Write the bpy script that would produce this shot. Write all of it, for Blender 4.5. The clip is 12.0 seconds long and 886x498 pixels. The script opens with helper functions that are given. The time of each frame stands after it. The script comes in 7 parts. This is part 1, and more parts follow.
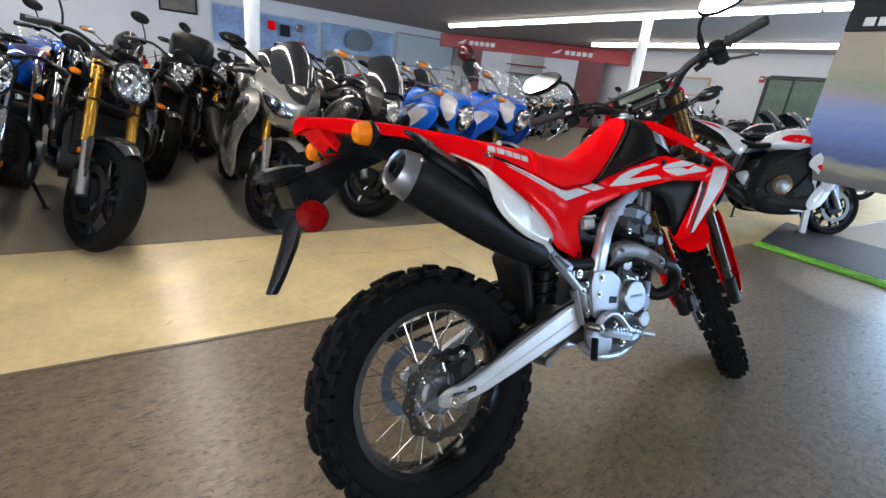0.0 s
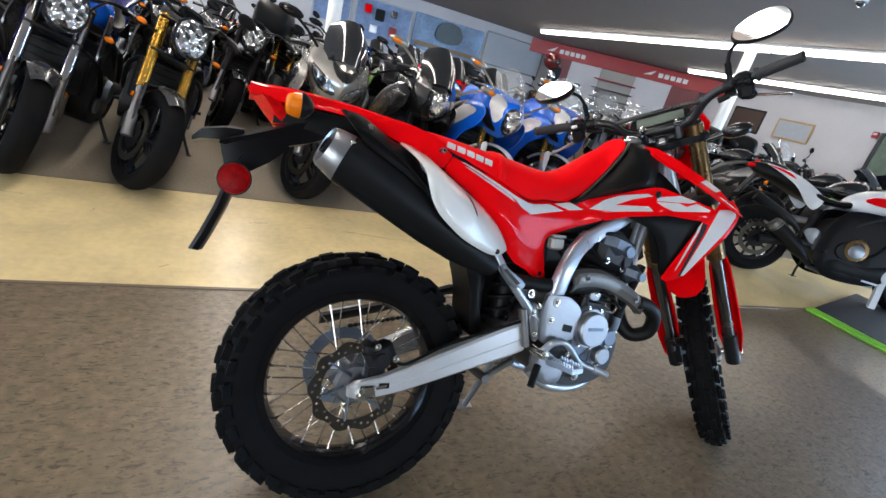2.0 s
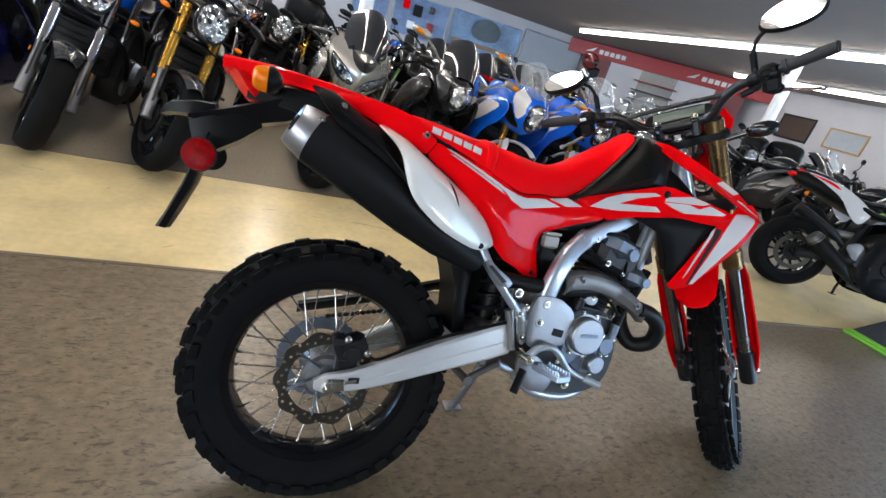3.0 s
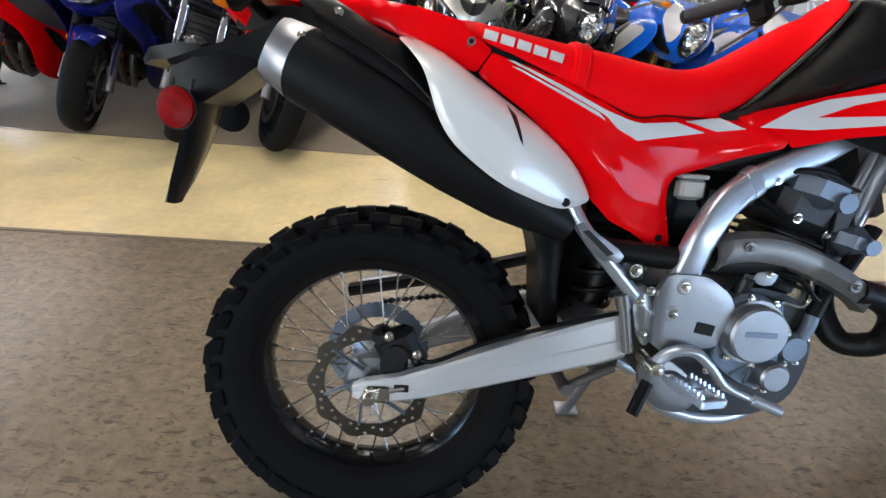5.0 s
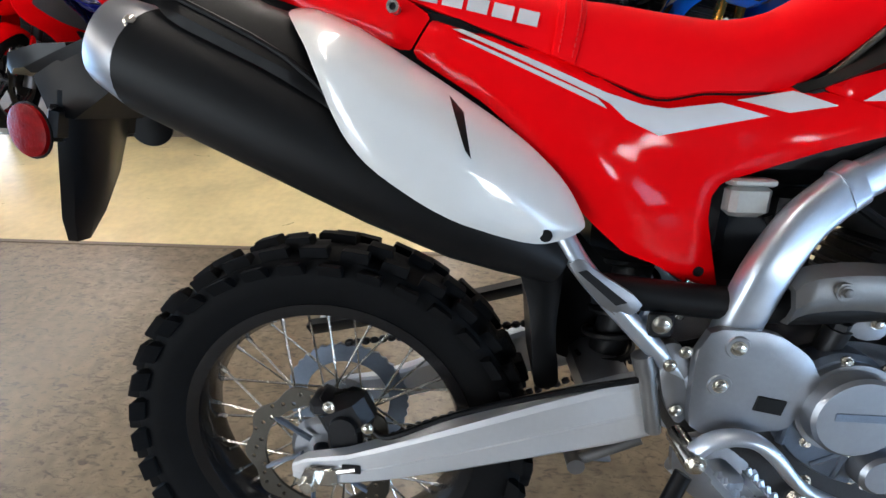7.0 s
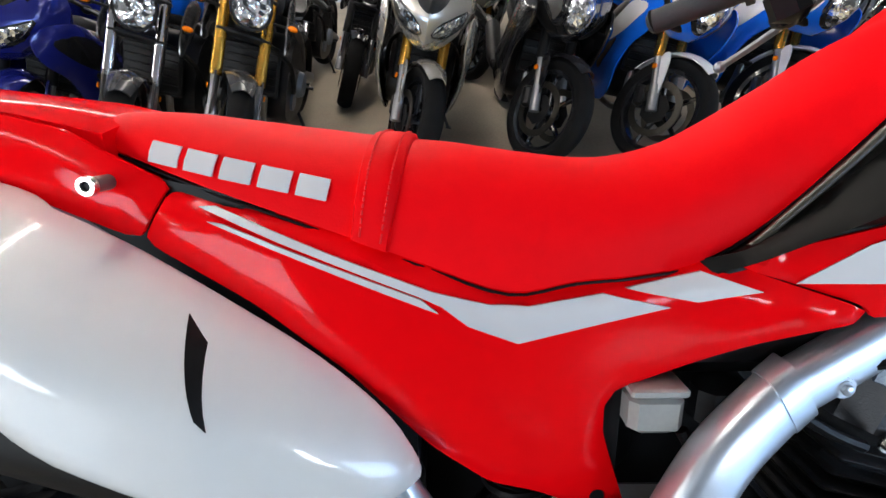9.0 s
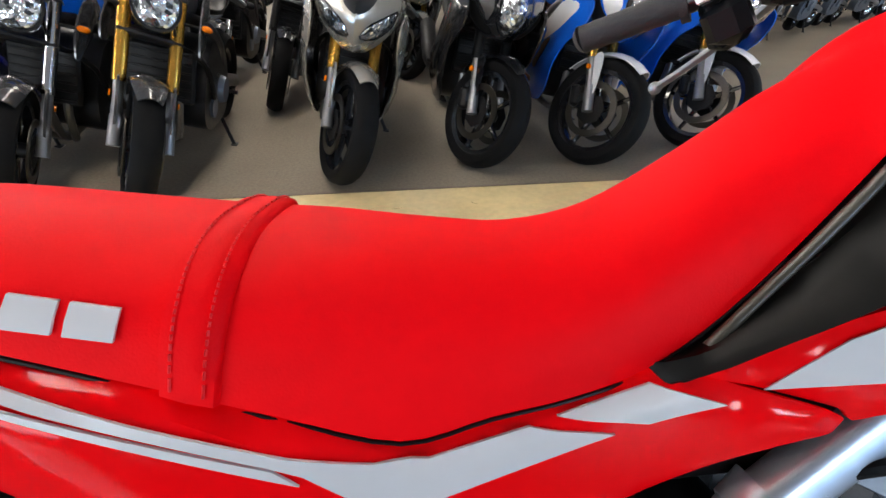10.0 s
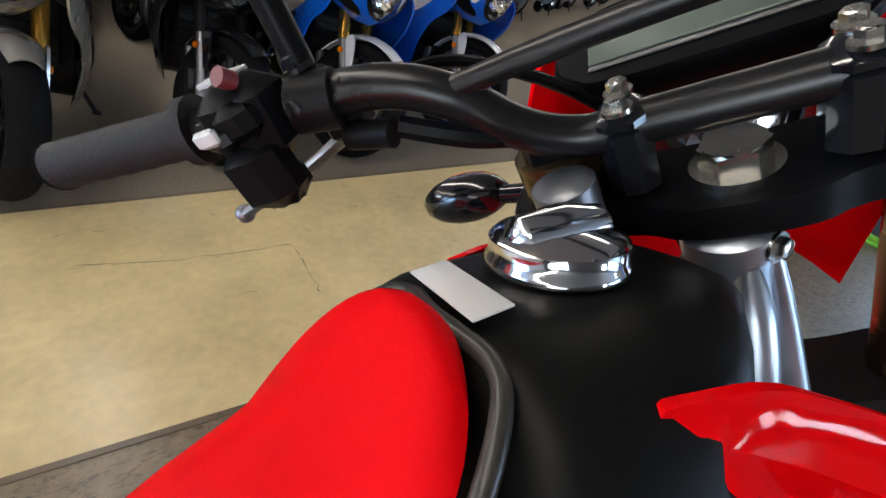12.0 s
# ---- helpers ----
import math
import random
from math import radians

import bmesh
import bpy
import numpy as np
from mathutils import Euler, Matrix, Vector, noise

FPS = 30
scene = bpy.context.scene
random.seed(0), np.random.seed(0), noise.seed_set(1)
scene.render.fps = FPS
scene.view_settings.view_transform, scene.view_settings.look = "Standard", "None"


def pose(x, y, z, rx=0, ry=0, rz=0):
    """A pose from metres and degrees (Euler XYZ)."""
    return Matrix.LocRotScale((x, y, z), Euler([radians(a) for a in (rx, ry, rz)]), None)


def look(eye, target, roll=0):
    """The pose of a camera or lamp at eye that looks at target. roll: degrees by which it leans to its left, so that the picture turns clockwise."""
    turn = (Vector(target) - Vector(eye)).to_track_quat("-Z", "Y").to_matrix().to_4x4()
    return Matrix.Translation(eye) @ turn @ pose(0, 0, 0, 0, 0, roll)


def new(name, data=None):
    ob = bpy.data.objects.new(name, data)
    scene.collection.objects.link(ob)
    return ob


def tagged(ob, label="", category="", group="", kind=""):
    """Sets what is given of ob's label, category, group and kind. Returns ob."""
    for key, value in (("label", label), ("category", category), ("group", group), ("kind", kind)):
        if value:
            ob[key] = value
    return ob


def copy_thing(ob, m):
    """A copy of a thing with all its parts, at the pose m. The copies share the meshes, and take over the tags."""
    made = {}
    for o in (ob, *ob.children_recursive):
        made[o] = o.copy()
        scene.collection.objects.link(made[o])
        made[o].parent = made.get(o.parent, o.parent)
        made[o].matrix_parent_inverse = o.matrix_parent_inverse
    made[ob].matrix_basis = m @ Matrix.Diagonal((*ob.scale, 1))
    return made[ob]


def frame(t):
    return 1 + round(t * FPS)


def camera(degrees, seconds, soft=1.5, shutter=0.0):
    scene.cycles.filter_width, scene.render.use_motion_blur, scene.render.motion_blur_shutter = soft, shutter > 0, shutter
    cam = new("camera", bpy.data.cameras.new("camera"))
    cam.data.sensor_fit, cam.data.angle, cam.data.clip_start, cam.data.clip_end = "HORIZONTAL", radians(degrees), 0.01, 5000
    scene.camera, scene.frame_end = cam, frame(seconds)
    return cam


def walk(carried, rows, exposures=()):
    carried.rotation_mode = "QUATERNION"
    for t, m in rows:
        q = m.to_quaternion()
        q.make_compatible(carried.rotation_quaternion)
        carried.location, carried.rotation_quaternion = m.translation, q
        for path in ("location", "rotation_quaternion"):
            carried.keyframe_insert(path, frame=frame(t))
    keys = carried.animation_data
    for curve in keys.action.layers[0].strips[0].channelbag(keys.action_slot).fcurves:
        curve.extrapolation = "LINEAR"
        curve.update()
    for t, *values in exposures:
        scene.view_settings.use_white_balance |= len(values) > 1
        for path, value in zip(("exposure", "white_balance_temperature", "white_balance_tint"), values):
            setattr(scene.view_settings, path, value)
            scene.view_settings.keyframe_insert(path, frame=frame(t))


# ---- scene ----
cam = camera(87.1, 12.0)
METRES, EYE, TILT, LEAN, TURN = 1.865, 1.059, -19.895, -6.466, -32.2
ROWS = [
    (0.0, 0.0, 0.0, 0.0, -0.0, 0.0, -0.0),
    (0.5, 0.0464, 0.0048, -0.002, 2.09, 0.22, -3.36),
    (1.0, 0.0938, 0.0123, 0.0061, 4.23, 0.2, -6.8),
    (1.5, 0.1286, 0.019, 0.0092, 6.16, -0.35, -9.07),
    (2.0, 0.1535, 0.0291, 0.0093, 7.23, -0.73, -10.84),
    (2.5, 0.1776, 0.0425, 0.0106, 8.09, -1.02, -12.33),
    (3.0, 0.2095, 0.0739, 0.0138, 10.99, -1.72, -13.69),
    (5.0, 0.2472, 0.2632, 0.0208, 29.68, -9.6, -9.38),
    (5.5, 0.2418, 0.2986, 0.0221, 32.02, -11.69, -7.84),
    (6.0, 0.2398, 0.3338, 0.0301, 34.01, -13.08, -6.91),
    (6.5, 0.2435, 0.3727, 0.0462, 36.43, -13.89, -6.25),
    (8.5, 0.2539, 0.4937, 0.1091, 36.07, -12.08, -5.21),
    (9.0, 0.2481, 0.5328, 0.1429, 32.94, -11.58, -4.57),
    (9.5, 0.2379, 0.5664, 0.1604, 29.99, -11.25, -3.53),
    (10.0, 0.2375, 0.5933, 0.1721, 26.42, -11.65, -3.03),
    (10.5, 0.2538, 0.6271, 0.1843, 21.83, -12.4, -2.8),
    (11.0, 0.2758, 0.67, 0.2066, 15.04, -12.74, -2.94),
    (11.5, 0.299, 0.7117, 0.235, 8.71, -13.45, -3.19),
    (12.0, 0.3133, 0.7504, 0.2664, 2.84, -15.05, -3.1),
]
walk(cam, [(t, pose(0, 0, EYE, TILT, LEAN, TURN) @ pose(METRES * x, METRES * y, METRES * z, 90 + pitch, roll, yaw)) for t, x, y, z, yaw, pitch, roll in ROWS],
     exposures=[(0.0, 0.07), (3.0, 0.18), (5.0, 0.22), (6.5, 0.25), (8.5, 0.33), (9.5, 0.38), (10.0, 0.34), (10.5, 0.24), (11.0, 0.08), (11.5, -0.05), (12.0, -0.17)])

# ---- light ----
X0, X1, Y0, Y1, HC = -9.0, 14.8, -5.0, 16.4, 2.75      # the room
sky = bpy.data.worlds.new("sky")
scene.world = sky
sky.use_nodes = True
_n = sky.node_tree.nodes
_t = _n.new("ShaderNodeTexSky")
_t.sky_type, _t.sun_disc, _t.sun_elevation, _t.sun_rotation = "NISHITA", False, radians(35), radians(150)
_n["Background"].inputs["Strength"].default_value = 0.12
sky.node_tree.links.new(_t.outputs[0], _n["Background"].inputs["Color"])
# daylight in the shop windows: behind the camera's start and at the low-x end
PALE, HAZY, BLUISH = (0.80, 0.90, 1.0), (0.44, 0.69, 1.0), (0.36, 0.62, 1.0)      # hazy light, open blue sky
WINDOWS = [("y", 5.2, 0.8, 1.2, 2.2, 80, PALE), ("y", 9.5, 6.0, 0.3, 2.2, 56, BLUISH), ("y", -4.0, 5.0, 0.3, 2.2, 52, PALE), ("x", 2.6, 4.5, 0.1, 2.3, 90, BLUISH), ("x", 9.5, 4.0, 0.5, 2.2, 190, PALE), ("f", -1.0, 7.0, 0.2, 2.3, 190, HAZY)]
for side, c, w, za, zb, watts, tint in WINDOWS:
    lamp = bpy.data.lights.new("window_daylight", "AREA")
    lamp.shape, lamp.size, lamp.size_y = "RECTANGLE", w - 0.1, zb - za - 0.1
    lamp.energy, lamp.color = watts * w, tint
    ob = new("window_daylight", lamp)
    zc = (za + zb) / 2
    at, to = {"y": ((c, Y0 - 0.1, zc), (c, Y0 + 1, zc)), "x": ((X0 - 0.1, c, zc), (X0 + 1, c, zc)), "f": ((X1 + 0.1, c, zc), (X1 - 1, c, zc))}[side]
    ob.matrix_basis = look(at, to)


# ---- materials ----
def mat(name, col, rough=0.5, metal=0.0, var=0.12, scale=12.0, bump=0.0, bscale=None, coat=0.0, emit=0.0, trans=0.0, alpha=1.0, spec=0.5, rvar=0.08, ecol=None, crough=0.06):
    m = bpy.data.materials.new(name)
    m.use_nodes = True
    nt = m.node_tree
    b = nt.nodes["Principled BSDF"]
    N, L = nt.nodes.new, nt.links.new
    co = N("ShaderNodeTexCoord").outputs["Object"]
    n1, n2 = N("ShaderNodeTexNoise"), N("ShaderNodeTexNoise")
    n1.inputs["Scale"].default_value, n1.inputs["Detail"].default_value = scale, 5
    n2.inputs["Scale"].default_value, n2.inputs["Detail"].default_value = scale * 9, 3
    L(co, n1.inputs["Vector"]), L(co, n2.inputs["Vector"])
    mix = N("ShaderNodeMath")
    mix.operation = "MULTIPLY_ADD"
    mix.inputs[1].default_value = 0.45
    L(n2.outputs["Fac"], mix.inputs[0]), L(n1.outputs["Fac"], mix.inputs[2])
    ramp = N("ShaderNodeMapRange")
    ramp.inputs["From Min"].default_value, ramp.inputs["From Max"].default_value = 0.45, 1.0
    L(mix.outputs[0], ramp.inputs["Value"])
    cm = N("ShaderNodeMix")
    cm.data_type = "RGBA"
    cm.inputs[6].default_value = (*[c * (1 - var) for c in col], 1)
    cm.inputs[7].default_value = (*[min(1, c * (1 + var)) for c in col], 1)
    L(ramp.outputs[0], cm.inputs[0]), L(cm.outputs[2], b.inputs["Base Color"])
    rm = N("ShaderNodeMapRange")
    rm.inputs["To Min"].default_value, rm.inputs["To Max"].default_value = max(0.02, rough - rvar), min(1, rough + rvar)
    L(n1.outputs["Fac"], rm.inputs["Value"]), L(rm.outputs[0], b.inputs["Roughness"])
    b.inputs["Metallic"].default_value, b.inputs["Specular IOR Level"].default_value = metal, spec
    b.inputs["Coat Weight"].default_value, b.inputs["Coat Roughness"].default_value = coat, crough
    b.inputs["Transmission Weight"].default_value, b.inputs["Alpha"].default_value = trans, alpha
    if emit:
        b.inputs["Emission Color"].default_value = (*(ecol or col), 1)
        b.inputs["Emission Strength"].default_value = emit
    if bump:
        n3, bn = N("ShaderNodeTexNoise"), N("ShaderNodeBump")
        n3.inputs["Scale"].default_value, n3.inputs["Detail"].default_value = bscale or scale * 20, 4
        bn.inputs["Strength"].default_value, bn.inputs["Distance"].default_value = bump, 0.002
        L(co, n3.inputs["Vector"]), L(n3.outputs["Fac"], bn.inputs["Height"]), L(bn.outputs[0], b.inputs["Normal"])
    return m


RED = mat("red_plastic", (0.92, 0.002, 0.005), 0.35, var=0.04, scale=6, coat=0.26, spec=0.0, crough=0.06)
RED_SEAT = mat("red_seat_vinyl", (0.94, 0.002, 0.006), 0.55, var=0.04, scale=8, bump=0.16, bscale=700, rvar=0.05, spec=0.07)
WHITE_P = mat("white_plastic", (0.80, 0.80, 0.78), 0.30, var=0.03, scale=6, coat=0.9, crough=0.04)
DECAL = mat("white_decal", (0.62, 0.61, 0.62), 0.35, var=0.03, scale=9)
BLACK_P = mat("black_plastic", (0.006, 0.006, 0.0065), 0.40, var=0.2, scale=9, bump=0.06, bscale=900, spec=0.13)
TAILP = mat("satin_black_mudguard", (0.006, 0.006, 0.007), 0.34, var=0.2, scale=9, bump=0.03, bscale=700, spec=0.2)
BLACK_M = mat("matt_black_steel", (0.007, 0.007, 0.0075), 0.48, metal=0.0, var=0.2, scale=14, bump=0.06, spec=0.2)
RIMP = mat("black_anodised_rim", (0.004, 0.004, 0.005), 0.20, var=0.1, scale=12, spec=0.4)
BLACK_G = mat("gloss_black_paint", (0.012, 0.012, 0.014), 0.12, var=0.1, scale=5, coat=0.6)
RUBBER = mat("tyre_rubber", (0.006, 0.006, 0.0065), 0.68, var=0.25, scale=18, bump=0.12, bscale=400, spec=0.09)
GRIP = mat("grip_rubber", (0.022, 0.021, 0.021), 0.68, var=0.2, scale=30, bump=0.4, bscale=500)
# silver paint; the blue tint stands for window light reflected in it
ALU = mat("silver_painted_frame", (0.58, 0.64, 0.72), 0.32, metal=0.75, var=0.06, scale=10, bump=0.05)
ALU_B = mat("brushed_aluminium", (0.30, 0.31, 0.33), 0.38, metal=0.85, var=0.08, scale=16, bump=0.08, bscale=250)
ENDC = mat("brushed_end_cap", (0.36, 0.37, 0.39), 0.34, metal=0.85, var=0.08, scale=14, bump=0.05)
SWING = mat("satin_swingarm_alloy", (0.68, 0.69, 0.71), 0.42, metal=0.6, var=0.05, scale=14, bump=0.05)
FLAP = mat("glossy_black_mudguard", (0.006, 0.006, 0.007), 0.34, var=0.2, scale=9, spec=0.3)
# grey casting, its colour tinted blue in place of window reflections
CAST = mat("cast_engine_alloy", (0.17, 0.205, 0.26), 0.44, metal=0.6, var=0.12, scale=20, bump=0.25, bscale=500)
# darker copy of the engine alloy; shade in the recesses put into colour
CAST_SHADED = mat("shaded_cast_alloy", (0.045, 0.046, 0.050), 0.50, metal=0.5, var=0.15, scale=20, bump=0.25, bscale=500)
TRIMM = mat("brown_floor_trim", (0.17, 0.125, 0.085), 0.35, var=0.2, scale=14)
GREYM = mat("grey_heat_guard", (0.17, 0.165, 0.16), 0.38, metal=0.6, var=0.1, scale=14, bump=0.1)
CHROME = mat("chrome", (0.78, 0.78, 0.80), 0.10, metal=1.0, var=0.03, scale=10, rvar=0.03)
ZINC = mat("zinc_bolt", (0.62, 0.60, 0.55), 0.25, metal=1.0, var=0.12, scale=60)
DARKM = mat("dark_metal", (0.022, 0.022, 0.024), 0.42, metal=0.6, var=0.2, scale=16)
BAR = mat("satin_black_bar", (0.012, 0.011, 0.011), 0.30, var=0.15, scale=14, bump=0.04, spec=0.5)
BRONZE = mat("bronze_anodised_fork", (0.20, 0.125, 0.055), 0.28, metal=0.85, var=0.08, scale=10)
GOLD = mat("gold_anodised_fork", (0.62, 0.34, 0.06), 0.25, metal=0.9, var=0.06, scale=10)
AMBER = mat("amber_lens", (0.90, 0.20, 0.004), 0.25, var=0.25, scale=60, bump=0.5, bscale=180, coat=0.15, spec=0.15)
RED_LENS = mat("red_lens", (0.75, 0.004, 0.006), 0.2, var=0.35, scale=60, bump=0.5, bscale=160, coat=0.1, spec=0.1)
REFLEX = mat("red_reflector", (0.22, 0.002, 0.003), 0.3, var=0.4, scale=70, bump=0.4, bscale=260, coat=0.02, spec=0.04)
MIRROR = mat("mirror_glass", (0.9, 0.9, 0.9), 0.03, metal=1.0, var=0.01, rvar=0.01)
LCD = mat("lcd_glass", (0.13, 0.155, 0.12), 0.34, var=0.06, scale=10, coat=0.05, spec=0.2)
LABEL = mat("white_label", (0.80, 0.80, 0.78), 0.4, var=0.03)
LAMPGLASS = mat("headlight_glass", (0.50, 0.53, 0.57), 0.08, metal=0.75, var=0.3, scale=18, coat=1.0)
TANKP = mat("satin_black_tank", (0.007, 0.007, 0.0065), 0.42, var=0.2, scale=9, bump=0.05, bscale=900, spec=0.14)
# worn edge; the lighter beige also stands for the highlight along it
LIPP = mat("worn_edging_highlight", (0.05, 0.045, 0.036), 0.34, var=0.2, scale=9, spec=0.5)
DISC = mat("brake_disc_steel", (0.085, 0.078, 0.066), 0.36, metal=0.9, var=0.1, scale=30)
SCREEN = mat("smoked_windscreen", (0.02, 0.022, 0.026), 0.06, var=0.1, coat=1.0)
CLEAR = mat("clear_windscreen", (0.55, 0.6, 0.63), 0.05, var=0.05, coat=0.8, alpha=0.20)
BLUE = mat("blue_paint", (0.006, 0.13, 0.72), 0.2, metal=0.0, var=0.08, scale=5, coat=0.3)
NAVY = mat("deep_blue_paint", (0.012, 0.018, 0.20), 0.16, metal=0.3, var=0.1, scale=5, coat=0.8)
SILVER = mat("champagne_silver_paint", (0.46, 0.43, 0.385), 0.26, metal=0.6, var=0.05, scale=5, coat=0.7)
WHITE = mat("white_paint", (0.75, 0.76, 0.78), 0.18, var=0.03, scale=5, coat=0.7)
GREY = mat("graphite_paint", (0.09, 0.09, 0.095), 0.22, metal=0.5, var=0.1, scale=5, coat=0.6)
OCHRE = mat("gold_metal_flake_paint", (0.33, 0.20, 0.05), 0.2, metal=0.6, var=0.15, scale=12, coat=0.8)
GREEN = mat("lime_green_plastic", (0.22, 0.62, 0.05), 0.4, var=0.08)
WALLP = mat("white_wall_paint", (0.52, 0.52, 0.55), 0.7, var=0.05, scale=1.2, bump=0.05, bscale=60)
CEILP = mat("ceiling_paint", (0.30, 0.275, 0.265), 0.85, var=0.05, scale=1.0, bump=0.1, bscale=40)
POLEP = mat("pole_paint", (0.78, 0.78, 0.77), 0.35, var=0.04)
TUBE = mat("fluorescent_tube", (1, 0.97, 0.93), 0.5, emit=22.0, ecol=(1.0, 0.925, 0.835))
# the same tube made dimmer, to balance light on far wall and floor
TUBE_DIM = mat("dim_fluorescent_tube", (1, 0.97, 0.93), 0.5, emit=13.0, ecol=(1.0, 0.925, 0.835))
BANNER = mat("red_banner", (0.30, 0.006, 0.010), 0.45, var=0.06, scale=2)
MAROON = mat("maroon_panel", (0.13, 0.02, 0.025), 0.5, var=0.1, scale=2)
MATB = mat("black_display_mat", (0.02, 0.02, 0.022), 0.6, var=0.2, scale=20, bump=0.2)


def faceted(m, scale):
    """reflector facets behind a lamp's glass"""
    nt = m.node_tree
    b = nt.nodes["Principled BSDF"]
    co = nt.nodes.new("ShaderNodeTexCoord")
    vo = nt.nodes.new("ShaderNodeTexVoronoi")
    vo.inputs["Scale"].default_value = scale
    nt.links.new(co.outputs["Object"], vo.inputs["Vector"])
    rp = nt.nodes.new("ShaderNodeValToRGB")
    rp.color_ramp.elements[0].position, rp.color_ramp.elements[0].color = 0.15, (0.05, 0.055, 0.06, 1)
    rp.color_ramp.elements[1].position, rp.color_ramp.elements[1].color = 0.75, (0.85, 0.88, 0.92, 1)
    sp = nt.nodes.new("ShaderNodeSeparateColor")
    nt.links.new(vo.outputs["Color"], sp.inputs[0]), nt.links.new(sp.outputs[0], rp.inputs[0]), nt.links.new(rp.outputs[0], b.inputs["Base Color"])
    bn = nt.nodes.new("ShaderNodeBump")
    bn.inputs["Strength"].default_value, bn.inputs["Distance"].default_value = 0.9, 0.01
    nt.links.new(vo.outputs["Distance"], bn.inputs["Height"]), nt.links.new(bn.outputs[0], b.inputs["Normal"])


faceted(LAMPGLASS, 38)


def floor_mat(name, dark, light, fleck, fscale, rough, spots=0.0, coat=0.0):
    m = bpy.data.materials.new(name)
    m.use_nodes = True
    nt = m.node_tree
    b = nt.nodes["Principled BSDF"]
    N, L = nt.nodes.new, nt.links.new
    co = N("ShaderNodeTexCoord").outputs["Object"]
    big, mid, fine, str_, cross = (N("ShaderNodeTexNoise") for _ in range(5))
    for n, s, d in ((big, 1.3, 6), (mid, fscale, 4), (fine, fscale * 4, 3), (str_, fscale * 0.85, 3), (cross, fscale * 0.95, 3)):
        n.inputs["Scale"].default_value, n.inputs["Detail"].default_value = s, d
        L(co, n.inputs["Vector"])
    for n, turn, stretch in ((str_, 0.6, 3.0), (cross, -0.75, 2.4)):
        mp = N("ShaderNodeMapping")
        mp.inputs["Scale"].default_value = (1.0, stretch, 1.0)
        mp.inputs["Rotation"].default_value = (0, 0, turn)
        n.inputs["Distortion"].default_value = 1.2
        L(co, mp.inputs["Vector"]), L(mp.outputs[0], n.inputs["Vector"])
    r1 = N("ShaderNodeValToRGB")
    r1.color_ramp.elements[0].position, r1.color_ramp.elements[0].color = 0.32, (*dark, 1)
    r1.color_ramp.elements[1].position, r1.color_ramp.elements[1].color = 0.68, (*light, 1)
    add = N("ShaderNodeMath")
    add.operation = "MULTIPLY_ADD"
    add.inputs[1].default_value = 0.5
    half = N("ShaderNodeMath")
    half.operation = "MULTIPLY"
    half.inputs[1].default_value = 0.5
    L(big.outputs[0], half.inputs[0]), L(mid.outputs[0], add.inputs[0]), L(half.outputs[0], add.inputs[2]), L(add.outputs[0], r1.inputs[0])
    cur = r1.outputs[0]
    for src, lo, hi, amt in ((str_.outputs[0], 0.56, 0.70, 0.75), (cross.outputs[0], 0.57, 0.71, 0.7), (fine.outputs[0], 0.60, 0.70, 0.5)):
        k = N("ShaderNodeMapRange")
        k.inputs["From Min"].default_value, k.inputs["From Max"].default_value, k.inputs["To Max"].default_value = lo, hi, amt * spots
        L(src, k.inputs[0])
        mx = N("ShaderNodeMix")
        mx.data_type = "RGBA"
        mx.inputs[7].default_value = (*fleck, 1)
        L(k.outputs[0], mx.inputs[0]), L(cur, mx.inputs[6])
        cur = mx.outputs[2]
    L(cur, b.inputs["Base Color"])
    rm = N("ShaderNodeMapRange")
    rm.inputs["To Min"].default_value, rm.inputs["To Max"].default_value = rough - 0.1, rough + 0.12
    L(big.outputs[0], rm.inputs[0]), L(rm.outputs[0], b.inputs["Roughness"])
    b.inputs["Coat Weight"].default_value, b.inputs["Coat Roughness"].default_value = coat, 0.25
    bn = N("ShaderNodeBump")
    bn.inputs["Strength"].default_value, bn.inputs["Distance"].default_value = 0.25, 0.002
    L(mid.outputs[0], bn.inputs["Height"]), L(bn.outputs[0], b.inputs["Normal"])
    return m


VINYL = floor_mat("mottled_brown_vinyl", (0.128, 0.092, 0.053), (0.295, 0.228, 0.142), (0.050, 0.037, 0.023), 30, 0.40, 1.0, 0.4)
CREAM = mat("cream_floor_tile", (0.80, 0.635, 0.33), 0.33, var=0.19, scale=3.2, coat=0.25, crough=0.2, bump=0.04, bscale=60, rvar=0.08)
CRACK = mat("dark_crack", (0.30, 0.22, 0.10), 0.7, var=0.2, scale=30)
CARPET = floor_mat("grey_brown_carpet", (0.21, 0.177, 0.133), (0.32, 0.27, 0.205), (0.15, 0.13, 0.10), 60, 0.85, 0.5)


# ---- mesh building ----
def V(*a):
    return np.array(a, float)


def spline(pts, n=6, closed=False):
    P = [np.array(p, float) for p in pts]
    k, out = len(P), []
    for i in range(k if closed else k - 1):
        a, b, c, d = (P[(i - 1) % k], P[i], P[(i + 1) % k], P[(i + 2) % k]) if closed else (P[max(i - 1, 0)], P[i], P[i + 1], P[min(i + 2, k - 1)])
        for j in range(n):
            t = j / n
            out.append(0.5 * (2 * b + (c - a) * t + (2 * a - 5 * b + 4 * c - d) * t * t + (3 * b - a - 3 * c + d) * t ** 3))
    if not closed:
        out.append(P[-1])
    return out


def chaikin(P, it=2, k=0.22):
    P = [np.array(p, float) for p in P]
    for _ in range(it):
        P = [q for i in range(len(P)) for q in ((1 - k) * P[i] + k * P[(i + 1) % len(P)], k * P[i] + (1 - k) * P[(i + 1) % len(P)])]
    return P


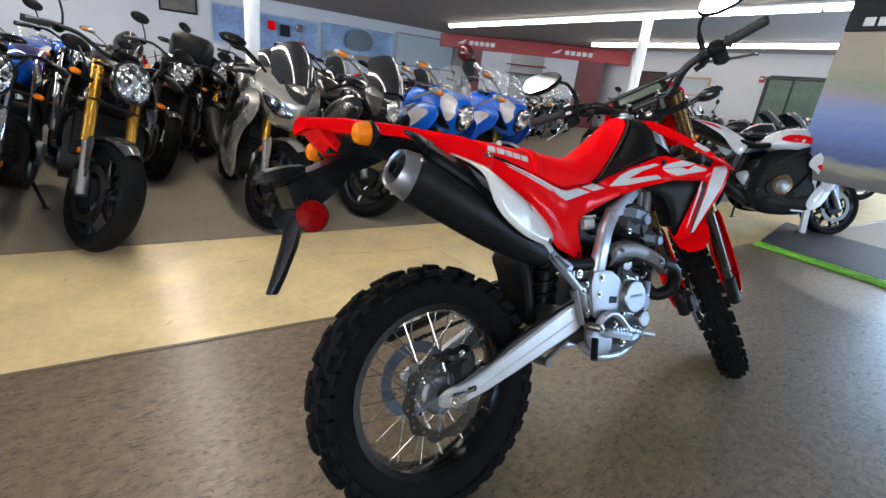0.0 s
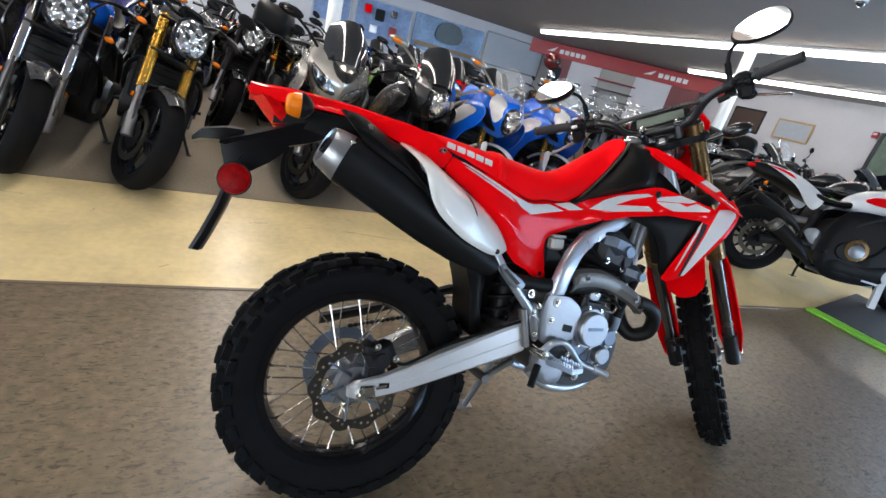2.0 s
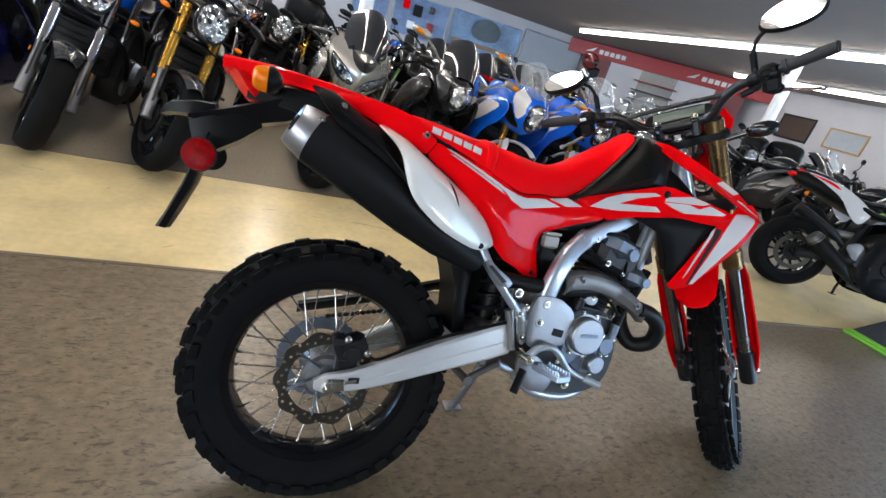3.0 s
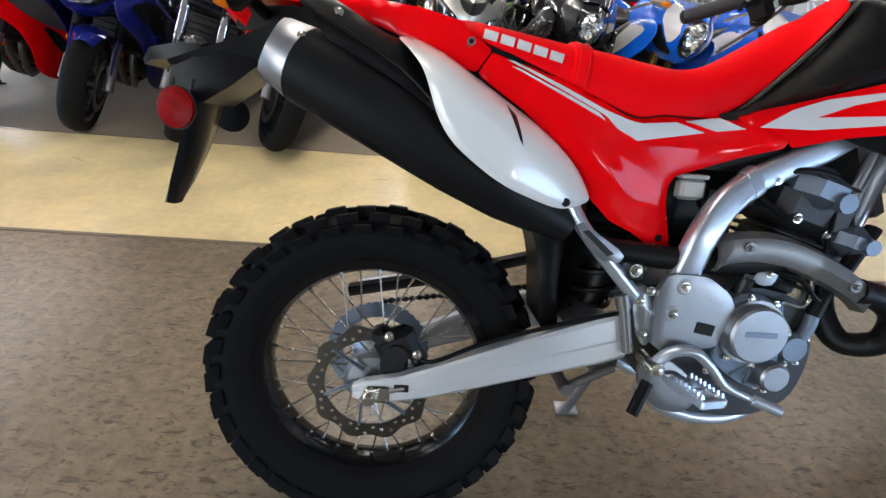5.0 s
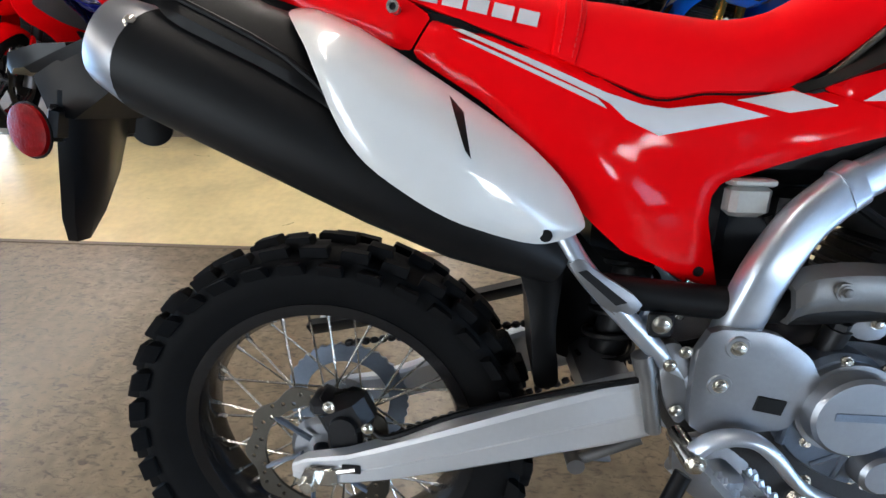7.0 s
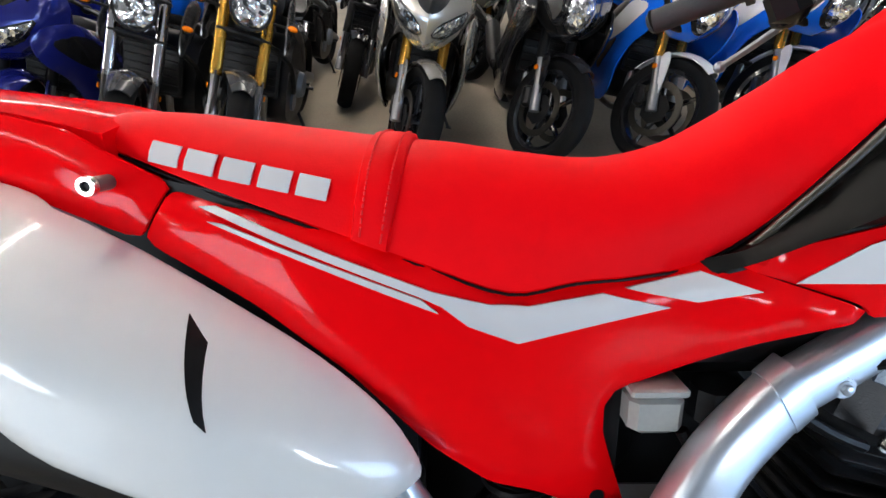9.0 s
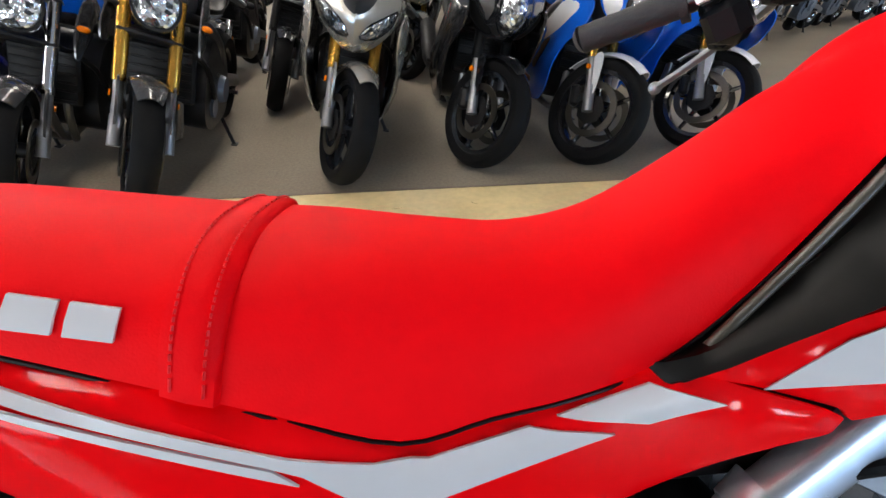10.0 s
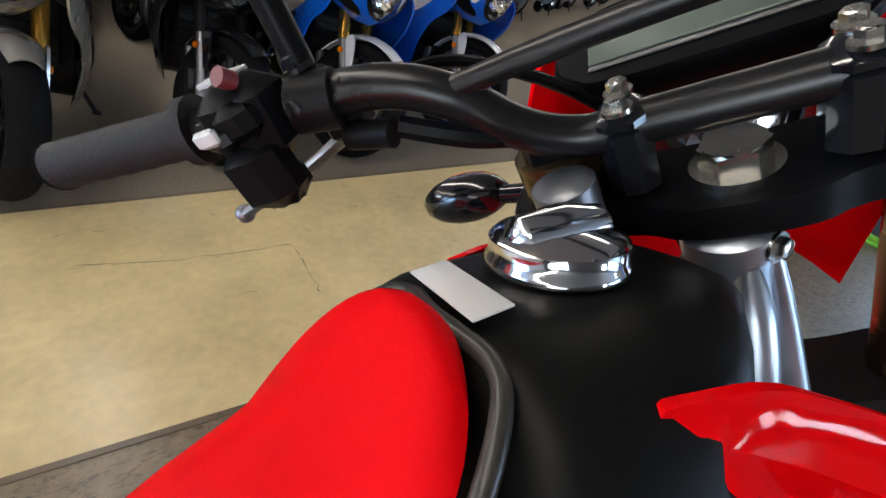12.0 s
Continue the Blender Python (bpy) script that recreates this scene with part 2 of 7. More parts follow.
class Geo:
    def __init__(self):
        self.v, self.f = [], []

    def add(self, v, f, m=None):
        o = len(self.v)
        self.v += [tuple(m @ Vector(p)) if m is not None else tuple(float(c) for c in p) for p in v]
        self.f += [tuple(i + o for i in q) for q in f]
        return self

    def move(self, m):
        self.v = [tuple(m @ Vector(p)) for p in self.v]
        return self

    def weld(self):
        """join points that lie together"""
        seen, keep, to = {}, [], []
        for p in self.v:
            k = tuple(round(c, 6) for c in p)
            if k not in seen:
                seen[k] = len(keep)
                keep.append(p)
            to.append(seen[k])
        self.v, self.f = keep, [tuple(to[i] for i in q) for q in self.f]
        return self

    def mirrored(self):
        g = Geo()
        g.v = [(x, -y, z) for x, y, z in self.v]
        g.f = [tuple(reversed(q)) for q in self.f]
        return g

    def rings(self, R, cap=True, closed=False, m=None):
        n = len(R[0])
        v = [p for r in R for p in r]
        f = []
        k = len(R)
        for i in range(k if closed else k - 1):
            for j in range(n):
                a, b = i * n, ((i + 1) % k) * n
                f.append((a + j, a + (j + 1) % n, b + (j + 1) % n, b + j))
        if cap and not closed:
            f.append(tuple(reversed(range(n))))
            f.append(tuple(range((k - 1) * n, k * n)))
        return self.add(v, f, m)

    def tube(self, pts, r, seg=10, smooth=0, closed=False, flat=1.0, m=None):
        P = spline(pts, smooth, closed) if smooth else [np.array(p, float) for p in pts]
        k = len(P)
        rr = r if hasattr(r, "__len__") else [r] * 2
        up, R = None, []
        for i, p in enumerate(P):
            d = P[(i + 1) % k] - P[i - 1] if closed else P[min(i + 1, k - 1)] - P[max(i - 1, 0)]
            d = d / (np.linalg.norm(d) + 1e-9)
            if up is None:
                up = V(0, 0, 1) if abs(d[2]) < 0.9 else V(1, 0, 0)
            s = np.cross(d, up)
            s /= np.linalg.norm(s) + 1e-9
            up = np.cross(s, d)
            q = i / max(1, k - 1) * (len(rr) - 1)
            a = int(min(q, len(rr) - 2))
            rad = rr[a] + (rr[a + 1] - rr[a]) * (q - a)
            R.append([p + rad * (math.cos(t) * s + math.sin(t) * up * flat) for t in (2 * math.pi * j / seg for j in range(seg))])
        return self.rings(R, True, closed, m)

    def revolve(self, prof, c, axis="y", seg=32, m=None, closed=True, arc=1.0):
        """prof: (radius, along the axis)"""
        R = []
        steps = seg if arc == 1.0 else int(seg * arc) + 1
        for i in range(steps):
            a = 2 * math.pi * i / seg
            ca, sa = math.cos(a), math.sin(a)
            q = {"y": lambda r, h: (c[0] + r * ca, c[1] + h, c[2] + r * sa), "x": lambda r, h: (c[0] + h, c[1] + r * ca, c[2] + r * sa), "z": lambda r, h: (c[0] + r * ca, c[1] + r * sa, c[2] + h)}[axis]
            R.append([q(r, h) for r, h in prof])
        n, k, v, f = len(prof), len(R), [p for r in R for p in r], []
        for i in range(k if arc == 1.0 else k - 1):
            for j in range(n if closed else n - 1):
                a, b = i * n, ((i + 1) % k) * n
                f.append((a + j, b + j, b + (j + 1) % n, a + (j + 1) % n))
        return self.add(v, f, m)

    def box(self, c, s, bev=0.0, m=None):
        x, y, z = (q / 2 for q in s)
        b = min(bev, x * 0.9, y * 0.9, z * 0.9)
        if b <= 0:
            v = [(c[0] + i * x, c[1] + j * y, c[2] + k * z) for i in (-1, 1) for j in (-1, 1) for k in (-1, 1)]
            return self.add(v, [(0, 1, 3, 2), (4, 6, 7, 5), (0, 4, 5, 1), (2, 3, 7, 6), (0, 2, 6, 4), (1, 5, 7, 3)], m)
        R = []
        for zz, ins in ((-z, b), (-z + b, 0), (z - b, 0), (z, b)):
            X, Y = x - ins, y - ins
            R.append([(c[0] + p, c[1] + q, c[2] + zz) for p, q in ((X - b, -Y), (X, -Y + b), (X, Y - b), (X - b, Y), (-X + b, Y), (-X, Y - b), (-X, -Y + b), (-X + b, -Y))])
        return self.rings(R, True, False, m)

    def ball(self, c, r, seg=14, m=None):
        r = r if hasattr(r, "__len__") else (r, r, r)
        R = []
        for i in range(1, seg // 2):
            a = math.pi * i / (seg // 2)
            R.append([(c[0] + r[0] * math.sin(a) * math.cos(t), c[1] + r[1] * math.sin(a) * math.sin(t), c[2] - r[2] * math.cos(a)) for t in (2 * math.pi * j / seg for j in range(seg))])
        return self.rings(R, True, False, m)

    def bolt(self, c, axis, r=0.006, h=0.006):
        """hex head with a washer, along a unit axis"""
        d = np.array(axis, float)
        d /= np.linalg.norm(d)
        c = np.array(c, float)
        self.tube([c, c + d * h * 0.3], r * 1.45, 14)
        self.tube([c + d * h * 0.3, c + d * h * 0.9, c + d * h], [r, r, r * 0.8], 6)
        return self

    def panel(self, outline, yf, thick=0.004, grid=0.013, edge=0.012, roll=0.005, cut=2, sharp=0.22):
        """a curved sheet over the x-z outline; yf(x, z) gives its y, thick goes towards +y, the rim rolls in"""
        O = chaikin(outline, cut, sharp) if cut else [np.array(p, float) for p in outline]
        P = []
        for i in range(len(O)):
            a, b = O[i], O[(i + 1) % len(O)]
            n = max(1, int(np.linalg.norm(b - a) / grid))
            P += [a + (b - a) * j / n for j in range(n)]
        P = np.array(P)
        A, B = P, np.roll(P, -1, 0)

        def dist(q):
            ab = B - A
            t = np.clip(((q - A) * ab).sum(1) / ((ab * ab).sum(1) + 1e-12), 0, 1)
            return np.sqrt((((A + ab * t[:, None]) - q) ** 2).sum(1).min())

        def inside(q):
            c = (A[:, 1] > q[1]) != (B[:, 1] > q[1])
            with np.errstate(divide="ignore", invalid="ignore"):
                xs = (B[:, 0] - A[:, 0]) * (q[1] - A[:, 1]) / (B[:, 1] - A[:, 1]) + A[:, 0]
            return (c & (q[0] < xs)).sum() % 2 == 1
        lo, hi = P.min(0), P.max(0)
        inner = []
        for i, x in enumerate(np.arange(lo[0], hi[0], grid)):
            for z in np.arange(lo[1] + (grid / 2 if i % 2 else 0), hi[1], grid):
                q = np.array((x, z))
                if inside(q) and dist(q) > grid * 0.45:
                    inner.append(q)
        pts = [Vector(p) for p in P] + [Vector(p) for p in inner]
        n = len(P)
        from_cdt = mathutils_cdt(pts, [(i, (i + 1) % n) for i in range(n)], [], 1, 1e-6)
        vs, fs = from_cdt[0], from_cdt[2]
        ds = [dist(np.array(q)) for q in vs]
        top = [(q[0], yf(q[0], q[1]) + roll * (1 - min(1, d / edge)) ** 2, q[1]) for q, d in zip(vs, ds)]
        low = [(x, y + thick, z) for x, y, z in top]
        k = len(top)
        F = []
        for f in fs:
            F.append(tuple(f))
            F.append(tuple(k + i for i in reversed(f)))
        cnt = {}
        for f in fs:
            for i in range(len(f)):
                cnt[(f[i], f[(i + 1) % len(f)])] = 1
        for a, b in cnt:
            if (b, a) not in cnt:
                F.append((b, a, a + k, b + k))
        return self.add(top + low, F)


from mathutils.geometry import delaunay_2d_cdt as mathutils_cdt


def part(name, geo, material, parent, label="", smooth=40):
    me = bpy.data.meshes.new(name)
    me.from_pydata(geo.v, [], geo.f)
    me.validate()
    me.materials.append(material)
    bm = bmesh.new()
    bm.from_mesh(me)
    bmesh.ops.recalc_face_normals(bm, faces=bm.faces)
    bm.to_mesh(me)
    bm.free()
    if smooth:
        me.shade_smooth()
        me.set_sharp_from_angle(angle=radians(smooth))
    ob = new(name, me)
    if parent is not None:
        ob.parent = parent
    return tagged(ob, label)


def thing(name, label, category, m=None, group="", kind=""):
    ob = tagged(new(name), label, category, group, kind)
    ob.empty_display_size = 0.1
    if m is not None:
        ob.matrix_basis = m
    return ob


def rot(axis, deg, at=(0, 0, 0)):
    return Matrix.Translation(at) @ Matrix.Rotation(radians(deg), 4, axis) @ Matrix.Translation([-q for q in at])


# ---- the room ----
def slab(name, x0, x1, y0, y1, z0, z1, material, label, kind="structure", category="", bev=0.0):
    g = Geo().box(((x0 + x1) / 2, (y0 + y1) / 2, (z0 + z1) / 2), (x1 - x0, y1 - y0, z1 - z0), bev)
    return tagged(part(name, g, material, None, smooth=0), label, category or name.split("_")[0], kind=kind)


CRACKS = [[(0.92, 2.551), (1.06, 2.515), (1.20, 2.49), (1.42, 2.472), (1.62, 2.471), (1.625, 2.36), (1.63, 2.275), (1.642, 2.156)], [(0.02, 1.956), (0.045, 1.97), (0.06, 1.99)], [(0.90, 2.53), (0.95, 2.535), (1.0, 2.53)]]
for _k in range(70):
    x, y, a = random.uniform(-3.5, 6.5), random.uniform(1.95, 2.85), random.uniform(0, 6.28)
    line = [(x, y)]
    for _j in range(random.choice((1, 1, 1, 2, 2, 4))):
        a += random.uniform(-0.7, 0.7)
        x, y = x + 0.028 * math.cos(a), y + 0.016 * math.sin(a)
        line.append((x, y))
    CRACKS.append(line)
SA, SB = 1.79, 2.95      # the cream strip's two edges
slab("floor_vinyl", X0, X1, Y0, SA, -0.1, 0, VINYL, "mottled brown sheet vinyl shop floor")
slab("floor_tile_strip", X0, X1, SA, SB, -0.1, 0.001, CREAM, "worn glossy cream tile aisle strip with cracks and stains", category="floor")
slab("floor_carpet", X0, X1, SB, Y1, -0.1, 0, CARPET, "grey brown worn carpet under the parked motorcycles", category="floor")
strip = bpy.data.objects["floor_tile_strip"]
for pts in CRACKS:
    P = [np.array((x, y)) for x, y in pts]
    P = [a + (b - a) * k / 5 + V(random.gauss(0, 0.003), random.gauss(0, 0.003)) for a, b in zip(P, P[1:]) for k in range(5)] + [P[-1]] if len(P) > 3 else P
    v = []
    for i, p in enumerate(P):
        d = P[min(i + 1, len(P) - 1)] - P[max(i - 1, 0)]
        n = V(-d[1], d[0]) / np.linalg.norm(d) * (random.uniform(0.0004, 0.0022) if 0 < i < len(P) - 1 else 0.0004)
        v.append([(*(p + n), 0.0006), (*(p - n), 0.0006), (*(p - n), 0.0014), (*(p + n), 0.0014)])
    part("crack", Geo().rings(v), CRACK, strip, "thin dark crack", smooth=0)
slab("trim_near", X0, X1, SA - 0.012, SA + 0.006, 0, 0.004, TRIMM, "thin brown floor trim between vinyl and cream tiles")
slab("trim_far", X0, X1, SB - 0.006, SB + 0.012, 0, 0.004, TRIMM, "thin brown floor trim between cream tiles and carpet")
slab("ceiling", X0 - 0.2, X1 + 0.2, Y0 - 0.2, Y1 + 0.2, HC, HC + 0.15, CEILP, "painted flat warm grey showroom ceiling")
slab("wall_back", X0 - 0.2, X1 + 0.2, Y1, Y1 + 0.2, 0, HC, WALLP, "white painted back wall with posters and windows", category="wall")


def window_wall(name, side, material=WALLP, label="white painted shop wall with large windows"):
    """a wall with real openings: solid pieces between, over and under the windows"""
    W = sorted((c - w / 2, c + w / 2, za, zb) for s, c, w, za, zb, watts, tint in WINDOWS if s == side)
    a0, a1 = (X0, X1) if side == "y" else (Y0, Y1)
    g = Geo()

    def piece(a, b, z0, z1):
        if b - a > 1e-3 and z1 - z0 > 1e-3:
            if side == "y":
                g.box(((a + b) / 2, Y0 - 0.1, (z0 + z1) / 2), (b - a, 0.2, z1 - z0))
            else:
                g.box((X0 - 0.1 if side == "x" else X1 + 0.1, (a + b) / 2, (z0 + z1) / 2), (0.2, b - a, z1 - z0))
    at = a0
    for lo, hi, za, zb in W:
        piece(at, lo, 0, HC)
        piece(lo, hi, 0, za)
        piece(lo, hi, zb, HC)
        at = hi
    piece(at, a1, 0, HC)
    tagged(part(name, g, material, None, smooth=0), label, "wall", kind="structure")


# unseen wall, dark so that glossy panels do not reflect a bright surface
window_wall("wall_front", "y", mat("dark_unseen_wall", (0.07, 0.06, 0.055), 0.6, var=0.15, scale=3), "unseen front wall with windows, made dark to cut reflections and bounce light")
window_wall("wall_left", "x")
window_wall("wall_far", "f")

# ceiling lamps: two long rows of tubes, then three unseen rows added for light
for i, (lx, ya, yb) in enumerate(((8.6, -4.0, 13.6), (12.7, -4.0, 11.4), (4.5, 2.5, 12.0), (0.4, 0.6, 14.5), (-3.7, -4.5, 14.5))):
    row = thing("ceiling_light", "long surface-mounted row of white fluorescent tubes", "ceiling light", pose(lx, 0, HC), "ceiling lights")
    part("housing", Geo().box((0, (ya + yb) / 2, -0.02), (0.22, yb - ya, 0.04), 0.01), POLEP, row)
    n = int((yb - ya) / 2.4)
    for k in range(n):
        y = ya + (k + 0.5) * (yb - ya) / n
        part("tube", Geo().tube([(0, y - (yb - ya) / n * 0.485, -0.07), (0, y + (yb - ya) / n * 0.485, -0.07)], 0.06, 10), TUBE_DIM if lx > 4 else TUBE, row)

for x, y, r in ((1.27, 6.3, 0.085), (8.75, 6.55, 0.10)):
    p = thing("support_pole", "round white painted steel support pole", "pole", pose(x, y, 0), "support poles")
    part("shaft", Geo().tube([(0, 0, 0.0), (0, 0, HC)], r, 24), POLEP, p)
    part("collar", Geo().revolve([(r, 0), (r + 0.03, 0), (r + 0.03, 0.012), (r, 0.03)], (0, 0, 0), "z", 24), POLEP, p)


# ---- the red trail motorcycle ----
LEANED = pose(0.587, 0.745, 0, -17, 0, 0)
bike = thing("trail_motorcycle", "red and white dual-sport motorcycle leaning on its side stand", "motorcycle", LEANED)


def lerp(x, xs, ys):
    return float(np.interp(x, xs, ys))


def y_body(x, z):
    """right-hand skin of the seat cowl and side panel"""
    w = sum(lerp(x + d, (-0.3, -0.1, 0.06, 0.16, 0.3, 0.35, 0.42, 0.5, 0.58, 0.62, 0.8, 0.95), (0.05, 0.085, 0.103, 0.111, 0.117, 0.115, 0.106, 0.092, 0.086, 0.087, 0.13, 0.17)) for d in np.linspace(-0.075, 0.075, 11)) / 11
    # a soft ridge runs down along the white shield
    t = max(0.0, min(1.0, ((x - 0.235) * 0.24 - (z - 0.84) * 0.20) / (0.24 ** 2 + 0.20 ** 2)))
    d = math.hypot(x - (0.235 + 0.24 * t), z - (0.84 - 0.20 * t))
    # the upper edge rolls in under the seat
    seam = lerp(x, (0.10, 0.166, 0.29, 0.402, 0.47, 0.556, 0.62), (0.943, 0.9035, 0.869, 0.824, 0.830, 0.841, 0.83))
    w -= lerp(x, (0.12, 0.18, 0.45, 0.56, 0.62), (0.0, 0.014, 0.013, 0.014, 0.0)) * max(0.0, 1 - max(0.0, seam - z) / 0.016) ** 1.5
    return -(w - 0.10 * max(0, 0.78 - z) + 0.006 * math.sin(math.pi * min(1.0, t + 0.12)) * math.exp(-(d / 0.024) ** 2))


def y_white(x, z):
    top = lerp(x, (0.0, 0.027, 0.09, 0.166, 0.257, 0.31, 0.337, 0.36), (0.918, 0.912, 0.894, 0.846, 0.786, 0.737, 0.70, 0.66))
    yu, yo = lerp(x, (0.02, 0.337), (0.110, 0.132)), lerp(x, (0.05, 0.12, 0.2, 0.29, 0.34), (0.2, 0.197, 0.185, 0.158, 0.138))
    return -(yu + (yo - yu) * (1 - (1 - max(0, min(1, (top - z) / 0.06))) ** 2))


def wheel(name, c, R, w, rim_r, knob, steer=None, disc_r=0.12, disc_y=-0.075, hub_r=0.045, sprocket=False):
    """spoked wheel: rim as the part, tyre, hub, spokes and disc under it"""
    def put(n, g, m, par, lab=""):
        if steer is not None:
            g.move(steer)
        return part(n, g, m, par, lab)
    cx, cy, cz = c
    hw = w * 0.30
    prof = [(rim_r - 0.012, -hw * 0.5), (rim_r - 0.004, -hw), (rim_r + 0.014, -hw * 1.1), (rim_r + 0.014, -hw * 0.9), (rim_r + 0.002, -hw * 0.8), (rim_r + 0.002, hw * 0.8), (rim_r + 0.014, hw * 0.9), (rim_r + 0.014, hw * 1.1), (rim_r - 0.004, hw), (rim_r - 0.012, hw * 0.5)]
    rim = put(name, Geo().revolve(prof, c, "y", 72), RIMP, bike, "black alloy rim with steel spokes and knobbly tyre")
    t, h = R - knob, w / 2
    g = Geo()
    b0 = rim_r + 0.012
    carc = [(b0, -hw * 1.02), (b0 + (t - b0) * 0.35, -h * 0.88), (b0 + (t - b0) * 0.65, -h * 0.93), (b0 + (t - b0) * 0.86, -h * 0.78), (t - 0.004, -h * 0.42), (t, 0)]
    g.revolve(carc + [(r, -y) for r, y in reversed(carc[:-1])], c, "y", 72, closed=True)
    n = 34 if w > 0.1 else 36

    def block(y, wy, la, tilt=0.0):
        yn = min(1, abs(y) / h)
        r0 = t - 0.030 * yn ** 3 - 0.010
        q = []
        for hh, s in ((0, 1.0), (knob + 0.010 - 0.002, 0.90), (knob + 0.010, 0.80)):
            ring = []
            for da, dy in ((-1, -1), (1, -1), (1, 1), (-1, 1)):
                aa = da * la * s / R
                rr = r0 + hh * (1 - 0.35 * yn ** 2)
                yy = y + dy * wy * s + da * tilt + (math.copysign(hh * 0.75 * yn ** 2, y) if abs(y) > 0.01 else 0)
                ring.append((rr * math.cos(aa), yy, rr * math.sin(aa)))
            q.append(ring)
        return Geo().rings(q)
    pitch = R * math.pi / n
    fill = 1.0 if w > 0.1 else 1.3
    kinds = [(0, block(w * 0.10, w * 0.125, pitch * 0.66 * fill)), (0, block(-w * 0.10, w * 0.125, pitch * 0.66 * fill))]
    for s in (-1, 1):
        kinds += [(1, block(s * w * 0.285, w * 0.085, pitch * 0.70 * fill, s * 0.002)), (2, block(s * w * 0.435, w * 0.070, pitch * 0.64 * fill))]
    at_c = (steer if steer is not None else Matrix.Identity(4)) @ Matrix.Translation(c)
    for k, (row, bg) in enumerate(kinds):
        first = part("tread_block", bg, RUBBER, rim)
        for i in range(n):
            if row == 0 and i % 2 != k:
                continue
            ob = first if first.get("used") is None else new("tread_block", first.data)
            first["used"] = 1
            ob.parent = rim
            ob.matrix_basis = at_c @ Matrix.Rotation(-2 * math.pi * (i + (0.5 if row == 1 else 0)) / n, 4, "Y")
        del first["used"]
    put("tyre", g, RUBBER, rim, "black knobbly off-road tyre")
    hub = put("hub", Geo().revolve([(0.016, -0.062), (hub_r, -0.060), (hub_r + 0.008, -0.052), (hub_r - 0.004, -0.040), (hub_r - 0.014, -0.02), (hub_r - 0.014, 0.02), (hub_r - 0.004, 0.040), (hub_r + 0.008, 0.052), (hub_r, 0.060), (0.016, 0.062)], c, "y", 32), ALU_B, rim)
    for i in range(36):
        s = -1 if i % 2 else 1
        a = 2 * math.pi * i / 36
        b = a + (0.62 if (i // 2) % 2 else -0.62)
        p = V(cx + hub_r * math.cos(b), cy + s * 0.046, cz + hub_r * math.sin(b))
        q = V(cx + (rim_r - 0.006) * math.cos(a), cy + s * 0.006, cz + (rim_r - 0.006) * math.sin(a))
        e = p + (q - p) * 0.90
        put("spoke", Geo().tube([p, e], 0.0019, 6).tube([e, q], 0.0034, 6), ZINC, rim)
    # wavy disc with drilled holes: one sector with an eight-sided hole after another
    N, ri = 40, disc_r * 0.76
    ro = lambda a: disc_r + 0.005 * math.cos(10 * a)
    v, f = [], []
    for i in range(N):
        a0, a1 = 2 * math.pi * i / N, 2 * math.pi * (i + 1) / N
        am = (a0 + a1) / 2
        rc = disc_r * (0.88 + 0.055 * ((i % 3) - 1))
        edge = [(ri, a0), (ri, am), (ri, a1), (rc, a1), (ro(a1), a1), (ro(am), am), (ro(a0), a0), (rc, a0)]
        for dy in (-0.002, 0.002):
            v += [(cx + r * math.cos(a), cy + disc_y + dy, cz + r * math.sin(a)) for r, a in edge]
            for k in range(8):
                q = [225, 180, 135, 90, 45, 0, 315, 270][k]
                hr, ht = 0.0036 * math.cos(radians(q)), 0.0036 * math.sin(radians(q))
                r, a = rc + hr, am + ht / rc
                v.append((cx + r * math.cos(a), cy + disc_y + dy, cz + r * math.sin(a)))
        o = 32 * i
        for k in range(8):
            k2 = (k + 1) % 8
            f += [(o + k, o + k2, o + 8 + k2, o + 8 + k), (o + 16 + k2, o + 16 + k, o + 24 + k, o + 24 + k2), (o + 8 + k, o + 8 + k2, o + 24 + k2, o + 24 + k)]
        f += [(o + a, o + b, o + 16 + b, o + 16 + a) for a, b in ((0, 1), (1, 2), (4, 5), (5, 6))]
    disc = put("brake_disc", Geo().add(v, f).weld(), DISC, rim, "drilled wavy steel brake disc")
    for i in range(6):
        a = 2 * math.pi * i / 6
        g = Geo().tube([(cx + 0.03 * math.cos(a), cy + disc_y, cz + 0.03 * math.sin(a)), (cx + (ri + 0.004) * math.cos(a + 0.3), cy + disc_y, cz + (ri + 0.004) * math.sin(a + 0.3))], 0.006, 6, flat=0.5)
        put("disc_arm", g, CAST, rim)
    if sprocket:
        N = 80
        R4 = [[(cx + r * math.cos(2 * math.pi * i / N), cy + 0.072 + dy, cz + r * math.sin(2 * math.pi * i / N)) for r, dy in ((0.075, -0.003), (0.105 + 0.004 * (i % 2), -0.003), (0.105 + 0.004 * (i % 2), 0.003), (0.075, 0.003))] for i in range(N)]
        put("sprocket", Geo().rings(R4, False, True), CAST, rim)
    return rim


RC = (0.0, 0.0, 0.320)
wheel("rear_wheel", RC, 0.321, 0.120, 0.213, 0.0125, disc_r=0.112, disc_y=-0.070, sprocket=True)

# steering: points given in (ahead, left, up along the stem) about the top of the stem
RAKE, STEER, STEM = 28.8, 39.0, (0.95, 0.0, 1.08)
TILTED = Matrix.Translation(STEM) @ Matrix.Rotation(radians(-RAKE), 4, "Y")
STEERED = TILTED @ Matrix.Rotation(radians(STEER), 4, "Z")
AX_U, AX_W = 0.079, -0.882
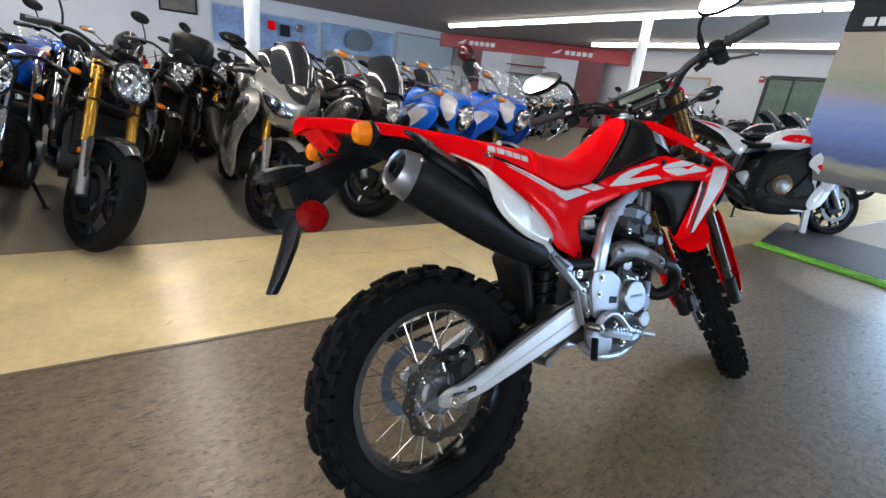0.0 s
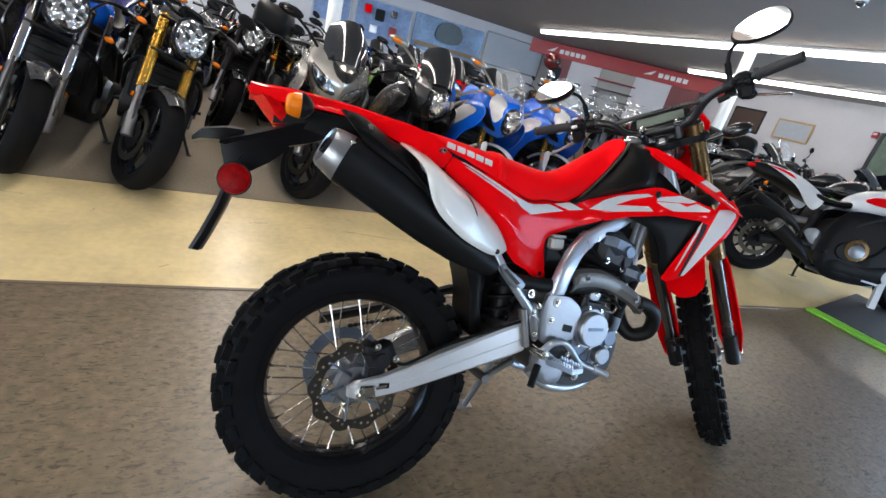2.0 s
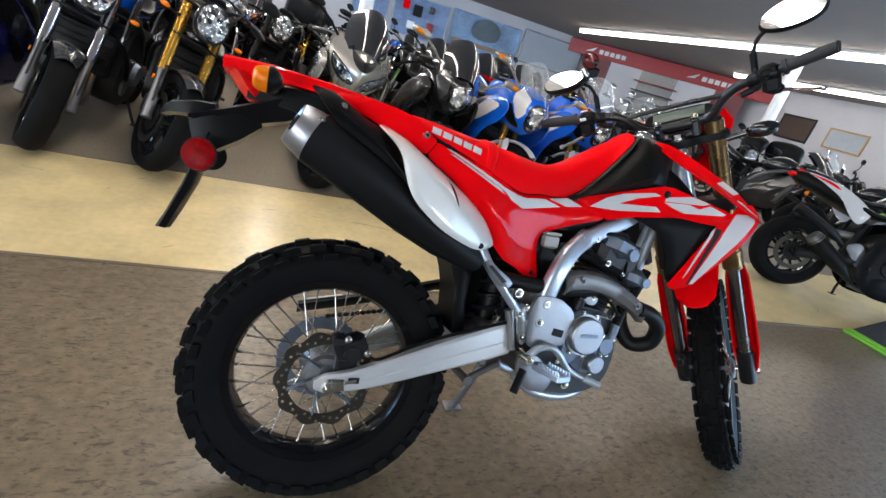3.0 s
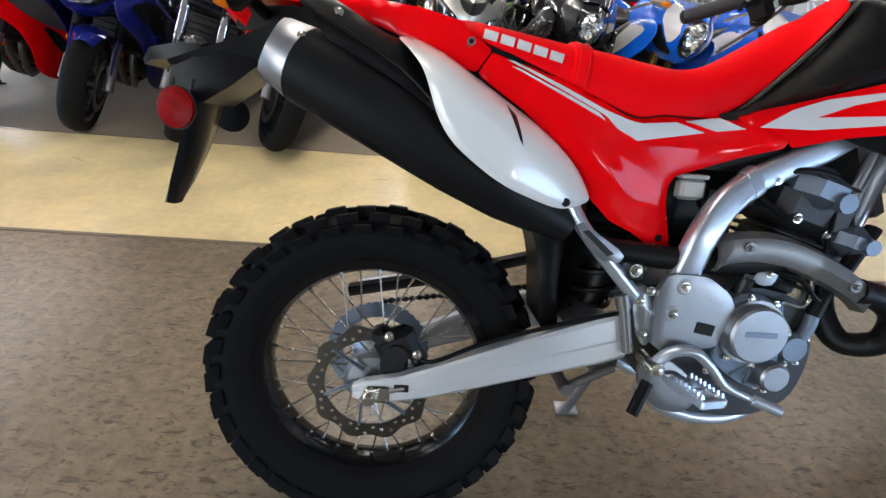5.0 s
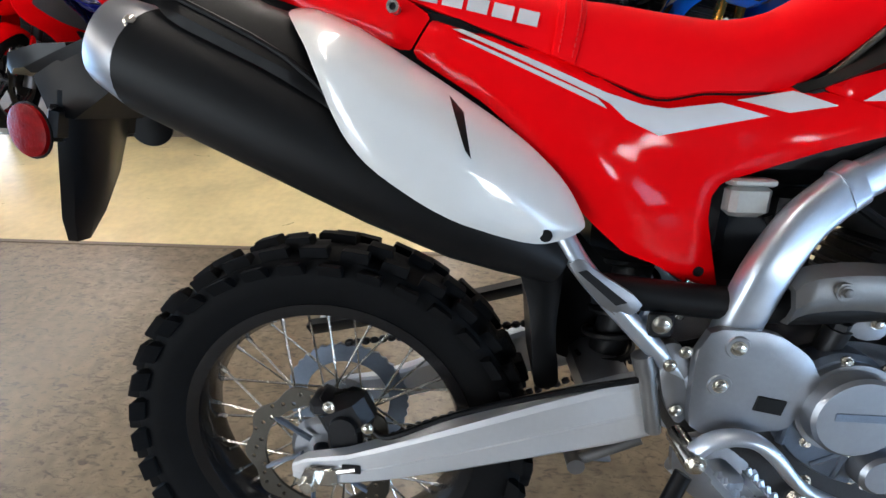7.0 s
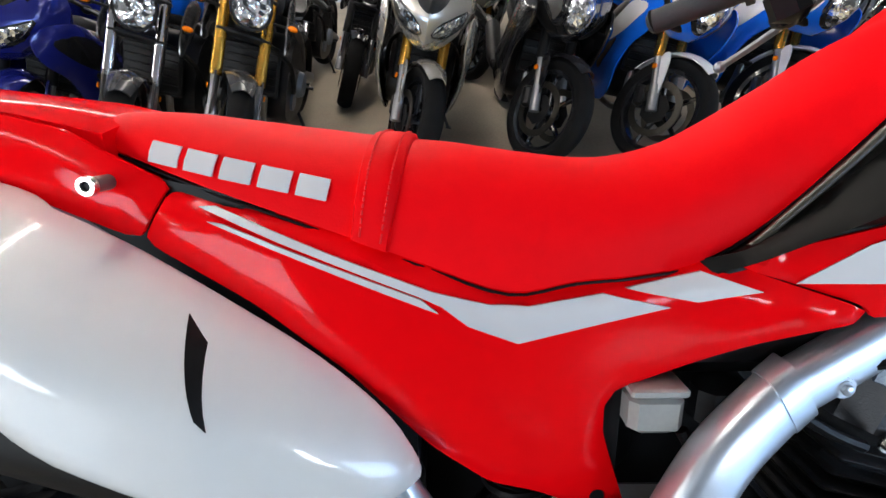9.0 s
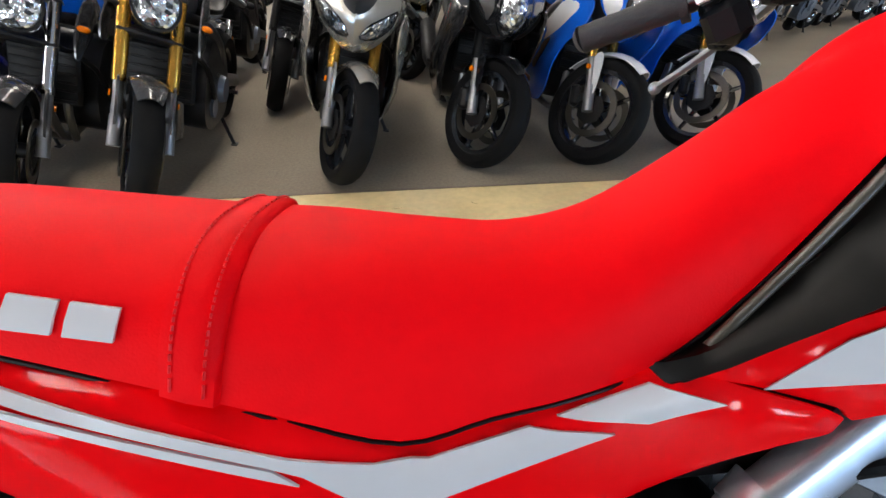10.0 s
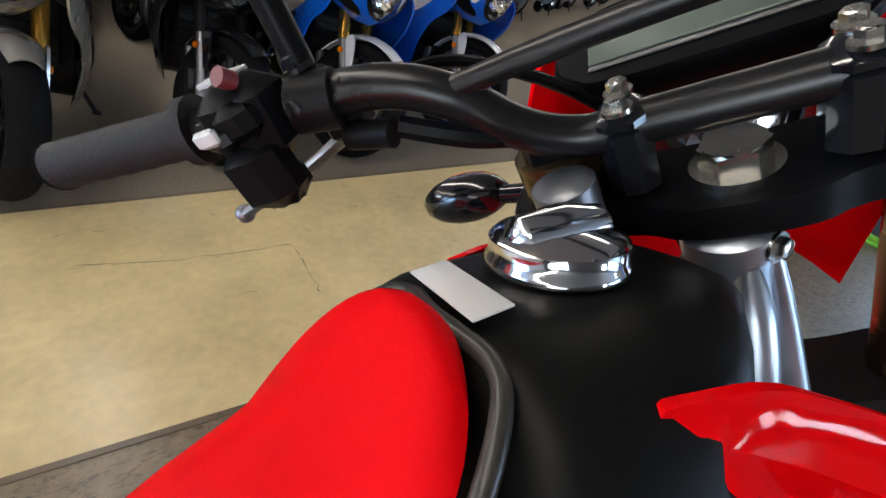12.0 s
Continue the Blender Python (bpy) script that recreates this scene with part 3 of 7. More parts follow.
wheel("front_wheel", (0, 0, 0), 0.347, 0.083, 0.252, 0.006, steer=STEERED @ Matrix.Translation((AX_U, 0, AX_W)), disc_r=0.128, disc_y=0.065, hub_r=0.03)


def spart(name, g, m, lab="", par=None):
    return part(name, g.move(STEERED), m, par or bike, lab)


DARKST = mat("dark_fork_steel", (0.16, 0.15, 0.14), 0.25, metal=0.9, var=0.1)
MTILT, MYAW = {-1: 2.0, 1: 20.0}, {-1: -16.0, 1: -2.0}      # how far each mirror is tipped
FU, FV = 0.036, 0.098
for s in (-1, 1):
    v = s * FV
    leg = spart("fork_leg", Geo().tube([(FU, v, 0.02), (FU, v, -0.42)], 0.0265, 20).tube([(FU, v, -0.40), (FU, v, -0.46)], 0.031, 20), BRONZE, "bronze anodised upside-down fork leg")
    spart("fork_tube", Geo().tube([(FU, v, -0.45), (FU, v, -0.82)], 0.0205, 16), DARKST, "", leg)
    spart("axle_lug", Geo().tube([(FU, v, -0.78), (FU, v, -0.90)], 0.026, 14).box((0.065, v, -0.875), (0.075, 0.034, 0.06), 0.012), DARKM, "", leg)
    spart("fork_cap", Geo().tube([(FU, v, 0.02), (FU, v, 0.032)], 0.021, 6), BLACK_M, "", leg)
    # red fork guard wrapping the front of the tube
    prof = []
    for k, (w, hw) in enumerate(((-0.46, 0.026), (-0.50, 0.034), (-0.66, 0.040), (-0.78, 0.040), (-0.85, 0.030), (-0.87, 0.018))):
        ring = []
        for a in np.linspace(-2.0, 2.0, 9):
            ring.append((FU + 0.006 + hw * 0.95 * math.cos(a), v + s * 0.006 + hw * math.sin(a), w))
        for a in np.linspace(2.0, -2.0, 9):
            ring.append((FU + 0.006 + (hw - 0.005) * 0.95 * math.cos(a), v + s * 0.006 + (hw - 0.005) * math.sin(a), w))
        prof.append(ring)
    spart("fork_guard", Geo().rings(prof), RED, "red plastic fork guard", leg)
spart("front_axle", Geo().tube([(AX_U, -0.125, AX_W), (AX_U, 0.125, AX_W)], 0.011, 12).tube([(AX_U, -0.135, AX_W), (AX_U, -0.12, AX_W)], 0.017, 6), ZINC)
spart("front_caliper", Geo().box((-0.035, 0.075, AX_W + 0.09), (0.06, 0.05, 0.10), 0.015).box((-0.05, 0.09, AX_W + 0.12), (0.04, 0.03, 0.04), 0.01), DARKM)
# triple clamps
for w, th, nm in ((-0.024, 0.022, "upper_clamp"), (-0.235, 0.04, "lower_clamp")):
    o = [(-0.012, -0.030), (-0.012, 0.030), (0.004, 0.055), (0.008, 0.135), (0.06, 0.138), (0.075, 0.10), (0.06, 0.04), (0.06, -0.04), (0.075, -0.10), (0.06, -0.138), (0.008, -0.135), (0.004, -0.055)]
    O = chaikin(o, 2)
    spart(nm, Geo().rings([[(p[0] * k, p[1] * k, w + dz) for p in O] for dz, k in ((-th / 2, 0.97), (-th / 2 + 0.004, 1), (th / 2 - 0.004, 1), (th / 2, 0.97))]), BLACK_P if "upper" in nm else DARKM, "black painted fork yoke")
spart("stem_nut", Geo().tube([(0.024, 0, -0.014), (0.024, 0, -0.009)], 0.024, 24).tube([(0.024, 0, -0.009), (0.024, 0, 0.003)], 0.0185, 6).tube([(0.024, 0, 0.003), (0.024, 0, 0.005)], 0.0165, 20), ZINC, "zinc plated steering stem nut")
HEADM = TILTED @ Matrix.Translation((0.002, 0.012, 0))
head = part("head_tube", Geo().revolve([(0.0, -0.038), (0.022, -0.038), (0.027, -0.041), (0.027, -0.056), (0.023, -0.060), (0.022, -0.12), (0.025, -0.19), (0.032, -0.197), (0.032, -0.215), (0.0, -0.215)], (0, 0, 0), "z", 36).move(HEADM), ALU, bike, "silver painted cast steering head")
for s in (-1, 1):
    part("head_rib", Geo().tube([(-0.010, s * 0.016, -0.062), (-0.020, s * 0.022, -0.09), (-0.036, s * 0.028, -0.13), (-0.060, s * 0.030, -0.17)], [0.006, 0.013, 0.016, 0.016], 12, 4).move(HEADM), ALU, head)
    part("head_rib", Geo().tube([(0.008, s * 0.019, -0.062), (0.006, s * 0.024, -0.12), (-0.005, s * 0.034, -0.20)], [0.005, 0.009, 0.013], 10, 4).move(HEADM), ALU, head)
    part("head_bolt", Geo().bolt((0.0, s * 0.026, -0.049), (0, s, 0), 0.0065, 0.007).move(HEADM), ZINC, head)

# handlebar
BW = 0.030
half = [(-0.065, 0.372, 0.146), (-0.040, 0.268, 0.128), (-0.012, 0.205, 0.114), (-0.003, 0.165, 0.104), (0.002, 0.134, 0.085), (0.014, 0.104, 0.048), (0.021, 0.075, BW + 0.001), (0.022, 0.045, BW), (0.022, 0.0, BW)]
bar_pts = half + [(a, -b, c) for a, b, c in reversed(half[:-1])]
bar = spart("handlebar", Geo().tube(bar_pts, 0.0130, 14, 5), BAR, "black handlebar with a crossbar")
spart("crossbar", Geo().tube([(-0.001, -0.140, 0.089), (0.005, -0.08, 0.091), (0.007, 0.0, 0.092), (0.005, 0.08, 0.091), (-0.001, 0.140, 0.089)], 0.0072, 12, 5), BAR, "", bar)
for s in (-1, 1):
    cl = spart("bar_clamp", Geo().box((0.022, s * 0.052, 0.012), (0.032, 0.028, 0.055), 0.008).box((0.022, s * 0.052, BW + 0.008), (0.036, 0.026, 0.016), 0.006), BLACK_G, "", bar)
    for du in (-0.011, 0.011):
        spart("clamp_bolt", Geo().bolt((0.022 + du, s * 0.052, BW + 0.015), (0, 0, 1), 0.0058, 0.009), ZINC, "", bar)
    grip = [(np.array((-0.040, s * 0.268, 0.128)) + (np.array((-0.065, s * 0.372, 0.146)) - np.array((-0.040, s * 0.268, 0.128))) * t) for t in np.linspace(0, 1, 14)]
    spart("grip", Geo().tube([grip[0], grip[0] * 0.97 + grip[1] * 0.03, grip[1]], 0.0205, 16).tube(grip, [0.0148 + 0.0006 * (i % 2) for i in range(14)], 16).tube([grip[-1], grip[-1] + V(-0.0005, s * 0.006, 0)], [0.0162, 0.012], 16), GRIP, "black rubber grip", bar)
    spart("switch_box", Geo().box((-0.032, s * 0.238, 0.121), (0.044, 0.046, 0.050), 0.010, rot("X", s * 6, (0, s * 0.238, 0.12))), BLACK_P, "", bar)
    spart("switch_base", Geo().box((-0.046, s * 0.240, 0.094), (0.032, 0.042, 0.046), 0.010), BLACK_P, "", bar)
    spart("horn_button", Geo().box((-0.030, s * 0.250, 0.078), (0.030, 0.034, 0.026), 0.008), BLACK_P, "", bar)
    spart("switch_cover", Geo().box((-0.050, s * 0.230, 0.126), (0.018, 0.028, 0.022), 0.006), BLACK_P, "", bar)
    spart("switch_rocker", Geo().box((-0.056, s * 0.244, 0.122), (0.010, 0.022, 0.014), 0.004, rot("Z", s * -12, (-0.056, s * 0.244, 0.122))), DARKM, "", bar)
    spart("lever_perch", Geo().tube([(-0.012, s * 0.192, 0.110), (-0.018, s * 0.216, 0.116)], 0.0175, 14).box((0.004, s * 0.205, 0.092), (0.030, 0.030, 0.026), 0.008).tube([(-0.012, s * 0.17, 0.080), (-0.010, s * 0.20, 0.086)], 0.009, 10), BLACK_M, "", bar)
    spart("lever", Geo().tube([(0.012, s * 0.205, 0.086), (0.028, s * 0.235, 0.074), (0.026, s * 0.275, 0.062), (0.014, s * 0.32, 0.052), (0.007, s * 0.347, 0.047)], [0.009, 0.009, 0.008, 0.0075, 0.0078], 10, 5, flat=0.6).ball((0.0065, s * 0.351, 0.0465), 0.0082), CHROME if s < 0 else ALU_B, "bare alloy hand lever", bar)
    spart("mirror_clamp", Geo().tube([(-0.006, s * 0.200, 0.113), (-0.010, s * 0.216, 0.117)], 0.0165, 14).bolt((-0.010, s * 0.208, 0.131), (0, 0, 1), 0.006, 0.010).bolt((-0.026, s * 0.208, 0.116), (-1, 0, 0.2), 0.006, 0.008), DARKM, "", bar)
    # mirror: stem, shell and glass
    top = V(0.02, s * 0.30, 0.25)
    stem = spart("mirror_stem", Geo().tube([(-0.006, s * 0.208, 0.13), (0.0, s * 0.208, 0.18)], 0.0088, 12).tube([(0.0, s * 0.207, 0.17), (0.012, s * 0.225, 0.215), tuple(top + V(0.02, -s * 0.01, 0))], 0.0055, 8, 5), BLACK_P, "", bar)
    MM = Matrix.Translation(top) @ Matrix.Rotation(radians(s * -8 + MYAW[s]), 4, "Z") @ Matrix.Rotation(radians(RAKE + 8 + MTILT[s]), 4, "Y") @ Matrix.Rotation(radians(s * 10), 4, "X")
    el = lambda k, d: [(d, 0.075 * k * math.copysign(abs(math.cos(t)) ** 0.85, math.cos(t)), 0.043 * k * math.sin(t) * (1 + 0.18 * math.cos(t) * s)) for t in (2 * math.pi * i / 32 for i in range(32))]
    spart("mirror_shell", Geo().rings([el(0.97, -0.004), el(1.0, 0), el(1.0, 0.008), el(0.8, 0.022), el(0.45, 0.028)], m=MM), BLACK_P, "", bar)
    spart("mirror_glass", Geo().rings([el(0.93, -0.0065), el(0.94, -0.004)], m=MM), MIRROR, "", bar)
spart("indicator_button", Geo().box((-0.061, 0.246, 0.126), (0.006, 0.020, 0.010), 0.002, rot("Z", -12, (-0.061, 0.246, 0.126))), LABEL, "white switch slider", bar)
spart("starter_button", Geo().tube([(-0.040, 0.226, 0.144), (-0.047, 0.226, 0.150)], 0.0055, 12), mat("faded_red_button", (0.20, 0.03, 0.03), 0.5), "small red button", bar)
spart("switch_label", Geo().box((-0.028, 0.243, 0.147), (0.020, 0.023, 0.003), 0.0005, rot("X", 6, (-0.028, 0.243, 0.147))), LABEL, "white sticker on the switch box", bar)
# instrument and headlight cowl
DT = rot("Y", -20, (0.13, 0, 0.035))
ins = spart("instrument", Geo().rings([[(0.13 + u * k, v * k, 0.035 + h) for u, v in chaikin([(-0.042, -0.075), (-0.042, 0.075), (-0.02, 0.102), (0.03, 0.098), (0.042, 0.06), (0.042, -0.06), (0.03, -0.098), (-0.02, -0.102)], 2, 0.15)] for h, k in ((-0.03, 0.8), (-0.004, 1.0), (0.008, 1.0), (0.012, 0.96))], m=DT), BLACK_P, "black digital instrument panel")
spart("instrument_display", Geo().box((0.134, 0.0, 0.0475), (0.050, 0.150, 0.003), 0.001, DT), LCD, "grey green display glass", ins)
spart("instrument_trim", Geo().box((0.104, 0.0, 0.0485), (0.004, 0.150, 0.003), 0.001, DT), GREYM, "", ins)
ck = []
for w, hv, u0, u1 in ((0.052, 0.085, 0.175, 0.185), (0.030, 0.128, 0.165, 0.195), (-0.01, 0.148, 0.15, 0.20), (-0.06, 0.13, 0.125, 0.205), (-0.12, 0.10, 0.11, 0.20), (-0.19, 0.07, 0.10, 0.18)):
    pf = [(u1 - (u1 - u0) * abs(t) ** 2.2, hv * t, w) for t in np.linspace(-1, 1, 13)]
    ck.append(pf + [(a - 0.006, b * 0.97, c) for a, b, c in reversed(pf)])
spart("headlight_cowl", Geo().rings(ck), RED, "red headlight cowl")
spart("headlight", Geo().ball((0.165, 0, -0.06), (0.035, 0.07, 0.075), 18), LAMPGLASS, "")
for s in (-1, 1):
    f = spart("front_indicator", Geo().tube([(0.10, s * 0.08, -0.06), (0.108, s * 0.175, -0.05)], [0.011, 0.009], 10).ball((0.115, s * 0.215, -0.05), (0.024, 0.046, 0.024), 18), BLACK_G, "")
    spart("indicator_lens", Geo().ball((0.124, s * 0.216, -0.05), (0.019, 0.041, 0.021), 16), AMBER, "", f)
# ignition barrel and cables
spart("ignition_switch", Geo().tube([(-0.006, 0.088, -0.03), (-0.006, 0.088, 0.018)], 0.019, 24).tube([(-0.006, 0.088, 0.018), (-0.006, 0.088, 0.021)], [0.018, 0.014], 24), ALU_B, "ignition lock barrel")
for pts, r in (([(0.0, -0.20, 0.10), (0.07, -0.14, 0.08), (0.09, -0.05, 0.0), (0.07, -0.02, -0.15), (0.05, 0.0, -0.30)], 0.0045), ([(0.0, 0.20, 0.10), (0.07, 0.15, 0.085), (0.09, 0.06, 0.0), (0.05, 0.02, -0.12), (0.0, 0.02, -0.22)], 0.0045), ([(-0.01, 0.165, 0.082), (-0.002, 0.13, 0.060), (0.03, 0.09, 0.028), (0.06, 0.05, -0.03), (0.06, 0.02, -0.15)], 0.007)):
    spart("cable", Geo().tube(pts, r, 8, 6), BLACK_P)
# high front mudguard
fm = []
for u, hv, w in ((-0.192, 0.036, -0.478), (-0.180, 0.052, -0.464), (-0.15, 0.060, -0.428), (-0.10, 0.064, -0.385), (-0.02, 0.066, -0.345), (0.08, 0.068, -0.335), (0.20, 0.066, -0.36), (0.33, 0.06, -0.42), (0.43, 0.05, -0.485), (0.475, 0.03, -0.52)):
    k = lerp(u, (-0.19, -0.14, -0.04), (-0.3, 0.15, 1.0))
    pf = [(u, hv * t, w - k * (0.028 * t * t + (0.02 if abs(t) > 0.95 else 0))) for t in np.linspace(-1, 1, 11)]
    fm.append(pf + [(a, b * 0.96, c - 0.004) for a, b, c in reversed(pf)])
spart("front_mudguard", Geo().rings(fm), RED, "high red front mudguard")

# seat
SEAT = [(0.085, 0.942, 0.045, 0.072, 0.951, 0.03), (0.1, 0.935, 0.072, 0.09, 0.956, 0.05), (0.14, 0.921, 0.09, 0.13, 0.956, 0.07), (0.2, 0.899, 0.101, 0.2, 0.947, 0.08), (0.29, 0.866, 0.1035, 0.3, 0.934, 0.088), (0.34, 0.847, 0.104, 0.361, 0.928, 0.089), (0.4, 0.826, 0.104, 0.429, 0.918, 0.088), (0.45, 0.832, 0.099, 0.493, 0.913, 0.078), (0.5, 0.833, 0.089, 0.558, 0.928, 0.074), (0.55, 0.839, 0.076, 0.628, 0.970, 0.070), (0.6, 0.867, 0.069, 0.682, 1.005, 0.078), (0.65, 0.916, 0.068, 0.727, 1.027, 0.075), (0.704, 0.977, 0.067, 0.756, 1.051, 0.066), (0.733, 1.012, 0.060, 0.768, 1.047, 0.050), (0.747, 1.031, 0.036, 0.769, 1.045, 0.02)]


def seat_ring(xb, zb, wb, xt, zt, wt, grow=0.0, N=26):
    r = []
    ex = lerp(xb, (0.1, 0.42, 0.53, 0.62), (0.62, 0.66, 0.86, 1.0))
    for i in range(N + 1):
        a = math.pi * i / N
        h = max(0.0, math.sin(a)) ** ex
        y = math.copysign(abs(math.cos(a)) ** ex, math.cos(a)) * (wb + (wt - wb) * h ** 2 * 0.55 + grow)
        r.append((xb + (xt - xb) * h, y, zb + (zt - zb) * h + grow * h))
    r += [(xb, -wb * 0.8, zb - 0.006), (xb, wb * 0.8, zb - 0.006)]
    return r


SM = spline(SEAT, 4)
seat = part("seat", Geo().rings([seat_ring(*q) for q in SM]), RED_SEAT, bike, "red vinyl seat with a strap", smooth=60)
strap_rings = []
for s0, gr in ((0, 0.0005), (0.06, 0.0045), (0.5, 0.0055), (0.94, 0.0045), (1, 0.0005)):
    x = 0.288 + 0.026 * s0
    a = [lerp(x, [r[0] for r in SEAT], [r[k] for r in SEAT]) for k in range(6)]
    strap_rings.append(seat_ring(*a, grow=gr, N=60))
part("strap", Geo().rings(strap_rings), RED_SEAT, seat, "stitched red passenger strap", smooth=60)
g = Geo()
for x0 in (0.2945, 0.3085):
    a = [lerp(x0, [r[0] for r in SEAT], [r[k] for r in SEAT]) for k in range(6)]
    ring = seat_ring(*a, grow=0.0058, N=60)[:61]
    for i in range(60):
        p, q = np.array(ring[i]), np.array(ring[i + 1])
        g.tube([p, p + 0.6 * (q - p)], 0.0008, 4)
part("stitching", g, mat("dark_red_thread", (0.85, 0.004, 0.008), 0.6), seat)


def seat_y(x, z):
    """side skin of the seat"""
    a = [lerp(x, [r[0] for r in SEAT], [r[k] for r in SEAT]) for k in range(6)]
    h = max(0.0, min(1.0, (z - a[1]) / (a[4] - a[1])))
    ang = math.asin(min(1, h ** (1 / 0.62)))
    return -(abs(math.cos(ang)) ** 0.62) * (a[2] + (a[5] - a[2]) * h ** 2 * 0.55)


# thin black tube drawn as the shadow in the seam below the seat
for s_ in (-1, 1):
    part("seam_shadow", Geo().tube([(q[0], s_ * (q[2] * 0.985), q[1] - 0.003) for q in SM[4:44]], 0.0012, 8), BLACK_P, seat, "thin black line standing for the shadow under the seat")
# five pale maker's blocks on the seat side
p0, p1 = V(0.148, 0.921), V(0.277, 0.892)
d = (p1 - p0) / np.linalg.norm(p1 - p0)
nrm = V(-d[1], d[0])
for i in range(5):
    a = p0 + d * (0.0265 * i)
    o = [a, a + d * 0.0215, a + d * 0.0215 + nrm * 0.0145, a + nrm * 0.0145]
    part("seat_mark", Geo().panel(o, lambda x, z: seat_y(x, z) - 0.003, 0.002, 0.005, 0.001, 0, 0), DECAL, seat, "pale printed block")

# tail and side panels (right, then mirrored left)
TAIL = [(-0.292, 0.990), (-0.22, 0.990), (-0.10, 0.976), (0.06, 0.953), (0.10, 0.943), (0.164, 0.9045), (0.140, 0.8675), (0.012, 0.918), (-0.08, 0.947), (-0.14, 0.953), (-0.235, 0.955)]
SIDE = [(0.166, 0.9035), (0.29, 0.869), (0.318, 0.859), (0.402, 0.824), (0.47, 0.830), (0.560, 0.841), (0.668, 0.806), (0.661, 0.793), (0.598, 0.774), (0.524, 0.747), (0.490, 0.735), (0.482, 0.720), (0.484, 0.692), (0.514, 0.606), (0.515, 0.588), (0.489, 0.602), (0.432, 0.636), (0.389, 0.653), (0.340, 0.696), (0.281, 0.768), (0.220, 0.819), (0.1425, 0.8665)]
y_tail = lambda x, z: y_body(x, z) + 0.9 * max(0, z - 0.955) ** 1.0
STRIPES = [[(0.186, 0.891), (0.196, 0.891), (0.345, 0.830), (0.386, 0.818), (0.414, 0.8145), (0.471, 0.821), (0.523, 0.808), (0.407, 0.787), (0.370, 0.803), (0.351, 0.819), (0.335, 0.827)],
           [(0.193, 0.8815), (0.204, 0.8795), (0.337, 0.8245), (0.349, 0.8135), (0.340, 0.8175)],
           [(0.488, 0.824), (0.547, 0.834), (0.592, 0.819), (0.544, 0.8115)]]
for mir in (False, True):
    fl = (lambda q: q.mirrored()) if mir else (lambda q: q)
    part("tail_cowl", fl(Geo().panel(TAIL, y_tail, 0.004, 0.012, 0.008, 0.003, 2, 0.08)), RED, bike, "glossy red tail cowl")
    sp = part("side_panel", fl(Geo().panel(SIDE, y_body, 0.004, 0.011, 0.010, 0.004, 2, 0.10)), RED, bike, "glossy red side panel with pale stripes")
    ledge = []
    for x in np.linspace(0.172, 0.556, 40):
        z = lerp(x, (0.166, 0.29, 0.318, 0.402, 0.47, 0.556), (0.9035, 0.869, 0.859, 0.824, 0.830, 0.841)) - 0.002
        y = y_body(x, z) + 0.004
        ledge.append([(x, y, z), (x, y + 0.03, z + 0.001), (x, y + 0.03, z - 0.004), (x, y, z - 0.005)])
    part("panel_ledge", fl(Geo().rings(ledge)), RED, sp)
    for o in STRIPES:
        part("stripe", fl(Geo().panel(o, lambda x, z: y_body(x, z) - 0.0022, 0.0018, 0.008, 0.001, 0, 0)), DECAL, sp, "pale grey stripe decal")
    part("panel_screw", fl(Geo().tube([(0.484, y_body(0.484, 0.628) - 0.001, 0.628), (0.484, y_body(0.484, 0.628) + 0.004, 0.628)], 0.0065, 12)), BLACK_M, sp)
    peg_ = part("seat_peg", fl(Geo().tube([(0.128, -0.095, 0.909), (0.128, -0.126, 0.908)], 0.0052, 14)), GREYM, bike, "strap peg bolt")
    part("peg_ring", fl(Geo().revolve([(0.0035, -0.004), (0.0062, -0.004), (0.0068, 0.0), (0.0035, 0.0)], (0.128, -0.126, 0.908), "y", 18)), ZINC, peg_)
    part("peg_socket", fl(Geo().tube([(0.128, -0.1265, 0.908), (0.128, -0.1275, 0.908)], 0.0036, 12)), BLACK_M, peg_)
part("tail_top", Geo().rings([[(x, w * t, z - 0.012 * abs(t) ** 2.5) for t in np.linspace(-1, 1, 11)] + [(x, w * t, z - 0.03) for t in np.linspace(1, -1, 11)] for x, w, z in ((-0.29, 0.045, 0.993), (-0.2, 0.062, 0.994), (-0.08, 0.08, 0.984), (0.06, 0.092, 0.966), (0.12, 0.095, 0.952))]), RED, bike, "glossy red tail cowl top")
# tail lamp, indicators, plate carrier
part("tail_light", Geo().rings([[(x + 0.02 * abs(t), 0.052 * t * k, z) for t in np.linspace(-1, 1, 9)] + [(x + 0.05, 0.045 * t * k, z) for t in np.linspace(1, -1, 9)] for x, z, k in ((-0.297, 0.984, 0.8), (-0.286, 0.965, 1.0), (-0.262, 0.935, 1.0), (-0.24, 0.912, 0.8))]), RED_LENS, bike, "red tail light lens")
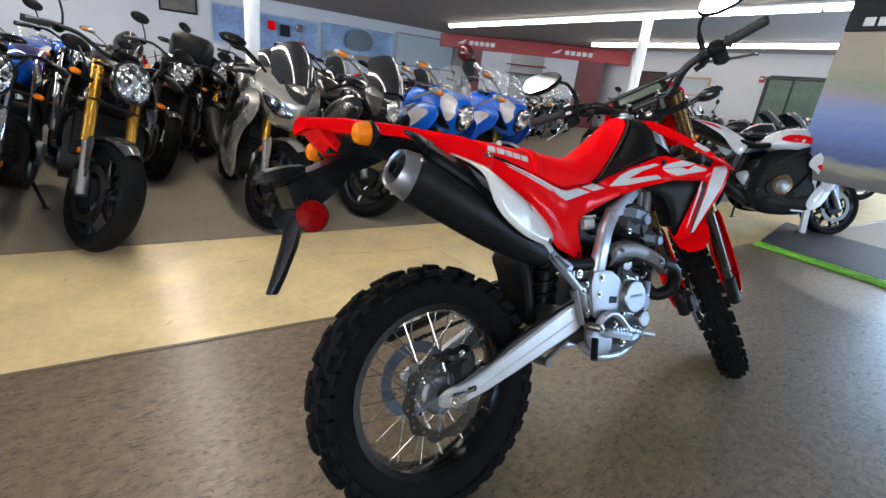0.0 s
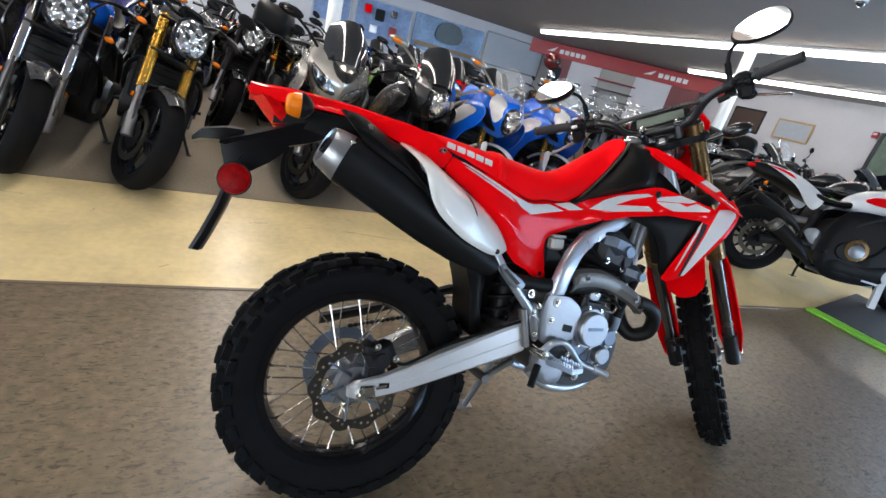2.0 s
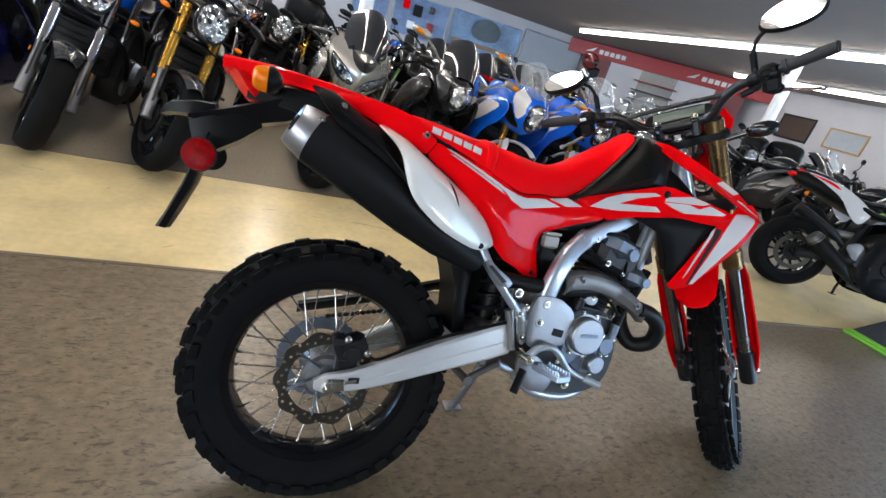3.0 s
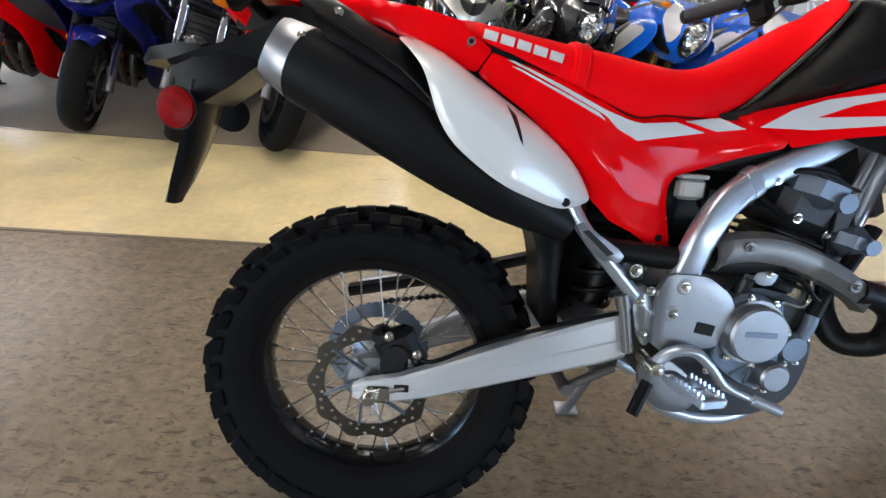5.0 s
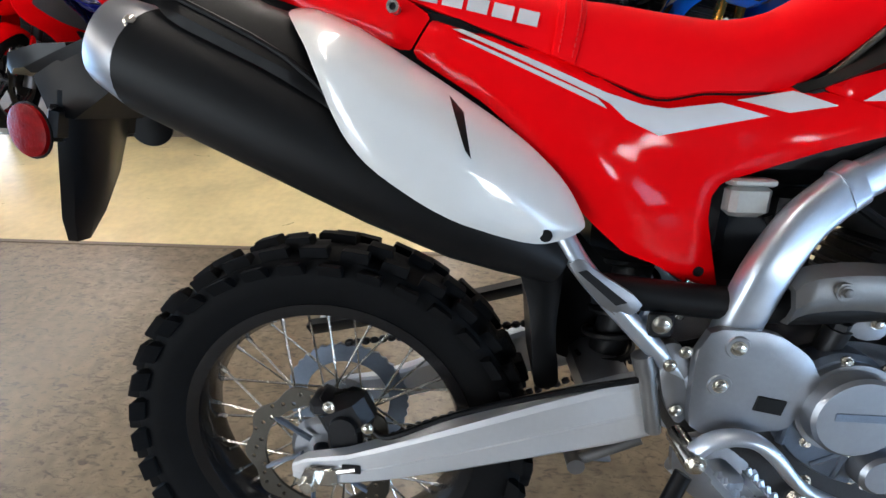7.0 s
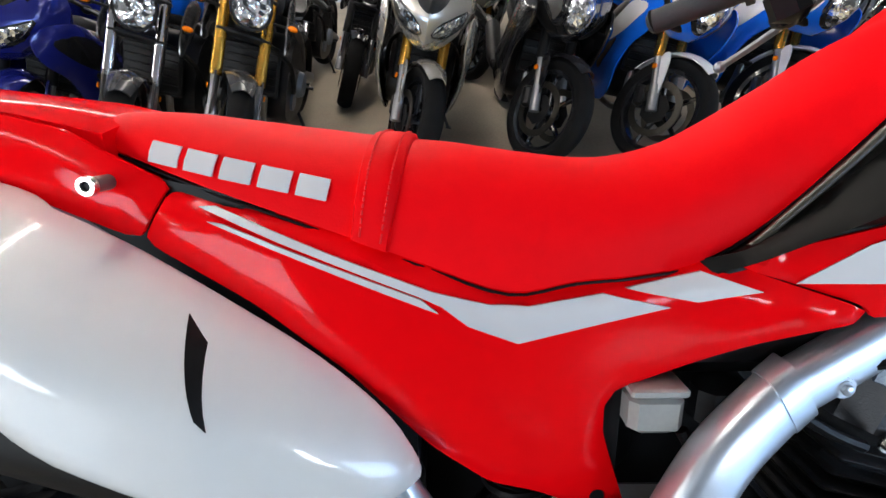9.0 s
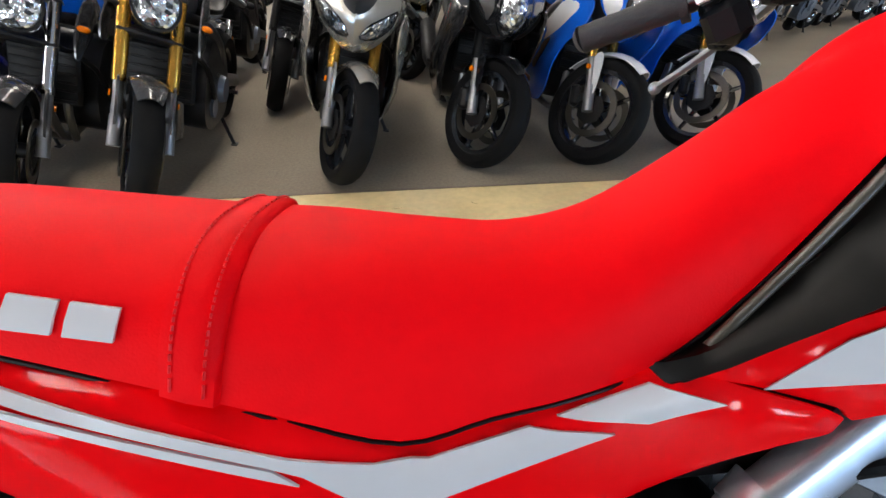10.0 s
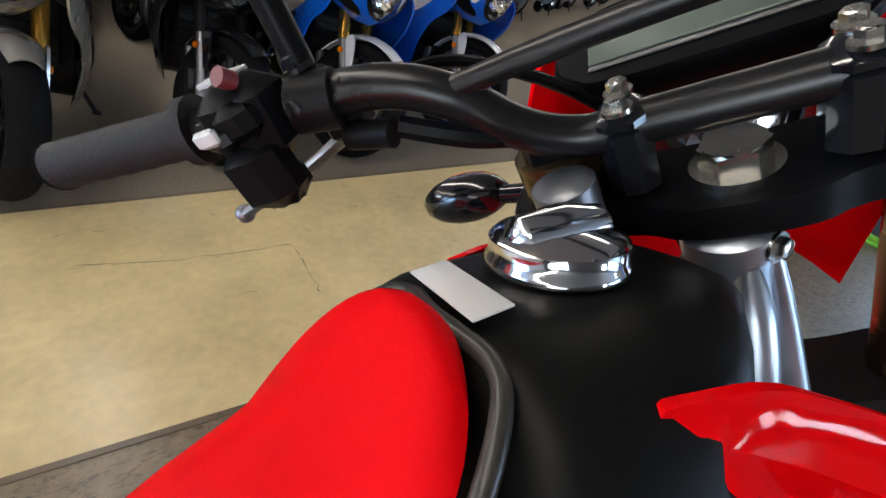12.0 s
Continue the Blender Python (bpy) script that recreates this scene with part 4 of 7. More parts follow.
for s in (-1, 1):
    st = part("rear_indicator", Geo().tube([(-0.19, s * 0.04, 0.935), (-0.19, s * 0.12, 0.940)], 0.009, 10).rings([[(-0.190 + x, s * 0.155 + 0.030 * k * math.cos(t), 0.940 + 0.026 * k * math.sin(t)) for t in (2 * math.pi * i / 16 for i in range(16))] for x, k in ((-0.012, 1.0), (-0.004, 0.98), (0.008, 0.6), (0.014, 0.3))]), BLACK_P, bike, "black indicator body with an amber lens")
    part("indicator_lens", Geo().rings([[(-0.190 + x, s * 0.155 + 0.028 * k * math.cos(t), 0.940 + 0.0245 * k * math.sin(t)) for t in (2 * math.pi * i / 16 for i in range(16))] for x, k in ((-0.038, 0.55), (-0.034, 0.8), (-0.024, 0.95), (-0.012, 1.0))]), AMBER, st, "amber lens")
part("under_tail", Geo().rings([[(x, w * t, z) for t in (-1, -0.6, 0.6, 1)] + [(x, w * t, z2) for t in (1, 0.6, -0.6, -1)] for x, w, z, z2 in ((-0.24, 0.04, 0.945, 0.915), (-0.15, 0.06, 0.950, 0.905), (0.0, 0.085, 0.94, 0.87), (0.2, 0.10, 0.90, 0.78), (0.33, 0.09, 0.84, 0.66))]), BLACK_P, bike, "black inner mudguard under the tail")
pc = part("plate_carrier", Geo().rings([[(x + dx, w * t, z + 0.004 - 0.010 * abs(t) ** 2) for t in np.linspace(-1, 1, 7)] + [(x - dx * 0.5, w * 0.85 * t, z - th) for t in np.linspace(1, -1, 7)] for x, w, z, th, dx in ((-0.34, 0.062, 0.862, 0.012, 0), (-0.29, 0.066, 0.880, 0.030, 0), (-0.23, 0.060, 0.905, 0.045, 0), (-0.16, 0.055, 0.936, 0.055, 0), (-0.09, 0.06, 0.962, 0.05, 0))]), TAILP, bike, "black plastic plate carrier and rear mudguard")
part("plate_lamp", Geo().rings([[(x, w * t, z + 0.008 * (1 - abs(t))) for t in np.linspace(-1, 1, 7)] + [(x, w * 0.9 * t, z - th) for t in np.linspace(1, -1, 7)] for x, w, z, th in ((-0.392, 0.032, 0.858, 0.008), (-0.375, 0.045, 0.874, 0.018), (-0.33, 0.05, 0.884, 0.024), (-0.295, 0.045, 0.886, 0.022))]), TAILP, pc)
part("plate_box", Geo().rings([[(x, w * t, z) for t in (-1, -0.8, 0.8, 1)] + [(x + 0.012, w * t, z2) for t in (1, 0.8, -0.8, -1)] for x, w, z, z2 in ((-0.338, 0.055, 0.846, 0.800), (-0.30, 0.062, 0.862, 0.795), (-0.255, 0.058, 0.880, 0.825), (-0.215, 0.05, 0.895, 0.86))]), TAILP, pc)
part("plate_bracket", Geo().box((-0.312, 0, 0.79), (0.014, 0.15, 0.045), 0.006, rot("Y", 18, (-0.312, 0, 0.79))), FLAP, pc)
part("mud_flap", Geo().rings([[(x, -w, z), (x + 0.012, -w * 0.8, z - 0.002), (x + 0.02, 0, z), (x + 0.012, w * 0.8, z - 0.002), (x, w, z), (x - 0.006, w * 0.6, z), (x - 0.008, 0, z), (x - 0.006, -w * 0.6, z)] for x, w, z in ((-0.30, 0.065, 0.83), (-0.318, 0.06, 0.775), (-0.335, 0.052, 0.72), (-0.36, 0.036, 0.66), (-0.378, 0.015, 0.622))]), FLAP, pc, "pointed black mudguard tip")
for s in (-1, 1):
    RM = Matrix.Translation((-0.305, s * 0.094, 0.783)) @ Matrix.Rotation(radians(s * 12), 4, "Z")
    rf = part("reflector", Geo().tube([(0, -0.010 * -s, 0), (0, s * 0.012, 0)], 0.033, 28, m=RM), BLACK_P, pc)
    part("reflector_lens", Geo().rings([[(0.031 * k * math.cos(t), s * d, 0.031 * k * math.sin(t)) for t in (2 * math.pi * i / 28 for i in range(28))] for d, k in ((0.011, 1), (0.016, 0.97), (0.019, 0.6))], m=RM), REFLEX, rf, "round red reflector")


# tank
TANK = [(0.50, 0.822, 0.04, 0.828), (0.56, 0.828, 0.084, 0.838), (0.62, 0.840, 0.098, 0.880), (0.68, 0.850, 0.112, 0.940), (0.73, 0.86, 0.120, 1.004), (0.77, 0.865, 0.126, 1.040), (0.82, 0.87, 0.116, 1.046), (0.86, 0.88, 0.086, 1.045), (0.895, 0.89, 0.058, 1.042), (0.918, 0.90, 0.040, 1.036), (0.934, 0.91, 0.026, 1.020)]
trings = []
for x, zb, w, zt in spline(TANK, 4):
    wt = min(w * 0.75, lerp(x, (0.70, 0.78, 0.86, 0.92), (0.054, 0.059, 0.058, 0.038)))
    dip = 0.05 * max(0.0, min(1.0, (0.768 - x) / 0.02))                # hollow under the seat's nose
    bt = lerp(x, (0.56, 0.677, 0.812, 0.84, 0.915), (0.850, 0.873, 0.912, 0.913, 0.900))
    wl = min(w, lerp(x, (0.55, 0.62, 0.7, 0.82, 0.95), (0.084, 0.080, 0.086, 0.110, 0.14)))
    h = zt - zb
    z2 = max(zb + h * 0.35, min(bt + 0.016, zb + h * 0.5))
    trings.append([(x, -wl * 0.9, zb), (x, -wl, zb + h * 0.1), (x, -wl, min(bt - 0.004, zb + h * 0.3)), (x, -w, z2), (x, -(w * 0.8 + wt * 0.2), max(z2 + 0.01, zb + h * 0.62)), (x, -(w * 0.35 + wt * 0.65), zb + h * 0.86), (x, -wt * 0.97, zb + h * 0.955 - dip * 0.4), (x, -wt * 0.7, zb + h * 0.99 - dip), (x, 0, zt - dip)])
    trings[-1] += [(a, -b, c) for a, b, c in reversed(trings[-1][:-1])]
tank = part("fuel_tank", Geo().rings(trings), TANKP, bike, "satin black plastic fuel tank", smooth=50)
lip = [(0.586, -0.077, 0.850), (0.612, -0.075, 0.874), (0.662, -0.0735, 0.924), (0.716, -0.072, 0.985), (0.745, -0.063, 1.020), (0.765, -0.047, 1.037), (0.772, -0.031, 1.041), (0.770, -0.014, 1.043), (0.768, 0.0, 1.044)]
part("tank_lip", Geo().tube(lip + [(a, -b * 0.84, c) for a, b, c in reversed(lip[:-1])], 0.0036, 10, 5), LIPP, tank, "raised black lip along the seat")
cap = part("fuel_cap", Geo().revolve([(0.0, 0.0), (0.0325, 0.0), (0.0325, 0.003), (0.031, 0.005), (0.031, 0.012), (0.028, 0.015), (0.0, 0.018)], (0.838, 0.012, 1.047), "z", 40, closed=False), CHROME, tank, "polished chrome fuel cap with a ridge")
part("cap_ridge", Geo().rings([[(0.838 + x * 0.82, 0.012 + w * math.cos(t), 1.061 + h * max(0, math.sin(t))) for t in (2 * math.pi * i / 20 for i in range(20))] for x, w, h in ((-0.034, 0.004, 0.002), (-0.028, 0.010, 0.010), (0, 0.012, 0.013), (0.028, 0.010, 0.010), (0.034, 0.004, 0.002))]), CHROME, cap)
part("warning_label", Geo().box((0.783, 0.007, 1.0486), (0.018, 0.049, 0.0012), 0.0003, rot("Y", -6, (0.782, 0.007, 1.0478))), LABEL, tank, "white sticker with small grey print")

# shrouds
UPPER = [(0.804, 1.033), (0.850, 1.034), (0.905, 1.012), (1.038, 0.944), (1.098, 0.908), (1.116, 0.888), (1.112, 0.874), (1.085, 0.858), (1.03, 0.868), (0.98, 0.912), (0.925, 0.947), (0.892, 0.967), (0.857, 0.987), (0.828, 1.003)]
y_up = lambda x, z: -(lerp(x, (0.80, 0.86, 0.95, 1.05, 1.16), (0.071, 0.088, 0.128, 0.165, 0.180)) + 1.5 * max(0, 1.03 - z - 0.45 * (x - 0.8)))
BAND = [(0.570, 0.838), (0.677, 0.868), (0.812, 0.912), (0.840, 0.913), (0.915, 0.897), (1.015, 0.876), (1.056, 0.859), (1.007, 0.832), (0.94, 0.833), (0.870, 0.836), (0.753, 0.817), (0.682, 0.795), (0.672, 0.806)]
y_band = lambda x, z: -(lerp(x, (0.55, 0.62, 0.7, 0.82, 0.95, 1.08, 1.16), (0.09, 0.086, 0.094, 0.136, 0.165, 0.192, 0.194)) - 0.16 * max(0, 0.80 - z))
WING = [(1.118, 0.884), (1.128, 0.868), (1.118, 0.838), (1.036, 0.725), (0.972, 0.650), (0.930, 0.634), (0.908, 0.643), (0.955, 0.748), (0.990, 0.827), (1.030, 0.868), (1.045, 0.898), (1.085, 0.908)]
LETTERS = [[(0.618, 0.824), (0.664, 0.855), (0.714, 0.875), (0.790, 0.890), (0.808, 0.885), (0.749, 0.868), (0.704, 0.846), (0.800, 0.854), (0.815, 0.842), (0.702, 0.826)],
           [(0.822, 0.884), (0.897, 0.898), (0.952, 0.887), (0.930, 0.880), (0.820, 0.873)],
           [(0.819, 0.870), (0.892, 0.876), (0.922, 0.868), (0.953, 0.882), (1.005, 0.868), (0.998, 0.862), (0.881, 0.850), (0.842, 0.860)]]
WDEC = [[(1.036, 0.874), (1.097, 0.880), (1.102, 0.858), (0.975, 0.659), (0.966, 0.658), (1.010, 0.812)], [(1.028, 0.912), (1.092, 0.904), (1.112, 0.884), (1.078, 0.874), (1.040, 0.884)]]
WLINE = [(0.988, 0.826), (1.004, 0.824), (0.963, 0.656), (0.957, 0.655)]
SLIVER = [(0.984, 0.828), (0.979, 0.800), (0.948, 0.690), (0.940, 0.672), (0.955, 0.740), (0.974, 0.815)]
NOSE = [(0.985, 0.951), (1.000, 0.959), (1.050, 0.933), (1.036, 0.926)]
for mir in (False, True):
    fl = (lambda q: q.mirrored()) if mir else (lambda q: q)
    sh = part("shroud", fl(Geo().panel(BAND, y_band, 0.004, 0.012, 0.008, 0.004, 2, 0.10)), RED, bike, "glossy red radiator shroud with pale graphics")
    part("shroud_arm", fl(Geo().panel(UPPER, y_up, 0.005, 0.010, 0.012, 0.006, 2, 0.15)), RED, sh)
    part("shroud_wing", fl(Geo().panel(WING, y_band, 0.004, 0.012, 0.010, 0.005, 2, 0.10)), RED, sh)
    for o in LETTERS:
        part("graphic", fl(Geo().panel(o, lambda x, z: y_band(x, z) - 0.0015, 0.001, 0.01, 0.001, 0, 0)), DECAL, sh, "pale grey graphic decal")
    part("graphic", fl(Geo().panel(WDEC[0], lambda x, z: y_band(x, z) - 0.0015, 0.001, 0.01, 0.001, 0, 0)), DECAL, sh, "pale grey graphic decal")
    part("graphic", fl(Geo().panel(SLIVER, lambda x, z: y_band(x, z) - 0.0015, 0.001, 0.01, 0.001, 0, 0)), DECAL, sh, "pale grey graphic decal")
    part("pinstripe", fl(Geo().panel(WLINE, lambda x, z: y_band(x, z) - 0.0018, 0.001, 0.004, 0.001, 0, 0)), BLACK_M, sh, "black pinstripe")
    for o in (WDEC[1], NOSE):
        part("graphic", fl(Geo().panel(o, lambda x, z: y_up(x, z) - 0.0015, 0.001, 0.01, 0.001, 0, 0)), DECAL, sh, "pale grey graphic decal")
    part("shroud_bolt", fl(Geo().bolt((0.822, y_band(0.822, 0.892) - 0.001, 0.892), (0, -1, 0), 0.0075, 0.005)), BLACK_M, sh)
    part("shroud_inner", fl(Geo().panel([(0.74, 0.822), (0.80, 0.835), (0.95, 0.838), (1.03, 0.86), (1.0, 0.80), (0.955, 0.70), (0.93, 0.645), (0.908, 0.66), (0.888, 0.725), (0.845, 0.785), (0.79, 0.805)], lambda x, z: y_band(x, z) + 0.014, 0.005, 0.016)), BLACK_P, sh, "black inner shroud")
    # added black sheet: darkens the gap between arm and band like shade
    part("shade_sheet", fl(Geo().panel([(0.862, 0.978), (0.905, 0.960), (0.955, 0.925), (1.000, 0.885), (1.01, 0.855), (0.95, 0.850), (0.87, 0.865), (0.850, 0.900)], lambda x, z: -(0.066 + 0.25 * max(0, x - 0.86)), 0.004, 0.012)), BLACK_P, sh, "added black sheet standing for the shade inside the shroud")
    part("radiator", fl(Geo().box((0.94, -0.07, 0.78), (0.035, 0.09, 0.22), 0.008, rot("Y", -24, (0.94, -0.07, 0.78)))), DARKM, sh, "finned radiator core")

# white heat shield over the silencer
WH = [(0.040, 0.885), (0.021, 0.905), (0.030, 0.914), (0.076, 0.900), (0.166, 0.847), (0.258, 0.788), (0.310, 0.741), (0.338, 0.693), (0.327, 0.684), (0.290, 0.675), (0.257, 0.681), (0.181, 0.709), (0.112, 0.757), (0.085, 0.793), (0.062, 0.858)]
hs = part("heat_shield", Geo().panel(WH, y_white, 0.004, 0.008, 0.012, 0.006), WHITE_P, bike, "white plastic silencer shield")
part("shield_slot", Geo().panel([(0.186, 0.825), (0.201, 0.809), (0.210, 0.766), (0.204, 0.774)], lambda x, z: y_white(x, z) - 0.0008, 0.001, 0.006, 0.001, 0, 0), BLACK_M, hs, "dark slot")
part("shield_bolt", Geo().tube([(0.289, y_white(0.289, 0.687) - 0.001, 0.687), (0.289, y_white(0.289, 0.684) + 0.006, 0.687)], [0.0068, 0.0068], 14), BLACK_M, hs)

# silencer: body, end cap, black cover
M0, M1 = V(-0.148, -0.158, 0.874), V(0.29, -0.105, 0.652)
ax = (M1 - M0) / np.linalg.norm(M1 - M0)
sd = np.cross(ax, V(0, 0, 1))
sd /= np.linalg.norm(sd)
upv = np.cross(sd, ax)


def mring(s, ra, rb, n=28, slant=0.0):
    c = M0 + ax * s
    return [c - ax * slant * math.cos(t) + ra * math.cos(t) * sd + rb * math.sin(t) * upv for t in (2 * math.pi * i / n for i in range(n))]


sil = part("silencer", Geo().rings([mring(s, a, b, slant=k) for s, a, b, k in ((0.045, 0.046, 0.049, 0.016), (0.049, 0.0495, 0.0535, 0.016), (0.30, 0.050, 0.055, 0), (0.40, 0.046, 0.050, 0), (0.46, 0.036, 0.040, 0), (0.52, 0.026, 0.026, 0))]), BLACK_M, bike, "matt black exhaust silencer")
ec = part("end_cap", Geo().rings([mring(s, a, b, slant=0.016 if s > 0.03 else 0) for s, a, b in ((0.066, 0.0485, 0.0525), (0.046, 0.0485, 0.0525), (0.008, 0.041, 0.045), (0.0, 0.037, 0.041), (0.004, 0.032, 0.036), (0.02, 0.030, 0.034))], cap=False), ENDC, sil, "brushed metal end cap")
part("outlet", Geo().rings([mring(0.012, 0.032, 0.036), mring(0.016, 0.032, 0.036)]).rings([mring(s, r, r) for s, r in ((-0.002, 0.0125), (-0.002, 0.017), (0.02, 0.017))], cap=False), DARKM, ec)
for t in (2.3, 4.0, 0.6):
    c = M0 + ax * 0.035 + 0.046 * math.cos(t) * sd + 0.050 * math.sin(t) * upv
    part("cap_bolt", Geo().bolt(c, math.cos(t) * sd + math.sin(t) * upv, 0.0048, 0.006), ZINC, ec)
y_cov = lambda x, z: -(0.205 - 0.10 * (x + 0.1) - 5.0 * max(0, z - (0.868 - 0.52 * (x + 0.13))) ** 2)
mc = part("silencer_cover", Geo().panel([(-0.127, 0.950), (-0.075, 0.950), (0.010, 0.906), (0.070, 0.905), (0.076, 0.850), (0.118, 0.765), (0.088, 0.800), (0.02, 0.842), (-0.07, 0.886), (-0.097, 0.918)], y_cov, 0.006, 0.011, 0.012, 0.008, 2, 0.12), BLACK_P, bike, "black plastic cover along the silencer")
part("cover_ridge", Geo().tube([(x, y_cov(x, z) - 0.001, z) for x, z in ((-0.085, 0.915), (-0.06, 0.905), (0.03, 0.858), (0.095, 0.80))], 0.003, 8, 3), BLACK_P, mc)
for x, z in ((-0.059, 0.924),):
    part("cover_bolt", Geo().bolt((x, y_cov(x, z), z), (0, -1, 0.2), 0.005, 0.004), ZINC, mc)

# frame: spars, plates, rear tubes
def beam(pts, hw, hd, n=5):
    """a bar of rounded oblong section; hw in the x-z plane, hd along y"""
    Q, R = spline(pts, n), []
    for i, p in enumerate(Q):
        d = Q[min(i + 1, len(Q) - 1)] - Q[max(i - 1, 0)]
        a = V(-d[2], 0, d[0]) / math.hypot(d[0], d[2])
        R.append([p + a * hw * math.copysign(abs(math.cos(t)) ** 0.6, math.cos(t)) + V(0, 1, 0) * hd * math.copysign(abs(math.sin(t)) ** 0.6, math.sin(t)) for t in (2 * math.pi * k / 24 for k in range(24))])
    return Geo().rings(R)


for s in (-1, 1):
    sp = part("frame_spar", beam([(0.512, s * 0.108, 0.470), (0.520, s * 0.112, 0.560), (0.527, s * 0.118, 0.605), (0.540, s * 0.120, 0.650), (0.571, s * 0.110, 0.697), (0.622, s * 0.091, 0.735)], 0.0245, 0.017), ALU, bike, "silver painted steel frame spar", smooth=35)
    part("spar_collar", beam([(0.612, s * 0.0945, 0.729), (0.631, s * 0.0875, 0.7405)], 0.0262, 0.0185), ALU, sp, smooth=35)
    part("upper_spar", beam([(0.625, s * 0.090, 0.737), (0.697, s * 0.075, 0.771), (0.768, s * 0.062, 0.803), (0.85, s * 0.048, 0.86), (0.915, s * 0.036, 0.94)], 0.0215, 0.0155), ALU, sp, smooth=35)
    part("spar_boss", Geo().tube([(0.662, s * 0.098, 0.742), (0.662, s * 0.082, 0.742)], 0.009, 14).bolt((0.662, s * 0.098, 0.742), (0, s, 0), 0.0045, 0.005), ALU, sp)
    part("pivot_plate", Geo().panel([(0.470, 0.548), (0.484, 0.580), (0.552, 0.578), (0.592, 0.552), (0.612, 0.520), (0.600, 0.484), (0.586, 0.455), (0.540, 0.448), (0.494, 0.442), (0.474, 0.456)], lambda x, z: -0.141, 0.012, 0.012, 0.004, 0.002, 1, 0.15) if s < 0 else Geo().panel([(0.466, 0.535), (0.489, 0.582), (0.584, 0.553), (0.618, 0.512), (0.600, 0.458), (0.485, 0.442)], lambda x, z: -0.136, 0.012, 0.02).mirrored(), ALU_B, bike, "bare alloy frame guard plate")
    part("rear_frame_tube", Geo().tube([(0.475, s * 0.115, 0.50), (0.40, s * 0.120, 0.575), (0.335, s * 0.118, 0.645), (0.26, s * 0.10, 0.75), (0.05, s * 0.08, 0.90)], 0.0125, 12, 4), ALU, bike, "silver painted rear frame tube")
part("upper_frame_tube", Geo().tube([(0.335, 0, 0.80), (0.6, 0, 0.82), (0.9, 0, 0.95)], 0.03, 12), BLACK_M, bike)
for x, z in ((0.512, 0.560), (0.500, 0.512)):
    part("plate_bolt", Geo().bolt((x, -0.1425, z), (0, -1, 0), 0.0062, 0.005), ZINC, bike)
    part("bolt_dish", Geo().revolve([(0.0085, -0.0012), (0.0125, -0.0012), (0.0140, 0.001), (0.0085, 0.001)], (x, -0.1415, z), "y", 24), ALU_B, bike)
part("plate_window", Geo().box((0.560, -0.1405, 0.488), (0.034, 0.004, 0.020), 0.001, rot("Y", 10, (0.56, -0.1405, 0.488))), BLACK_M, bike)
part("footpeg_hanger", Geo().panel([(0.318, 0.646), (0.334, 0.656), (0.350, 0.642), (0.408, 0.606), (0.400, 0.590), (0.372, 0.588)], lambda x, z: -0.134, 0.010, 0.01, 0.006, 0.003, 1), ALU_B, bike, "bare alloy passenger peg bracket")
part("hanger_slot", Geo().panel([(0.331, 0.640), (0.340, 0.643), (0.388, 0.606), (0.376, 0.602)], lambda x, z: -0.1348, 0.001, 0.01, 0.001, 0, 0), DARKM, bike)
part("master_cylinder", Geo().tube([(0.425, -0.12, 0.515), (0.444, -0.122, 0.432)], 0.010, 14).tube([(0.418, -0.119, 0.535), (0.426, -0.12, 0.51)], 0.013, 14), GREYM, bike, "rear brake master cylinder")
part("cylinder_bracket", Geo().box((0.43, -0.128, 0.578), (0.03, 0.006, 0.03), 0.003), DARKM, bike)
part("bracket_bolt", Geo().bolt((0.43, -0.131, 0.58), (0, -1, 0), 0.008, 0.006), ZINC, bike)
part("pivot_cover", Geo().panel([(0.436, 0.55), (0.458, 0.555), (0.478, 0.52), (0.484, 0.46), (0.47, 0.44), (0.452, 0.47), (0.44, 0.51)], lambda x, z: -0.128, 0.012, 0.01, 0.01, 0.005), ALU_B, bike)
for x, z in ((0.462, 0.546), (0.447, 0.528), (0.462, 0.468)):
    part("cover_screw", Geo().bolt((x, -0.130, z), (0, -1, 0), 0.0055, 0.005), ZINC, bike)

# swingarm, chain, caliper, stand
for s in (-1, 1):
    rg = []
    for x, z, h, th in ((-0.030, 0.322, 0.022, 0.016), (-0.01, 0.324, 0.040, 0.020), (0.05, 0.332, 0.047, 0.024), (0.10, 0.346, 0.056, 0.028), (0.20, 0.381, 0.068, 0.032), (0.30, 0.415, 0.079, 0.032), (0.40, 0.445, 0.088, 0.030), (0.445, 0.458, 0.086, 0.028)):
        c = 0.30
        y = s * (0.100 if x < 0.1 else 0.100 + 0.004 * math.sin((x - 0.1) * 9))
        rg.append([(x, y + s * th * a, z + h * b) for a, b in ((-0.5, -0.40), (-0.40, -0.5), (0.36, -0.5), (0.5, -0.42), (0.5, -0.08), (0.45, -0.06), (0.45, -0.03), (0.5, -0.01), (0.5, 0.40), (0.38, 0.5), (-0.35, 0.5), (-0.5, 0.40))])
    sw = part("swingarm", Geo().rings(rg), SWING, bike, "bare aluminium swingarm", smooth=22)
    part("adjuster", Geo().box((0.016, s * 0.1145, 0.323), (0.040, 0.008, 0.030), 0.003).tube([(0.035, s * 0.112, 0.330), (0.062, s * 0.112, 0.336)], 0.005, 8), ZINC, sw)
    part("axle_nut", Geo().tube([(0, s * 0.115, 0.322), (0, s * 0.130, 0.322)], 0.0155, 6).tube([(0, s * 0.125, 0.322), (0, s * 0.138, 0.322)], 0.0085, 12), ZINC, sw)
    part("adjuster_slot", Geo().box((0.056, s * 0.1135, 0.336), (0.026, 0.003, 0.014), 0.001), DARKM, sw)
